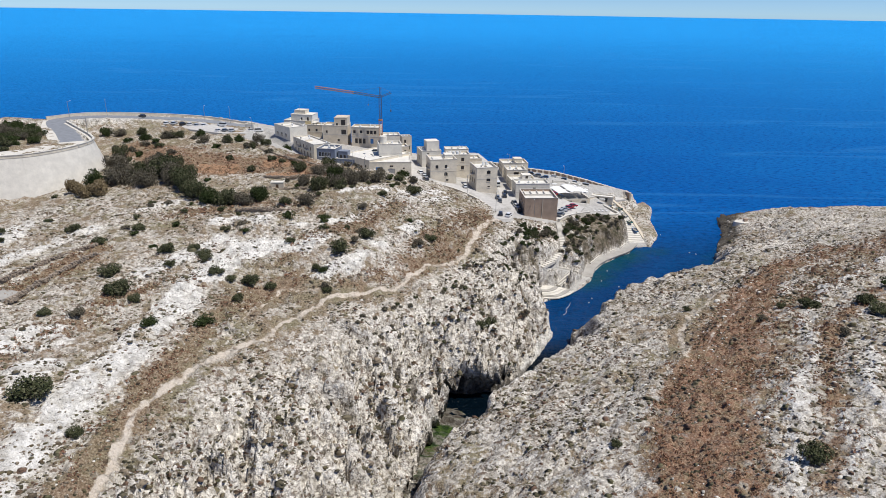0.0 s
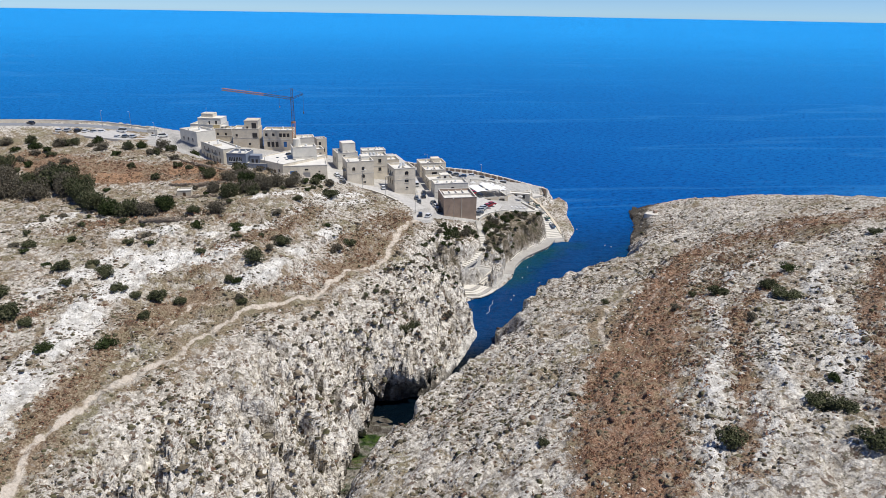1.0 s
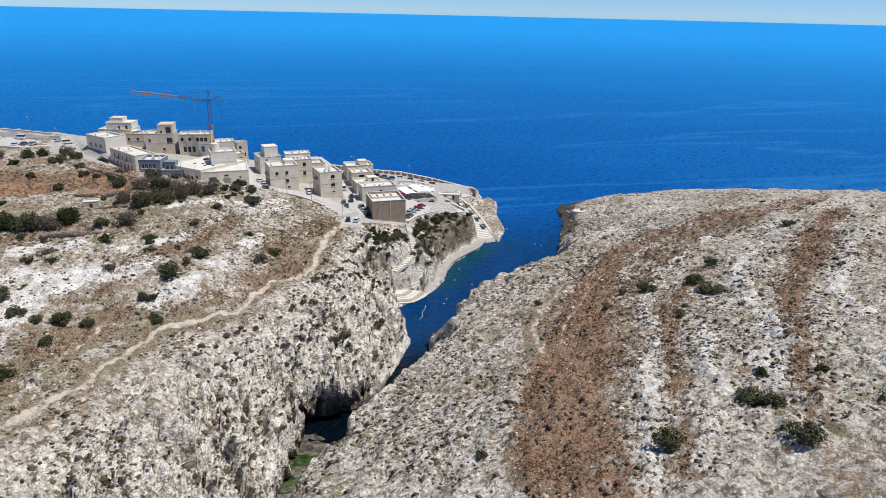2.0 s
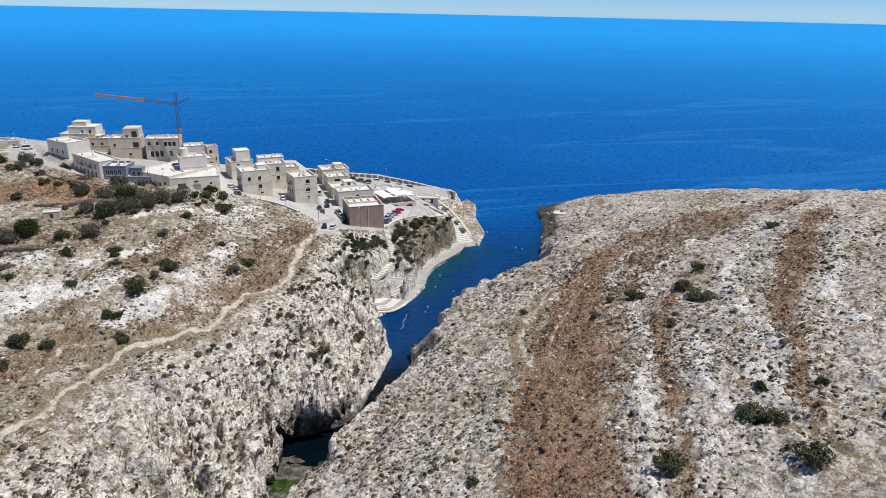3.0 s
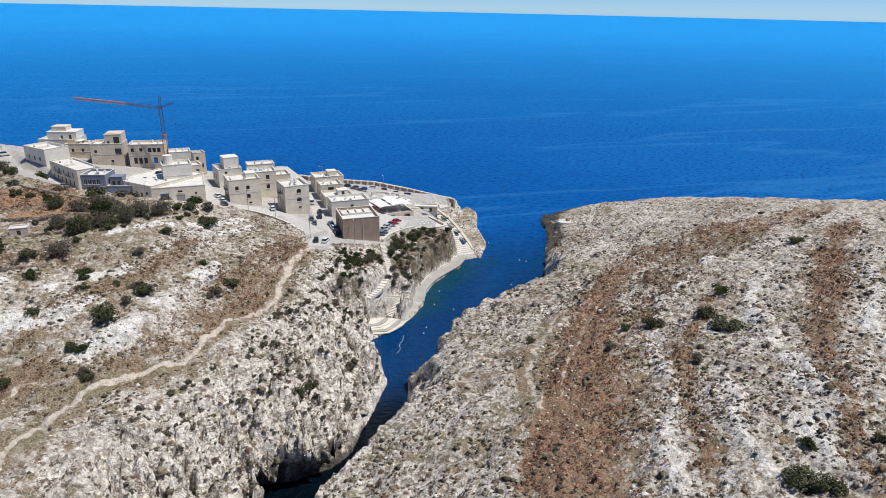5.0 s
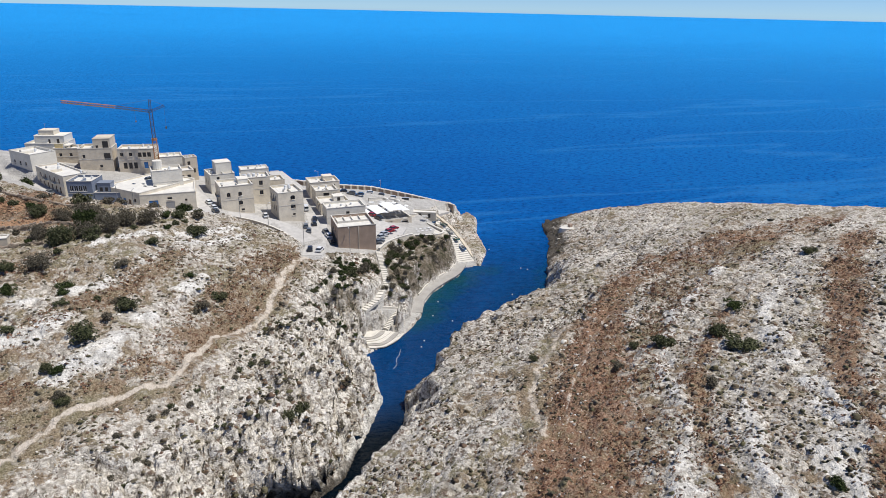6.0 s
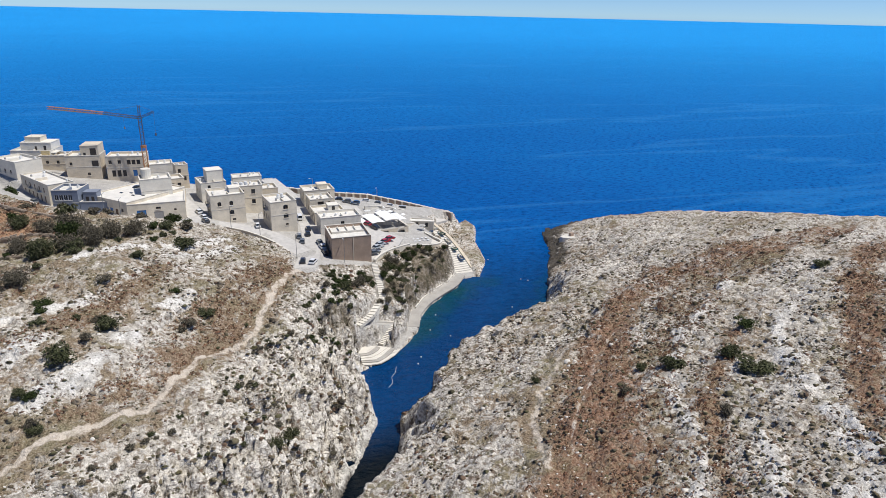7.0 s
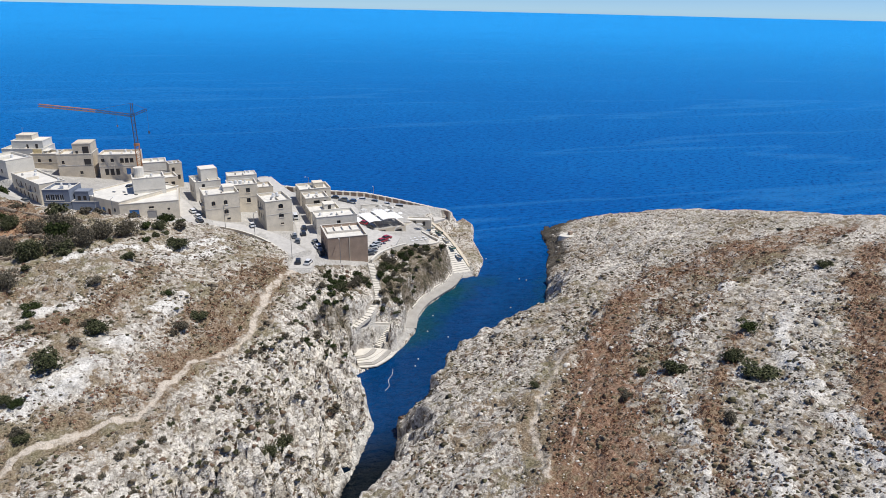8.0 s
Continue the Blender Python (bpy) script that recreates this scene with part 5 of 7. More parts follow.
stone_wall("retaining_wall", [(84.9, 275.3, 12.9), (88.5, 275.2, 12.6), (93.0, 274.8, 12.4), (97.0, 276.0, 12.2), (98.9, 279.0, 12.1), (97.8, 283.0, 12.1), (95.6, 290.0, 12.2)], 0.6, 0.8, CREAM, "pale stone wall curving round the terrace", 4.5)
stone_wall("street_wall", [(12.6, 282.4, 25.8), (24.6, 278.8, 23.8), (33.6, 271.0, 21.9), (39.6, 259.6, 20.3)], 0.5, 0.45, OLD, "low pale wall edging the lane above the slope", 2.0)
stone_wall("slip_wall", [(105.4, 309, 9.6), (108.0, 298.4, 7.8), (109.3, 289.6, 5.8), (110.4, 281.4, 3.0), (110.8, 275, 1.2)], 1.3, 0.8, OLD, "rough pale brown stone wall beside the slipway", 2.0, False)
stone_wall("road_wall", [(-76, 367, 35.4), (-106, 367.5, 39.4), (-136, 357.5, 42.4), (-155, 344.5, 44.2), (-167, 330, 44.4)], 0.6, 1.0, CREAM, "pale parapet wall along the seaward side of the coast road", 3.0)



def rubble_wall(name, line, label, height=0.9, seed=1):
    """Dry stone wall heaped from single rough stones."""
    rnd = random.Random(seed)
    top = thing(name, pose(0, 0, 0), label, "wall")
    pts = dense([(x, y, ground_z(x, y)) for x, y in line], 0.55)
    part("core", wall_along(bmesh.new(), pts, 0.4, height * 0.55, 0.6), FIELDSTONE, top)
    vs, fs = [], []
    for p in pts:
        for k in range(4):
            c = Vector((p[0] + rnd.uniform(-0.4, 0.4), p[1] + rnd.uniform(-0.4, 0.4), p[2] + height * (0.15 + 0.26 * k) * rnd.uniform(0.5, 1.1)))
            r, base = rnd.uniform(0.18, 0.36), len(vs)
            vs += [c + Vector((sx * r * rnd.uniform(0.7, 1.3), sy * r * rnd.uniform(0.7, 1.3), sz * r * rnd.uniform(0.5, 0.9))) for sz in (-1, 1) for sx, sy in ((-1, -1), (1, -1), (1, 1), (-1, 1))]
            fs += [tuple(base + i for i in q) for q in ((3, 2, 1, 0), (4, 5, 6, 7), (0, 1, 5, 4), (1, 2, 6, 5), (2, 3, 7, 6), (3, 0, 4, 7))]
    me = bpy.data.meshes.new("stones")
    me.from_pydata([v[:] for v in vs], [], fs)
    part_mesh("stones", me, FIELDSTONE, top)
    return top


for k, (line, label) in enumerate((
        (((-70, 316), (-56, 299), (-42, 286), (-30, 277), (-20, 272)), "dry stone field wall beside the street"),
        (((-50, 258), (-42, 257), (-34, 259), (-24, 256)), "dry stone wall beside a red earth plot"),
        (((-52, 243), (-45, 241), (-36, 241), (-27, 243)), "dry stone wall beside the field hut"),
        (((-52, 221), (-40, 217), (-30, 216)), "low dry stone terrace wall on the hillside"),
        (((-101, 166), (-97.5, 177), (-92, 186.5), (-86, 193)), "low dry stone edge of a narrow tan plot"),
        (((-91.5, 158), (-89.6, 168), (-87.4, 178.5), (-83.6, 186.5)), "low dry stone edge of a narrow tan plot"))):
    rubble_wall("field_wall", line, label, 0.95, k)

pad = thing("concrete_slab", pose(-95.5, 162.0, ground_z(-95.5, 162.0), 0, 0, 68), "flat grey concrete slab beside the tan plot", "slab")
part("slab", boxed(-2.6, -3.0, -0.6, 2.6, 3.0, 0.3, bevel=0.08), CONCRETE, pad)

# sea wall with piers
SEA_WALL = [(118.2, 319.4, 6.2, 4.6), (97.0, 327.4, 12.0, 3.6), (82.4, 335.4, 15.0, 2.8), (66.5, 335.8, 17.8, 2.0), (45, 340, 21.6, 1.0)]


def sea_wall():
    top = thing("sea_wall", pose(0, 0, 0), "long pale sea wall with stone piers and darker bays", "wall")
    n = 0
    for (x0, y0, z0, h0), (x1, y1, z1, h1) in zip(SEA_WALL[:-1], SEA_WALL[1:]):
        length = math.hypot(x1 - x0, y1 - y0)
        ang = math.atan2(y1 - y0, x1 - x0)
        bays = max(1, round(length / 3.4))
        for k in range(bays):
            u, v = k / bays, (k + 1) / bays
            a, b = Vector((x0 + (x1 - x0) * u, y0 + (y1 - y0) * u, z0 + (z1 - z0) * u)), Vector((x0 + (x1 - x0) * v, y0 + (y1 - y0) * v, z0 + (z1 - z0) * v))
            ha, hb = h0 + (h1 - h0) * u, h0 + (h1 - h0) * v
            bm = bmesh.new()
            wall_along(bm, [(*a[:2], a.z), (*b[:2], b.z)], 0.6, (ha + hb) / 2 - 0.3, 4.0)
            part("bay", bm, PINK, top)
            m = Matrix.Translation(a) @ Matrix.Rotation(ang, 4, "Z")
            part("pier", boxed(-0.42, -0.2, -3.0, 0.42, 1.05, ha, bevel=0.04), CREAM, top, at=m)
            bm = wall_along(bmesh.new(), [(*a[:2], a.z + (ha + hb) / 2 - 0.29), (*b[:2], b.z + (ha + hb) / 2 - 0.29)], 1.1, 0.32, 0.0)
            part("coping", bm, KERB, top)
            n += 1
    return top


sea_wall()


# ---- restaurant by the terrace ----
def restaurant():
    top = thing("restaurant", pose(75.0, 287.4, 12.6, 0, 0, 10), "open stone restaurant terrace with an arched wall and white awnings", "restaurant")
    bm = bmesh.new()
    pierced(bm, (0, 0, -1), (1, 0, 0), (0, -1, 0), 14, 4.6, [(1.0, 2.4, 5.4, 4.0), (9.2, 1.0, 12.4, 3.4)], 0.5)
    part("front_wall", bm, OLD, top)
    bm = bmesh.new()
    for k in range(9):
        a0, a1 = math.pi * k / 9, math.pi * (k + 1) / 9
        vs = [bm.verts.new((10.8 + r * math.cos(a), -0.08 + dy, 1.7 + r * math.sin(a))) for dy in (0, -0.15) for a, r in ((a0, 1.6), (a1, 1.6), (a1, 2.0), (a0, 2.0))]
        bm.faces.new(vs[4:])
        for i in range(4):
            bm.faces.new((vs[i], vs[(i + 1) % 4], vs[4 + (i + 1) % 4], vs[4 + i]))
    bmesh.ops.recalc_face_normals(bm, faces=bm.faces)
    part("arch", bm, KERB, top)
    part("opening", boxed(9.2, 0.5, 0, 12.4, 0.6, 2.6), DARK, top)
    part("opening", boxed(1.0, 0.5, 1.4, 5.4, 0.6, 3.2), DARK, top)
    part("deck", boxed(0, 0.62, 2.4, 14, 13, 2.9), CONCRETE, top)
    part("side_wall", boxed(13.6, 0.6, -1, 14.2, 9, 3.8), KERB, top)
    for k, (x, y, w, d, h) in enumerate(((0.0, 3.2, 5.2, 11.5, 5.8), (5.6, 2.6, 5.2, 12.0, 6.4), (11.0, 2.2, 3.4, 9.0, 5.9), (-4.6, 6.5, 4.2, 6.5, 5.2))):
        bm = bmesh.new()
        n = 6
        rows = [[bm.verts.new((x + i * w / n, y + yy, h + 0.35 * math.sin(math.pi * i / n) + 0.05 * yy / d - 0.02 + dz)) for i in range(n + 1)] for dz in (0, -0.04) for yy in (0, d)]
        for r, q in ((rows[0], rows[1]), (rows[3], rows[2]), (rows[2], rows[0]), (rows[1], rows[3])):
            for i in range(n):
                bm.faces.new((r[i], r[i + 1], q[i + 1], q[i]))
        aw = part("awning", bm, CANVAS, top)
        for px, py in ((x, y), (x + w, y), (x, y + d), (x + w, y + d)):
            part("post", bar(bmesh.new(), (px, py, 2.5), (px, py, h), 0.06, 6), STEEL, aw)
    return top


restaurant()
low = house(93.5, 303.5, 11.2, -22, 10.0, 4.0, 2.6, CREAM, "low stone store built against the sea terrace", row("front", (3, 7), 0.2, 1.2, 1.9, "o"), name="store", category="building", parapet=0.3)
tank = thing("tank", pose(100.5, 306.0, 9.4, 0, 0, -22), "white cylindrical tank on a stone base", "tank")
part("drum", bar(bmesh.new(), (-1.6, 0, 1.4), (1.6, 0, 1.4), 1.0, 14), PLASTIC, tank)
part("base", boxed(-1.3, -0.8, -0.6, 1.3, 0.8, 0.7), CONCRETE, tank)


# ---- crane ----
def lattice(bm, p, q, half, panels, r=0.07):
    """A square lattice boom from p to q."""
    p, q = Vector(p), Vector(q)
    turn = (q - p).to_track_quat("Z", "Y").to_matrix()
    L = (q - p).length
    C = [Vector((sx * half, sy * half, 0)) for sx, sy in ((-1, -1), (1, -1), (1, 1), (-1, 1))]
    for c in C:
        bar(bm, p + turn @ c, p + turn @ (c + Vector((0, 0, L))), r, 4)
    for k in range(panels):
        z0, z1 = L * k / panels, L * (k + 1) / panels
        for i in range(4):
            a, b = C[i], C[(i + 1) % 4]
            if k % 2:
                a, b = b, a
            bar(bm, p + turn @ (a + Vector((0, 0, z0))), p + turn @ (b + Vector((0, 0, z1))), r * 0.6, 4)
    return bm


def crane():
    top = thing("tower_crane", pose(-7.8, 334.0, 29.2), "tall grey tower crane with orange jib tip among houses", "crane")
    part("base_frame", box(box(bmesh.new(), -2.2, -0.3, 0, 2.2, 0.3, 0.5), -0.3, -2.2, 0, 0.3, 2.2, 0.48), CRANE_ORANGE, top)
    part("ballast", boxed(-1.6, 0.7, 0.5, 1.6, 1.7, 2.0, bevel=0.05), CONCRETE, top)
    part("lower_mast", lattice(bmesh.new(), (0, 0, 0.5), (0, 0, 15), 0.8, 12, 0.11), CRANE_ORANGE, top, "orange lower mast")
    part("mast", lattice(bmesh.new(), (0, 0, 15), (0, 0, 26.5), 0.6, 9, 0.10), CRANE_DARK, top)
    part("slewing_ring", bar(bmesh.new(), (0, 0, 14.6), (0, 0, 15.4), 1.1, 12), CRANE_ORANGE, top)
    part("apex", lattice(bmesh.new(), (0, 0, 26.5), (0.2, 0, 31.0), 0.4, 3, 0.08), CRANE_DARK, top)
    part("jib_root", lattice(bmesh.new(), (0, 0, 26.3), (-13, 4.2, 27.8), 0.45, 10, 0.08), CRANE_DARK, top)
    part("jib_tip", lattice(bmesh.new(), (-13, 4.2, 27.8), (-33, 10.5, 29.6), 0.45, 16, 0.11), CRANE_ORANGE, top, "orange jib tip")
    part("counter_jib", lattice(bmesh.new(), (0, 0, 26.3), (5.4, -1.7, 28.6), 0.35, 4, 0.08), CRANE_DARK, top)
    bm = bar(bmesh.new(), (0.2, 0, 31.0), (-13, 4.2, 28.2), 0.04, 4)
    bar(bm, (0.2, 0, 31.0), (5.4, -1.7, 28.8), 0.04, 4)
    bar(bm, (5.4, -1.7, 28.8), (5.2, -1.6, 20), 0.04, 4)
    part("tie", bm, CRANE_DARK, top)
    part("counterweight", boxed(4.9, -1.9, 19.4, 5.5, -1.4, 20.4, bevel=0.05), CRANE_DARK, top)
    hook = part("hook_rope", bar(bmesh.new(), (-6, 1.9, 26.6), (-6, 1.9, 22.5), 0.03, 4), CRANE_DARK, top)
    part("hook", boxed(-6.25, 1.75, 21.9, -5.75, 2.05, 22.5, bevel=0.05), CRANE_ORANGE, hook)


crane()


# ---- the hairpin road on its high wall ----
HAIR_WALL = [(-260, 199), (-200, 222), (-165, 234.5), (-139.2, 244.2), (-131.6, 248.1), (-126.7, 254.2), (-122.6, 262.7), (-121.2, 275.3), (-126.9, 286.4), (-138.9, 302.4), (-152.8, 320.3)]


def hairpin():
    top = thing("road_embankment", pose(0, 0, 0), "high battered pale stone wall carrying the hairpin road", "wall")
    pts = dense([(x, y, 0) for x, y in HAIR_WALL], 2.5)
    bm, rows = bmesh.new(), []
    for k, p in enumerate(pts):
        a, b = pts[max(k - 1, 0)], pts[min(k + 1, len(pts) - 1)]
        dx, dy = b[0] - a[0], b[1] - a[1]
        n = math.hypot(dx, dy)
        ox, oy = dy / n, -dx / n
        tall = 17.0 - 9.0 * min(1, max(0, (p[1] - 268) / 50))
        rows.append([bm.verts.new((p[0] + ox * o, p[1] + oy * o, z)) for o, z in ((0.34 * tall, 44.3 - tall), (0.17 * tall, 44.3 - tall * 0.5), (0.0, 44.3), (-1.6, 44.3), (-1.6, 44.3 - tall))])
    for r, q in zip(rows[:-1], rows[1:]):
        for i in range(4):
            bm.faces.new((r[i], q[i], q[i + 1], r[i + 1]))
    bmesh.ops.recalc_face_normals(bm, faces=bm.faces)
    part("wall_body", bm, KERB, top)
    part("parapet", wall_along(bmesh.new(), [(x, y, 44.3) for x, y, _ in pts], 0.5, 0.75, 0.3), CREAM, top)
    part("coping", wall_along(bmesh.new(), [(x, y, 45.05) for x, y, _ in pts], 0.8, 0.16, 0.0), KERB, top)
    bm = bmesh.new()
    for k, p in enumerate(pts):
        if p[1] > 262 and k % 2 == 0:
            box(bm, p[0] - 0.35, p[1] - 0.35, 44.2, p[0] + 0.35, p[1] + 0.35, 45.4)
    part("pier", bm, KERB, top)


hairpin()
flat_area("hairpin_pavement", [(-260, 201, 44.15), (-200, 224, 44.15), (-139, 246.4, 44.15), (-129, 256, 44.15), (-124, 274, 44.15), (-128.5, 286, 44.15), (-140, 302, 44.15), (-154, 321, 44.15), (-158, 330, 44.15), (-167, 327, 44.15), (-160, 311, 44.15), (-138.6, 276, 44.15), (-139, 262, 44.15), (-148, 254, 44.15), (-200, 235, 44.15), (-260, 213, 44.15)], KERB, "pale pavement beside the hairpin road", 0.6)


# ---- stairs, landings and slipway ribs ----
def stair(line, width, label):
    top = thing("stairs", pose(0, 0, 0), label, "stairs")
    for p, q in zip(line[:-1], line[1:]):
        p, q = Vector(p), Vector(q)
        n = max(2, round(abs(q.z - p.z) / 0.26))
        ang = math.atan2(q.y - p.y, q.x - p.x)
        run = math.hypot(q.x - p.x, q.y - p.y) / n
        for k in range(n):
            c = p + (q - p) * ((k + 0.5) / n)
            part("step", boxed(-run * 0.55, -width / 2, -0.9, run * 0.55, width / 2, 0.12), KERB, top, at=Matrix.Translation(c) @ Matrix.Rotation(ang, 4, "Z"))
    return top


stair([(66, 254.2, 16.7), (65.6, 245.5, 13.4), (64.4, 236.8, 11.7), (58.8, 228.4, 10.2), (54, 225.1, 9.0)], 2.0, "long pale concrete stairs winding down the cliff")
stair([(66.2, 229.9, 4.8), (60.8, 224.8, 1.7)], 1.8, "short pale stairs down to the bathing platform")
stone_wall("path_wall", [(54.4, 226, 8.6), (60, 229.7, 6.8), (66.5, 231.5, 4.8), (70, 233.5, 2.4)], 0.5, 0.5, KERB, "low pale wall beside the cliff path", 3.0, False)
stone_wall("quay_wall", [(78.5, 246.5, 1.0), (84.5, 254.4, 1.0), (92.0, 261.0, 1.0), (98.5, 266.8, 1.0), (101.5, 274, 1.4)], 0.5, 1.0, KERB, "low pale wall at the cliff foot behind the quay", 1.0, False)
platform = thing("bathing_platform", pose(0, 0, 0), "stepped pale concrete bathing platform at the waterline", "platform")
for k in range(7):
    s = (0.78, 0.92, 0.86, 0.76, 0.66, 0.55, 0.44)[k]
    cx, cy = 57.9 - 0.55 * max(k - 1, 0), 220.9 + 0.42 * max(k - 1, 0)
    bm = bmesh.new()
    rnd = random.Random(40 + k)
    ring = [(cx + s * dx * rnd.uniform(0.93, 1.07), cy + s * dy * rnd.uniform(0.93, 1.07)) for dx, dy in ((-6.6, -4.6), (-3.0, -5.4), (0.6, -5.6), (3.6, -4.0), (6.2, -1.8), (8.8, 1.2), (4.4, 4.0), (-3.4, 3.4))]
    z0, z1 = (-0.8, 0.42) if k == 0 else (0.4, 0.72) if k == 1 else (0.5 + 0.25 * (k - 2), 0.72 + 0.25 * (k - 1))
    lo, hi = [bm.verts.new((x, y, z0)) for x, y in ring], [bm.verts.new((x, y, z1 + rnd.uniform(-0.04, 0.04))) for x, y in ring]
    bm.faces.new(hi)
    bm.faces.new(lo[::-1])
    for i in range(8):
        bm.faces.new((lo[i], lo[(i + 1) % 8], hi[(i + 1) % 8], hi[i]))
    bmesh.ops.recalc_face_normals(bm, faces=bm.faces)
    part("footing" if k == 0 else "slab", bm, FIELDSTONE if k == 0 else (CONCRETE if k in (2, 5) else KERB), platform)
ribs = thing("slipway_ribs", pose(0, 0, 0), "raised concrete ribs across the boat slipway", "slipway")
slip = dense(WAYS[4][1], 1.25)
for p, q in zip(slip[:-1], slip[1:]):
    part("rib", boxed(-0.14, -3.5, -0.1, 0.14, 3.5, 0.17), CONCRETE, ribs, at=Matrix.Translation(p) @ Matrix.Rotation(math.atan2(q[1] - p[1], q[0] - p[0]), 4, "Z"))


# ---- cars ----
def side_profile(bm, pts, half, inset=0.0):
    """Extrude a side outline of (x, z) across the car."""
    l = [bm.verts.new((x, -half + inset * (z > 0.95), z)) for x, z in pts]
    r = [bm.verts.new((x, half - inset * (z > 0.95), z)) for x, z in pts]
    bm.faces.new(l)
    bm.faces.new(r[::-1])
    for i in range(len(pts)):
        j = (i + 1) % len(pts)
        bm.faces.new((l[j], l[i], r[i], r[j]))
    bmesh.ops.recalc_face_normals(bm, faces=bm.faces)
    return bm


def make_car(rgb, label, van=False):
    top = thing("van" if van else "car", pose(0, 0, 0), label, "van" if van else "car", "parked cars")
    L, W, H = (4.7, 0.92, 2.0) if van else (4.0, 0.85, 1.45)
    if van:
        body = [(-2.3, 0.35), (2.25, 0.35), (2.35, 0.8), (2.2, 1.05), (1.3, 1.15), (-2.3, 1.15)]
        cabin = [(-2.28, 1.15), (1.35, 1.15), (0.75, 1.95), (0.4, 2.05), (-2.2, 2.05)]
    else:
        body = [(-2.0, 0.3), (1.95, 0.3), (2.05, 0.55), (1.95, 0.78), (1.05, 0.92), (-1.9, 0.95), (-2.05, 0.7)]
        cabin = [(-1.85, 0.95), (1.05, 0.92), (0.35, 1.38), (-0.1, 1.46), (-1.2, 1.44)]
    bm = side_profile(bmesh.new(), body, W)
    bmesh.ops.bevel(bm, geom=list(bm.edges), offset=0.07, segments=2, affect="EDGES")
    b = part("body", bm, car_paint(rgb), top)
    glass = side_profile(bmesh.new(), cabin, W - 0.04, 0.16)
    c = part("cabin_glass", glass, GLASS, top)
    top_z = max(z for _, z in cabin)
    xs = sorted(x for x, z in cabin if z > top_z - 0.12)
    part("roof", boxed(xs[0] - 0.12, -W + 0.16, top_z - 0.04, xs[-1] + 0.12, W - 0.16, top_z + 0.05, bevel=0.03), car_paint(rgb), top)
    for sx in (-1.25, 1.25):
        for sy in (-1, 1):
            w = part("wheel", bar(bmesh.new(), (sx, sy * (W - 0.16), 0.31), (sx, sy * (W + 0.02), 0.31), 0.31, 12), RUBBER, top)
            part("rim", bar(bmesh.new(), (sx, sy * (W + 0.02), 0.31), (sx, sy * (W + 0.04), 0.31), 0.19, 10), STEEL, w)
    for sy in (-1, 1):
        part("headlight", boxed(L / 2 - 0.09, sy * 0.6 - 0.17, 0.6, L / 2 + 0.0, sy * 0.6 + 0.17, 0.74), PLASTIC, top)
    return top


CAR_KINDS = {}


def put_car(kind, x, y, turn, z=None):
    looks = {"white": ((0.75, 0.75, 0.74), "white hatchback parked in the sun", False), "black": ((0.02, 0.02, 0.024), "black hatchback parked on the street", False), "grey": ((0.14, 0.15, 0.16), "dark grey car parked by a wall", False),
             "silver": ((0.48, 0.50, 0.52), "silver car parked in the car park", False), "red": ((0.36, 0.02, 0.03), "red car parked behind the stone parapet", False), "blue": ((0.05, 0.10, 0.20), "dark blue car parked by a wall", False),
             "van": ((0.74, 0.74, 0.72), "white delivery van parked on the street", True), "steel_van": ((0.40, 0.42, 0.44), "silver van parked by the sea wall", True)}
    if z is None:
        z = ground_z(x, y) + 0.08
    m = pose(x, y, z, 0, 0, turn)
    if kind not in CAR_KINDS:
        CAR_KINDS[kind] = make_car(*looks[kind])
        CAR_KINDS[kind].matrix_basis = m
        return CAR_KINDS[kind]
    return copy_thing(CAR_KINDS[kind], m)


for kind, x, y, turn in (("black", 42.2, 252.2, 80), ("white", 45.2, 250.6, 60), ("grey", 44.2, 276.6, 85), ("grey", 44.6, 271.4, 80), ("black", 48.6, 284.6, 88), ("black", 47.6, 279.0, 88), ("grey", 50.2, 268.8, 95), ("white", 50.4, 264.3, 97),
                         ("black", 50.6, 259.8, 100), ("van", 47.2, 297.6, 90), ("white", 45.0, 293.6, 88), ("white", 11.2, 294.3, 108), ("white", 12.8, 289.4, 112), ("black", 13.4, 284.8, 110), ("white", 30.6, 283.5, 95), ("white", -12.6, 285.6, 150), ("grey", -44, 312.5, 128)):
    put_car(kind, x, y, turn)
for kind, x, y, turn, z in (("grey", 68.2, 261.5, 20, 17.0), ("silver", 70.4, 266.6, 25, 16.95), ("silver", 72.2, 269.4, 25, 16.9), ("red", 74.8, 272.4, 25, 16.75), ("red", 77.4, 275.6, 25, 16.55), ("red", 72.4, 293.0, 130, 17.2), ("black", 74.6, 288.6, 120, 17.0),
                            ("blue", 74.0, 321.0, 160, 17.9), ("grey", 70.6, 323.0, 160, 18.3), ("steel_van", 94.5, 321.0, 155, 13.4), ("silver", 98.6, 318.6, 155, 12.2), ("grey", 62.5, 322.5, 170, 19.2), ("black", -9.4, 312.0, 30, 32.5)):
    put_car(kind, x, y, turn, z)
for k, (kind, x, y) in enumerate((("white", -116, 344), ("silver", -112.6, 344.6), ("black", -108.6, 345.6), ("white", -105.4, 346.4), ("silver", -102.2, 347.4), ("white", -99, 348.4), ("white", -89, 337.5), ("grey", -86, 339.0), ("silver", -83, 340.2), ("white", -76, 352), ("van", -73, 356))):
    put_car(kind, x, y, 75 if k < 9 else 20)
put_car("black", -131, 352.5, 150, 42.0)
put_car("van", -91, 352, 165)


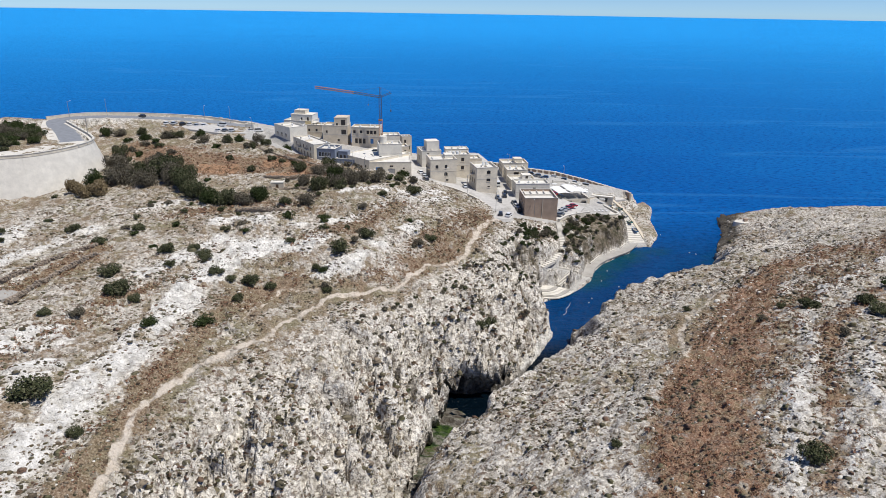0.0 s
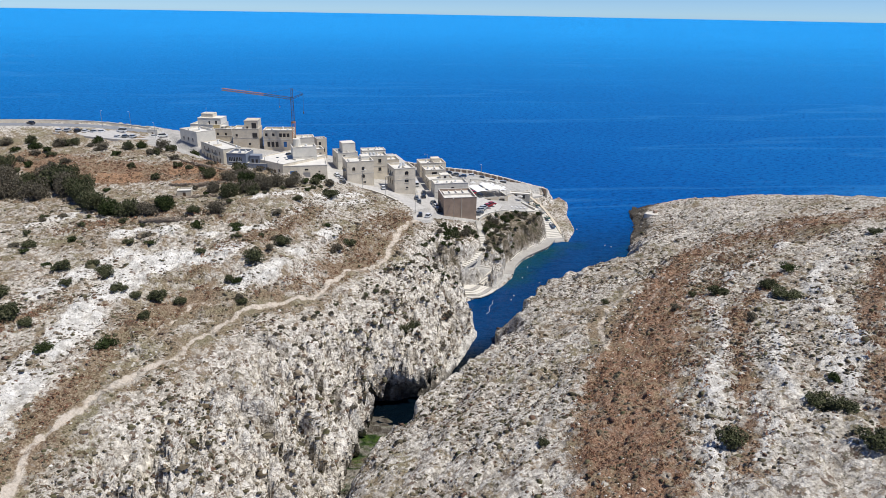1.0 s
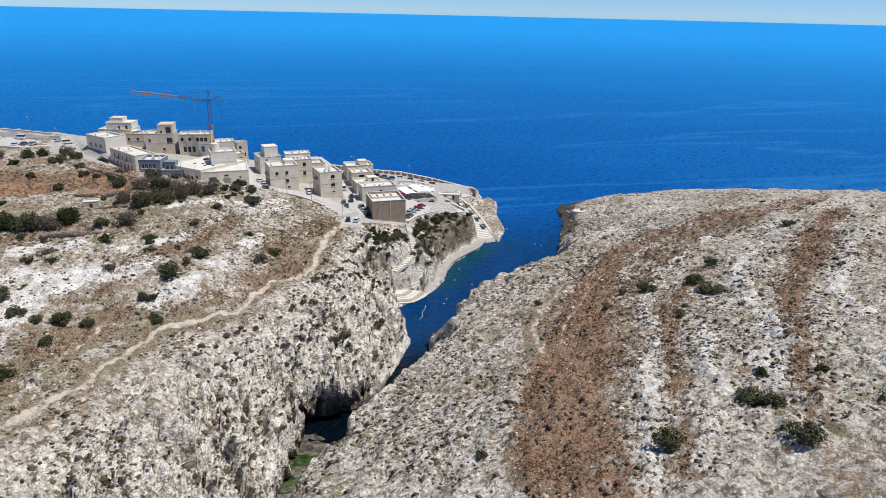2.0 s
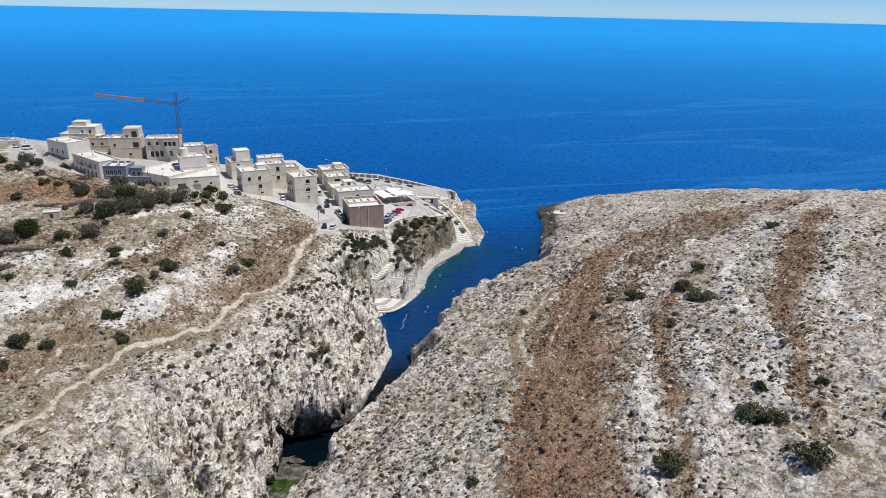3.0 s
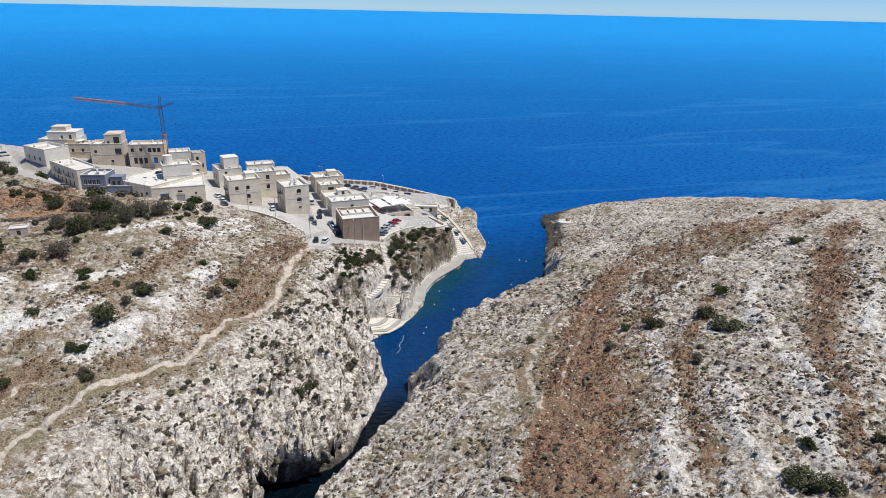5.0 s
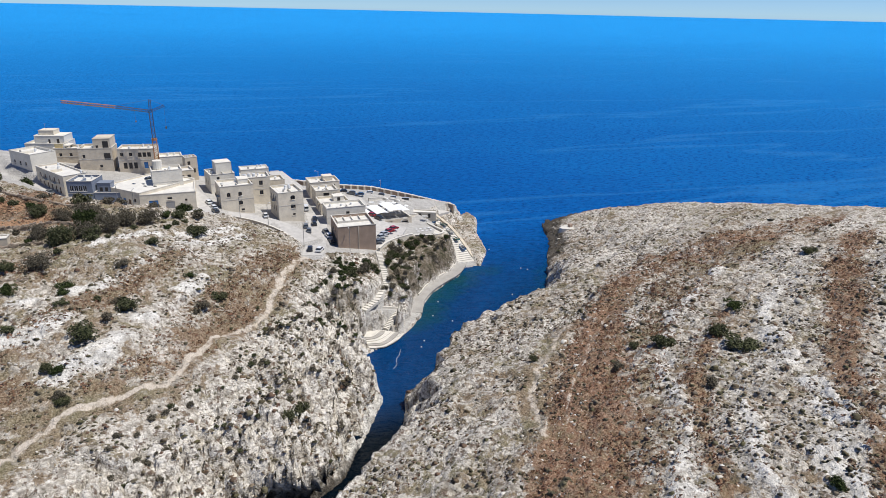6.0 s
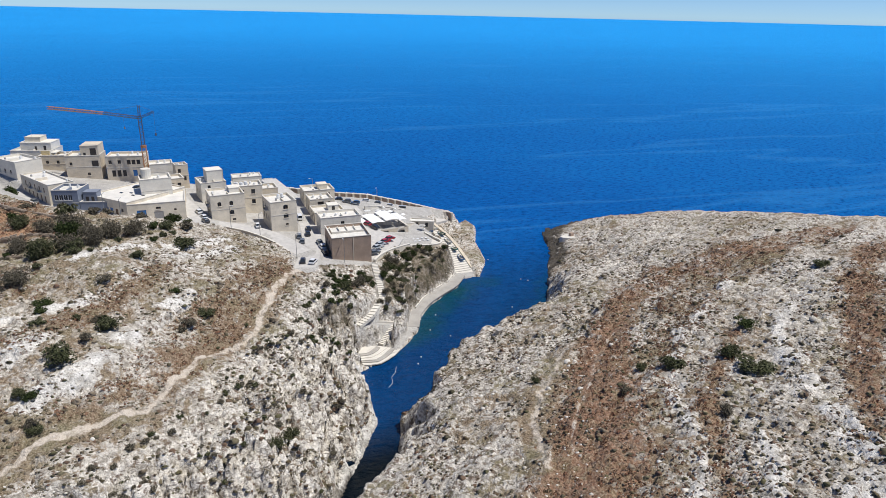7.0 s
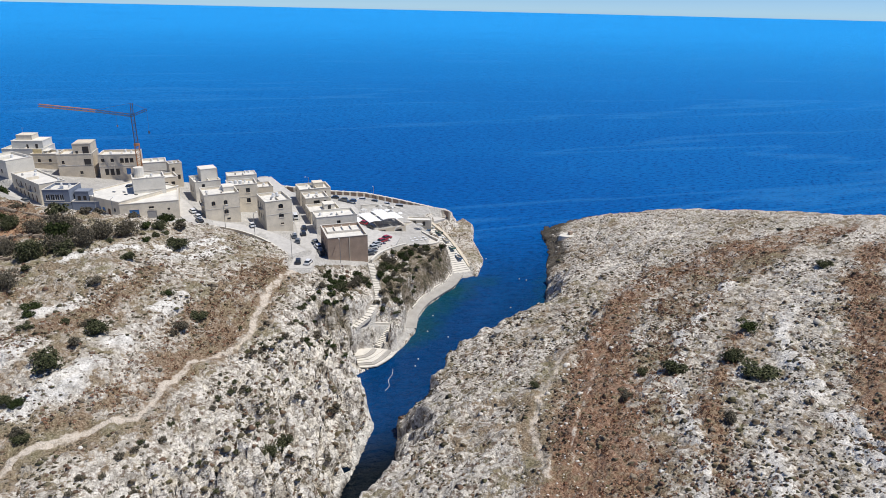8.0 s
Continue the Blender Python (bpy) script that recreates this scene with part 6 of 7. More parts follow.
# ---- boats and floats ----
def make_boat(rgb, label, length=4.6):
    top = thing("rowing_boat", pose(0, 0, 0), label, "boat", "boats on the slipway")
    bm, n = bmesh.new(), 9
    rows = []
    for k in range(n):
        u = k / (n - 1)
        half = 0.85 * (1 - max(0, (u - 0.45) / 0.55) ** 2.2) + 0.02
        x, sheer = (u - 0.5) * length, 0.75 + 0.25 * u * u
        rows.append([bm.verts.new((x, half * s, z)) for s, z in ((-1, sheer), (-0.75, 0.3), (0, 0.05 + 0.15 * u ** 4), (0.75, 0.3), (1, sheer))])
    for r, q in zip(rows[:-1], rows[1:]):
        for i in range(4):
            bm.faces.new((r[i], q[i], q[i + 1], r[i + 1]))
    bm.faces.new(rows[0])
    bmesh.ops.solidify(bm, geom=bm.faces[:], thickness=0.06)
    bmesh.ops.recalc_face_normals(bm, faces=bm.faces)
    part("hull", bm, simple("boat_paint", rgb, 0.4, vary=0.1), top)
    for x in (-1.3, -0.1, 1.0):
        part("thwart", boxed(x, -0.68, 0.5, x + 0.3, 0.68, 0.56), OLD, top)
    part("deck", boxed(length * 0.26, -0.45, 0.72, length * 0.42, 0.45, 0.78), PLASTIC, top)
    return top


BOATS = [make_boat((0.70, 0.70, 0.67), "white wooden boat drawn up on the slipway"), make_boat((0.08, 0.20, 0.18), "green wooden boat drawn up on the slipway"), make_boat((0.12, 0.25, 0.42), "blue wooden boat drawn up on the slipway")]
for k, (c, x, y, turn) in enumerate(((0, 103.8, 303.6, 110), (1, 105.4, 297.6, 108), (0, 106.4, 292.0, 105), (1, 107.2, 286.6, 102), (2, 108.0, 281.0, 100), (2, 100.6, 300.0, 120), (0, 97.6, 302.4, 130))):
    m = pose(x, y, ground_z(x, y) + 0.12, 0, 8 if k % 2 else -5, turn)
    if k in (0, 1, 4):
        BOATS[c].matrix_basis = m
    else:
        copy_thing(BOATS[c], m)
buoy = thing("buoy", pose(76.2, 245.0, 0.05) @ Matrix.Translation((8, -3, 0)), "small white float on the water", "buoy", "floats in the inlet")
part("float", bmesh.ops.create_icosphere(bmesh.new(), subdivisions=2, radius=0.28) and boxed(-0.2, -0.2, -0.1, 0.2, 0.2, 0.28, bevel=0.09), PLASTIC, buoy)
for x, y in ((79, 232), (84, 226.5), (86.5, 221), (71, 216.5), (69, 213), (126, 262), (128, 260), (122, 285), (112, 240)):
    copy_thing(buoy, pose(x, y, 0.05))
rope = thing("mooring_rope", pose(0, 0, 0), "pale floating rope trailing from the platform", "rope")
bm = bmesh.new()
pts = dense([(62.5, 213.6, 0.05), (61.4, 210.6, 0.05), (59.8, 208.4, 0.05), (59.2, 205.4, 0.05), (57.6, 203.6, 0.05)], 0.6)
for p, q in zip(pts[:-1], pts[1:]):
    bar(bm, p, q, 0.05, 5)
part("strand", bm, PLASTIC, rope)


# ---- lamp posts and poles ----
def make_lamp():
    top = thing("street_lamp", pose(0, 0, 0), "tall grey steel street lamp beside the road", "street lamp", "street lamps")
    part("post", bar(bmesh.new(), (0, 0, -0.5), (0, 0, 8.2), 0.09, 8), STEEL, top)
    part("arm", bar(bmesh.new(), (0, 0, 8.1), (1.3, 0, 8.5), 0.05, 6), STEEL, top)
    part("lamp_head", boxed(1.1, -0.16, 8.42, 1.8, 0.16, 8.56, bevel=0.03), PLASTIC, top)
    part("base", bar(bmesh.new(), (0, 0, -0.2), (0, 0, 0.35), 0.2, 8), CONCRETE, top)
    return top


lamp = make_lamp()
lamp.matrix_basis = pose(-128.6, 288.0, 44.1, 0, 0, 200)
for x, y, z, turn in ((-157.5, 333, 44.1, 0), (-146, 347, 43.4, -60), (-90, 365.5, 37.4, -90), (-101, 357.6, 38.6, 90), (-74, 345, 34.6, 120), (57.2, 329, 19.9, 200), (40.8, 256.5, 20.3, 20), (55.8, 253.0, 17.6, 90), (30.8, 274.2, 22.6, 40), (21.6, 279.6, 24.2, 40), (-13.2, 287.6, 27.4, 60), (-19, 293.5, 28.0, 60), (85, 326.6, 14.6, -120)):
    copy_thing(lamp, pose(x, y, z, 0, 0, turn))

# ---- small built things on the land ----
hut = house(-44.6, 241.8, 33.4, 2, 4.6, 3.4, 2.6, OLD, "small grey stone field hut with a flat roof", row("front", (2.3,), 0.2, 1.0, 1.8, "d"), name="field_hut", category="hut", parapet=0.2)
cairn = thing("stone_hide", pose(89.5, 202.6, ground_z(89.5, 202.6), 0, 0, 20), "small dark stone hide on the brow of the slope", "hide")
part("wall_body", boxed(-0.9, -0.7, -1.0, 0.9, 0.7, 1.0, bevel=0.15), OLD, cairn)
part("cap", boxed(-1.1, -0.9, 1.0, 1.1, 0.9, 1.2, bevel=0.05), CONCRETE, cairn)
pill = thing("concrete_mooring", pose(164, 289.6, 4.6, 0, 0, 15), "white concrete slab with a square mooring block on the point", "mooring")
bm = bmesh.new()
ring = [(5.4 * math.cos(a) * (1 + 0.18 * math.sin(3 * a)), 3.2 * math.sin(a) * (1 + 0.15 * math.cos(2 * a))) for a in np.linspace(0, 2 * math.pi, 15)[:-1]]
lo, hi = [bm.verts.new((x * 1.05, y * 1.05, -2.5)) for x, y in ring], [bm.verts.new((x, y, 0.6)) for x, y in ring]
bm.faces.new(hi)
for i in range(14):
    bm.faces.new((lo[i], lo[(i + 1) % 14], hi[(i + 1) % 14], hi[i]))
part("slab", bm, KERB, pill)
part("block", boxed(-1.3, -0.7, 0.6, 0.5, 0.7, 2.0, bevel=0.08), PINK, pill)


# ---- terrace furniture ----
def make_parasol():
    top = thing("parasol", pose(0, 0, 0), "open white canvas parasol over a small table", "parasol", "parasols on the terrace")
    bm = bmesh.new()
    tip = bm.verts.new((0, 0, 2.75))
    ring = [bm.verts.new((1.45 * math.cos(k * math.pi / 4), 1.45 * math.sin(k * math.pi / 4), 2.2)) for k in range(8)]
    hem = [bm.verts.new((1.47 * math.cos(k * math.pi / 4), 1.47 * math.sin(k * math.pi / 4), 2.05)) for k in range(8)]
    for k in range(8):
        j = (k + 1) % 8
        bm.faces.new((tip, ring[k], ring[j]))
        bm.faces.new((ring[k], hem[k], hem[j], ring[j]))
    bmesh.ops.solidify(bm, geom=bm.faces[:], thickness=0.02)
    part("canopy", bm, CANVAS, top)
    part("pole", bar(bmesh.new(), (0, 0, 0), (0, 0, 2.72), 0.03, 6), STEEL, top)
    part("base", bar(bmesh.new(), (0, 0, 0), (0, 0, 0.1), 0.3, 10), CONCRETE, top)
    return top


def make_table():
    top = thing("cafe_table", pose(0, 0, 0), "small white square table on the terrace", "table", "terrace tables")
    part("tabletop", boxed(-0.45, -0.45, 0.71, 0.45, 0.45, 0.75), PLASTIC, top)
    for sx in (-1, 1):
        for sy in (-1, 1):
            part("leg", boxed(sx * 0.38 - 0.03, sy * 0.38 - 0.03, 0, sx * 0.38 + 0.03, sy * 0.38 + 0.03, 0.71), PLASTIC, top)
    return top


SPOTS = [(79, 303, 15.96), (83, 304.5, 15.3), (87.5, 303, 14.6), (81, 308.5, 15.7), (86, 309, 14.9), (91, 307, 13.7), (84, 314, 15.3), (89, 313.5, 14.3), (76, 307, 16.5), (95.5, 293, 12.8)]
para, table = make_parasol(), make_table()
for k, (x, y, z) in enumerate(SPOTS):
    if k == 0:
        para.matrix_basis, table.matrix_basis = pose(x, y, z, 0, 0, 10), pose(x + 0.7, y, z, 0, 0, 10)
    else:
        copy_thing(para, pose(x, y, z, 0, 0, 23 * k))
        copy_thing(table, pose(x + 0.7, y - 0.2, z, 0, 0, 17 * k))
for k in range(8):
    x, y = 88.5 + 1.9 * (k % 4), 279.5 + 2.6 * (k // 4) + 0.5 * (k % 4)
    copy_thing(table, pose(x, y, 13.0 - 0.08 * (x - 86), 0, 0, 12 * k))
stone_wall("terrace_wall", [(75.6, 297.4, 16.6), (82, 296.2, 15.6), (88.6, 295.4, 14.6), (94.6, 300.6, 12.8)], 0.5, 1.0, CREAM, "low cream wall between the restaurant terraces", 1.5)
stone_wall("terrace_wall", [(76.5, 314.5, 17.2), (84.5, 319.5, 15.4), (95, 317.5, 13.2), (104, 314.5, 10.2)], 0.5, 1.1, KERB, "low pale wall along the sea terrace", 1.5)
for kind, x, y, turn, z in (("white", 79.5, 327.0, 165, 16.6), ("grey", 84.5, 325.6, 155, 15.6), ("silver", 89.5, 323.6, 155, 14.5), ("black", 67.5, 326.5, 172, 18.4), ("white", 103.5, 319.6, 155, 10.9)):
    put_car(kind, x, y, turn, z)


# ---- trees and bushes ----
LEAF = island_material("dark_olive_leaves", [(0.0, (0.045, 0.055, 0.024)), (0.4, (0.078, 0.088, 0.042)), (0.75, (0.105, 0.108, 0.058)), (1.0, (0.15, 0.145, 0.09))], grain=2.0)
LEAF_GREY = island_material("grey_tamarisk_leaves", [(0.0, (0.085, 0.076, 0.052)), (0.5, (0.14, 0.122, 0.088)), (1.0, (0.20, 0.178, 0.135))], grain=2.0)
LEAF_GREEN = island_material("fresh_green_leaves", [(0.0, (0.024, 0.038, 0.012)), (0.5, (0.042, 0.062, 0.020)), (1.0, (0.075, 0.088, 0.034))], grain=2.0)
LEAF_TAN = island_material("dry_reed_leaves", [(0.0, (0.16, 0.12, 0.06)), (0.5, (0.24, 0.18, 0.10)), (1.0, (0.32, 0.26, 0.16))], grain=2.0)
BARK = simple("grey_bark", (0.10, 0.085, 0.07), 0.95, vary=0.4)


def crown_mesh(seed, lobes, leaves, leaf, flat):
    """Leaf sprays on uneven lobes; unit radius, standing on z = 0."""
    rng = np.random.default_rng(seed)
    C = np.stack([rng.uniform(-0.62, 0.62, lobes), rng.uniform(-0.62, 0.62, lobes), rng.uniform(0.25, 0.72, lobes)], -1)
    C[0] = (0, 0, 0.62)
    R = rng.uniform(0.26, 0.48, lobes)
    k = rng.integers(0, lobes, leaves)
    d = rng.normal(size=(leaves, 3))
    d /= np.linalg.norm(d, axis=1)[:, None]
    P = C[k] + d * (R[k] * rng.uniform(0.65, 1.08, leaves))[:, None]
    P[:, 2] = np.maximum(P[:, 2], 0.02) * flat
    a = rng.normal(size=(leaves, 3))
    a /= np.linalg.norm(a, axis=1)[:, None]
    b = np.cross(a, d + 0.4 * rng.normal(size=(leaves, 3)))
    b /= np.linalg.norm(b, axis=1)[:, None] + 1e-9
    s = (leaf * rng.uniform(0.6, 1.5, leaves))[:, None]
    V = np.stack([P - a * s, P + b * s * 0.8, P + a * s, P - b * s * 0.8 + d * s * 0.5], 1).reshape(-1, 3)
    F = np.arange(leaves * 4).reshape(-1, 4)
    me = bpy.data.meshes.new("crown")
    me.from_pydata(V.tolist(), [], F.tolist())
    return me


def trunk_bm(seed, h, limbs=5):
    rnd = random.Random(seed)
    bm = bmesh.new()

    def limb(p, q, r0, r1):
        p, q = Vector(p), Vector(q)
        turn = (q - p).to_track_quat("Z", "Y").to_matrix()
        rings = [[bm.verts.new(o + turn @ Vector((r * math.cos(k * math.pi / 3), r * math.sin(k * math.pi / 3), 0))) for k in range(6)] for o, r in ((p, r0), ((p + q) / 2 + Vector((rnd.uniform(-.03, .03), rnd.uniform(-.03, .03), 0)), (r0 + r1) / 2), (q, r1))]
        for a, b in zip(rings[:-1], rings[1:]):
            for k in range(6):
                bm.faces.new((a[k], a[(k + 1) % 6], b[(k + 1) % 6], b[k]))

    limb((0, 0, -0.15), (0.03, 0.02, h), 0.075, 0.05)
    for k in range(limbs):
        a = k * 2 * math.pi / limbs + rnd.uniform(-0.4, 0.4)
        limb((0.02, 0.02, h * rnd.uniform(0.6, 1.0)), (0.5 * math.cos(a), 0.5 * math.sin(a), h + rnd.uniform(0.15, 0.4)), 0.04, 0.012)
    return bm


TEMPLATES = {}


def plant(kind, x, y, r, h, turn=0.0, z=None):
    """kind: tree, grey_tree, green_tree, bush, green_bush, reed."""
    looks = {"tree": (LEAF, 14, 3800, 0.045, "dense dark green evergreen tree on the dry slope", "tree"), "grey_tree": (LEAF_GREY, 14, 3200, 0.04, "grey feathery half-bare tamarisk tree", "tree"), "green_tree": (LEAF_GREEN, 13, 3600, 0.045, "bright green bushy tree by the wall", "tree"),
             "bush": (LEAF, 14, 2000, 0.06, "dark evergreen bush hugging the rock", "bush"), "green_bush": (LEAF_GREEN, 12, 1800, 0.06, "green leafy bush among the rocks", "bush"), "grey_bush": (LEAF_GREY, 11, 1500, 0.055, "grey-brown dry bush on the slope", "bush"), "reed": (LEAF_TAN, 12, 2600, 0.06, "tan dry cane thicket under the road wall", "bush")}
    mat, lobes, leaves, leaf, label, category = looks[kind]
    variant = int(abs(x * 7 + y * 3)) % 3
    if z is None:
        x, y, z = (float(v[0]) for v in on_surface(np.array([float(x)]), np.array([float(y)])))
        z -= 0.05
    m = Matrix.Translation((x, y, z)) @ Matrix.Rotation(turn + x, 4, "Z") @ Matrix.Diagonal((r, r, h, 1))
    if (kind, variant) not in TEMPLATES:
        top = thing("tree" if "tree" in kind else "bush", pose(0, 0, 0), label, category, "trees" if "tree" in kind else "bushes")
        seed = sum(map(ord, kind)) + variant
        me = crown_mesh(seed, lobes, leaves, leaf, 1.0)
        part_mesh("crown", me, mat, top)
        part("trunk", trunk_bm(seed, 0.42 if "tree" in kind else 0.2), BARK, top)
        top.matrix_basis = m
        TEMPLATES[kind, variant] = top
        return top
    source = TEMPLATES[kind, variant]
    made = copy_thing(source, pose(0, 0, 0))
    made.matrix_basis = m
    return made


THICKET = []


def small_bush(kind, x, y, r, h):
    x, y, z = (float(v[0]) for v in on_surface(np.array([float(x)]), np.array([float(y)])))
    THICKET.append((kind, x, y, z - 0.05, r, h))


def join_bushes():
    """All the small bushes that nobody would count, as one mesh of leaf sprays."""
    kinds = ["bush", "green_bush", "grey_bush"]
    crowns = []
    for k in range(4):
        me = crown_mesh(90 + k, 9, 520, 0.11, 1.0)
        crowns.append(np.array([v.co[:] for v in me.vertices]))
        bpy.data.meshes.remove(me)
    vs, slots = [], []
    for i, (kind, x, y, z, r, h) in enumerate(THICKET):
        c, s = math.cos(i * 1.7), math.sin(i * 1.7)
        V = crowns[i % 4]
        vs.append(np.stack([(V[:, 0] * c - V[:, 1] * s) * r + x, (V[:, 0] * s + V[:, 1] * c) * r + y, V[:, 2] * h + z], -1))
        slots.append(np.full(len(V) // 4, kinds.index(kind)))
    V, S = np.concatenate(vs), np.concatenate(slots)
    me = bpy.data.meshes.new("small_bushes")
    me.vertices.add(len(V))
    me.vertices.foreach_set("co", V.astype(np.float32).ravel())
    me.loops.add(len(V))
    me.loops.foreach_set("vertex_index", np.arange(len(V), dtype=np.int32))
    me.polygons.add(len(V) // 4)
    me.polygons.foreach_set("loop_start", np.arange(0, len(V), 4, dtype=np.int32))
    for m in (LEAF, LEAF_GREEN, LEAF_GREY):
        me.materials.append(m)
    me.polygons.foreach_set("material_index", S.astype(np.int32))
    me.update(calc_edges=True)
    tagged(new("small_bushes", me), "small green and grey-brown bushes dotted over the rocky slopes", "bushes", kind="stuff")


TREES = [("green_tree", -111, 252, 5.0, 6.5), ("grey_tree", -103, 254, 5.5, 7.5), ("tree", -98, 258, 5.0, 7.0), ("grey_tree", -93, 251, 5.0, 7.0), ("tree", -89, 260, 5.5, 8.0), ("grey_tree", -84, 254, 5.5, 7.0),
         ("tree", -79, 250, 5.0, 7.0), ("tree", -75, 243, 4.5, 6.5), ("tree", -70, 236, 4.5, 6.0), ("green_tree", -63, 231, 4.5, 5.5), ("tree", -57, 229, 4.5, 5.5), ("grey_tree", -51, 227, 4.0, 4.5), ("green_tree", -46, 229, 3.6, 5.0)]
TREES2 = [("grey_tree", -29, 222, 3.6, 4.5), ("tree", -27, 240, 3.8, 5.0), ("grey_tree", -21, 243, 4.2, 5.0), ("grey_tree", -16, 248, 4.0, 5.0), ("grey_tree", -33, 245, 3.2, 4.0), ("grey_tree", -12, 254, 4.5, 5.5), ("green_tree", -22, 252, 4.0, 5.5), ("grey_tree", -6, 259, 4.0, 4.5), ("grey_tree", -30, 262, 3.6, 4.0),
          ("grey_tree", -24, 266, 4.5, 4.5), ("tree", -38, 268, 3.0, 3.5), ("grey_tree", -97, 272, 5.0, 6.0), ("tree", -88, 270, 4.5, 6.0), ("grey_tree", -112, 272, 5.0, 6.0), ("tree", -118, 290, 3.6, 5.0)]
for k, (kind, x, y, r, h) in enumerate(TREES + TREES2):
    plant(kind, x, y, r, h, k)
for k in range(14):
    plant(("bush", "green_bush", "grey_bush")[k % 3], -145 + 7 * k + 2 * (k % 2), 318 + 3 * ((k * 5) % 4) - 0.2 * k, 2.6 + 0.5 * (k % 3), 3.0 + 0.6 * (k % 2), k)
for k, (x, y) in enumerate(((-114, 243), (-110, 241), (-106, 243), (-117, 246), (-108, 246))):
    plant("reed", x, y, 3.4, 4.6, k)
ISLAND = [(-147, 258), (-141, 265), (-141, 277), (-164, 312), (-184, 316)]
rnd = random.Random(8)
spot = 0
while spot < 46:
    x, y = rnd.uniform(-184, -141), rnd.uniform(258, 317)
    if inside(np.array([x]), np.array([y]), ISLAND)[0]:
        plant(rnd.choice(("green_bush", "bush", "green_bush", "grey_bush")), x, y, rnd.uniform(1.8, 3.4), rnd.uniform(1.6, 3.2), spot)
        spot += 1
# bushes over the upper hill
spot = 0
while spot < 95:
    x, y = rnd.uniform(-125, 10), rnd.uniform(192, 330)
    z, dl, dr, iv, ih = (v[0] for v in land_height(np.array([x]), np.array([y])))
    d = min(line_dist(np.array([x]), np.array([y]), line)[0][0] - half for half, line in WAYS)
    if not iv and not ih and d > 2:
        far = y > 265
        small_bush(rnd.choice(("bush", "grey_bush", "bush", "green_bush", "grey_bush")), x, y, rnd.uniform(0.9, 1.8) + 0.8 * far, rnd.uniform(0.8, 1.6) + 0.8 * far)
        spot += 1

BUSHES = [("bush", -14.9, 188.3, 2.9, 2.6), ("bush", -7.2, 202.3, 2.5, 2.2), ("bush", 12.9, 212.9, 1.9, 1.5), ("green_bush", -18.6, 180.7, 1.5, 1.2), ("bush", -17, 172.8, 1.5, 1.3), ("green_bush", 6.2, 221, 1.5, 1.0), ("bush", 7.9, 250.2, 3.0, 2.6), ("bush", -19, 240, 3.0, 2.5), ("bush", 2.4, 267, 2.6, 2.0),
          ("bush", 27.2, 169.6, 1.7, 2.0), ("bush", 24.6, 166.8, 1.5, 1.5), ("grey_bush", 9, 208, 1.8, 1.2), ("grey_bush", -10, 206, 1.8, 1.3), ("green_bush", 3.5, 277, 2.6, 2.2), ("bush", 7.5, 283, 1.6, 1.3)]
BUSHES_R = [("bush", 105.4, 151.8, 2.5, 1.9), ("bush", 100.7, 155.2, 1.1, 1.1), ("bush", 117.4, 148.4, 2.3, 1.8), ("bush", 116.9, 140.4, 3.2, 1.5), ("grey_bush", 100.3, 130.6, 1.6, 1.5), ("bush", 81.1, 165.4, 1.1, 0.9), ("grey_bush", 93.3, 149.6, 1.5, 1.0), ("bush", 178.9, 180, 2.3, 1.4),
            ("green_bush", 130, 157, 2.4, 1.2), ("bush", 67.9, 88.8, 2.2, 1.8), ("bush", 84.1, 78.8, 2.3, 1.9), ("bush", 86.5, 93.2, 2.4, 1.6), ("bush", 88.6, 90.6, 2.0, 1.5), ("bush", 102.5, 94.2, 1.0, 1.0), ("green_bush", 93.7, 98.6, 1.3, 1.1)]
BUSHES_0 = [("bush", -67.5, 121.5, 3.4, 2.8), ("bush", -68.4, 164, 3.2, 2.6), ("bush", -73.8, 174.3, 2.6, 2.2), ("bush", -38, 174.6, 2.2, 2.2), ("bush", -32.3, 174.4, 1.5, 1.3), ("bush", -39, 165.6, 1.5, 1.4), ("green_bush", -43.3, 151, 2.2, 1.7), ("green_bush", -55.4, 149.6, 1.9, 1.5), ("bush", -42.5, 174.4, 1.3, 1.1),
            ("bush", -47, 176.6, 2.0, 1.3), ("bush", -64.6, 188.4, 2.3, 2.0), ("bush", -52, 183.6, 1.6, 1.3), ("bush", -55.6, 112.6, 1.4, 1.4), ("bush", -79.8, 151, 1.5, 1.1)]
BUSHES_1 = [("bush", -63.5, 161.2, 1.6, 1.2), ("grey_bush", -72.6, 151.6, 1.8, 1.4), ("green_bush", -33, 209.6, 1.9, 1.8), ("green_bush", -44.5, 201.4, 1.6, 0.8), ("bush", -20.7, 182.2, 1.3, 1.2), ("grey_bush", -17.5, 174, 1.3, 1.0), ("bush", 42.5, 104.5, 1.0, 1.0), ("bush", -54, 187, 2.0, 1.2), ("bush", -57, 190, 1.6, 1.2), ("bush", -61, 180, 1.5, 1.2),
            ("green_bush", -22, 214, 2.0, 1.4), ("bush", -36, 222, 2.0, 1.6), ("bush", -4, 236, 1.8, 1.4), ("grey_bush", -10, 222, 1.8, 1.2), ("bush", -86, 196, 2.2, 1.6), ("bush", -98, 205, 2.0, 1.6), ("bush", -78, 204, 2.0, 1.4)]
for k, (kind, x, y, r, h) in enumerate(BUSHES + BUSHES_R + BUSHES_0 + BUSHES_1):
    plant(kind, x, y, r * 1.15, h * 1.25, 2.1 * k)
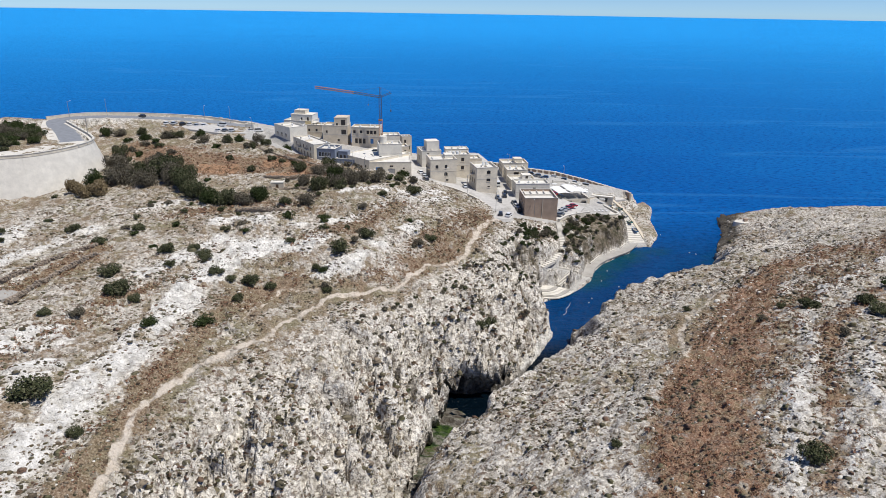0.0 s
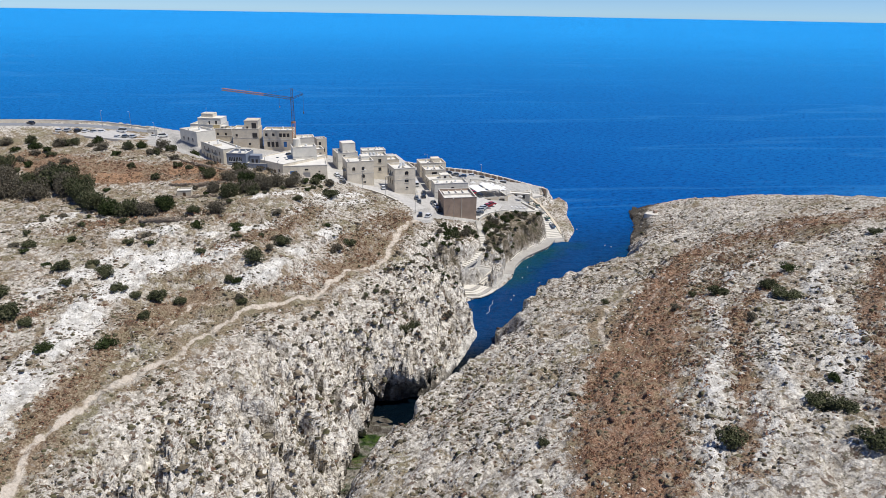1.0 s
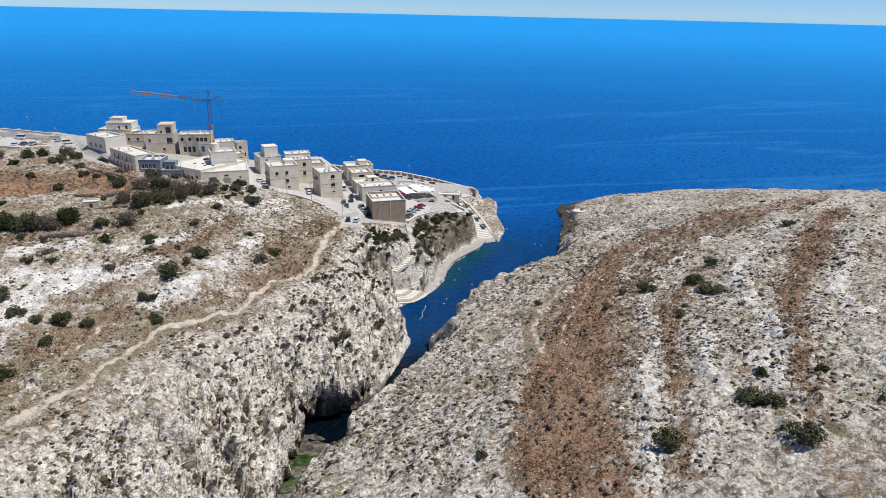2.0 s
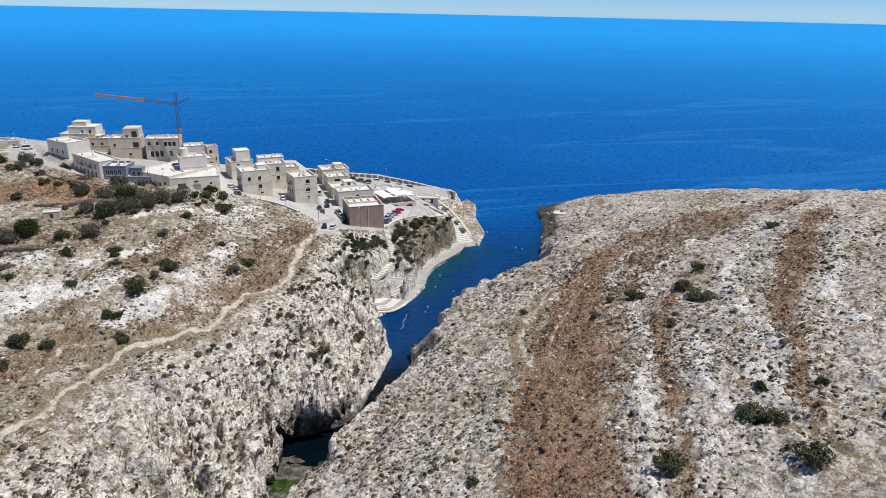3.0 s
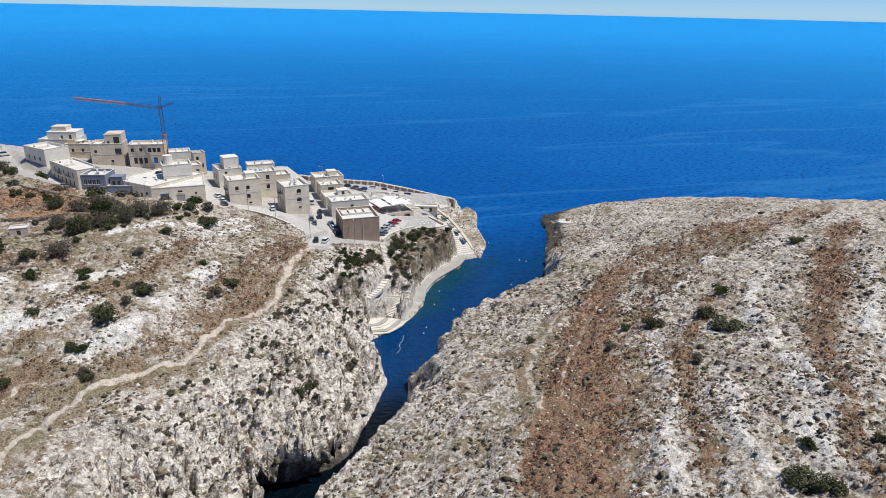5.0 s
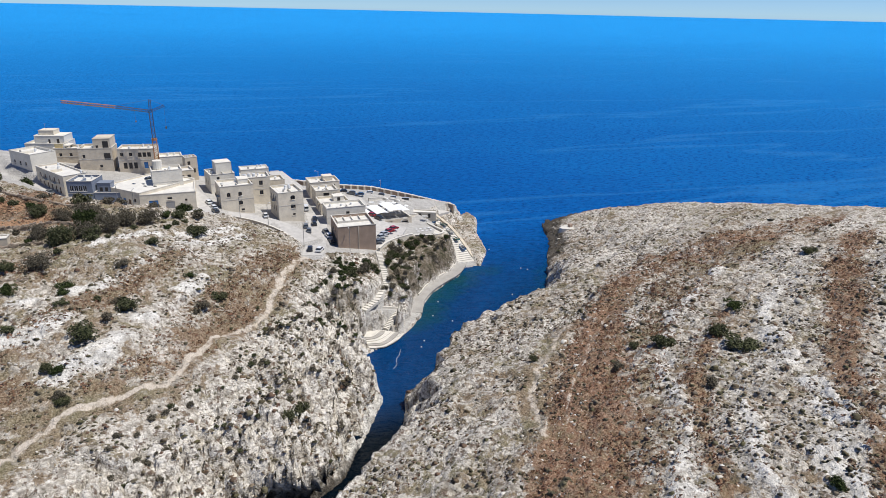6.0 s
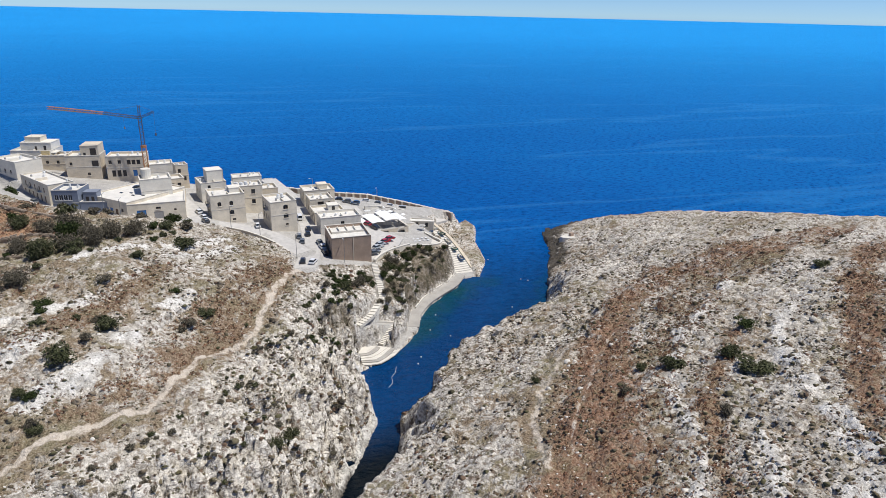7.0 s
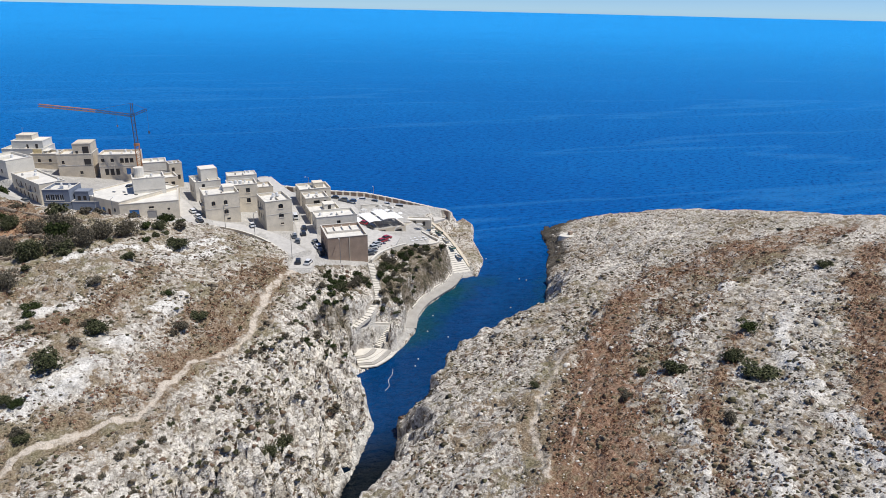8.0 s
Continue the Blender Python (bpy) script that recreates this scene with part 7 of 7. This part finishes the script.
# growth on the cliff under the terrace
CLIFF = [(68.5, 252, 2.0), (70.5, 256, 2.4), (72.5, 260, 2.2), (67.4, 247, 1.8), (70, 250, 2.0), (74, 257, 1.8), (76, 262, 2.0), (80, 266, 1.8), (73, 250, 1.6), (61, 243, 2.2), (58, 240, 2.4), (60, 247, 1.8), (56, 237, 1.8), (52, 234, 2.2), (69, 242, 1.6), (84, 268, 1.8), (88, 269, 1.8), (92, 272, 1.6), (66, 238, 1.6), (49, 241, 1.6), (63, 234, 1.4), (78, 258, 1.4), (46, 231, 1.6), (70, 236, 1.2)]
for k, (x, y, r) in enumerate(CLIFF):
    plant(("grey_bush", "bush", "grey_bush", "green_bush")[k % 4], x, y, r, r * 1.1, k)
rnd = random.Random(5)
spot = 0
while spot < 75:
    x, y = rnd.uniform(55, 100), rnd.uniform(230, 283)
    z = ground_z(x, y)
    d = min(line_dist(np.array([x]), np.array([y]), line)[0][0] - half for half, line in WAYS)
    if 2.2 < z < 14.5 and d > 0.9 and not inside(np.array([x]), np.array([y]), VILLAGE_GROUND)[0]:
        plant(rnd.choice(("bush", "green_bush", "grey_bush", "grey_bush", "bush")), x, y, rnd.uniform(0.7, 1.6), rnd.uniform(0.7, 1.6), spot)
        spot += 1

# small bushes on the left crag and beside the stairs
for seed, count, x0, x1, y0, y1, zlo, zhi, small, big, kinds in ((11, 90, 36, 63, 205, 247, 4, 19, 0.6, 1.5, ("bush", "green_bush", "grey_bush", "green_bush")), (12, 150, -8, 50, 138, 214, 5, 21, 0.45, 1.0, ("grey_bush", "bush", "grey_bush", "grey_bush"))):
    rnd = random.Random(seed)
    spot = 0
    while spot < count:
        x, y = rnd.uniform(x0, x1), rnd.uniform(y0, y1)
        z, dl = (float(v[0]) for v in land_height(np.array([x]), np.array([y]))[:2])
        d = min(line_dist(np.array([x]), np.array([y]), line)[0][0] - half for half, line in WAYS + PATHS)
        if dl > 2 and zlo < z < zhi and d > 0.9:
            r = rnd.uniform(small, big)
            small_bush(rnd.choice(kinds), x, y, r, r * rnd.uniform(0.7, 1.1))
            spot += 1
join_bushes()
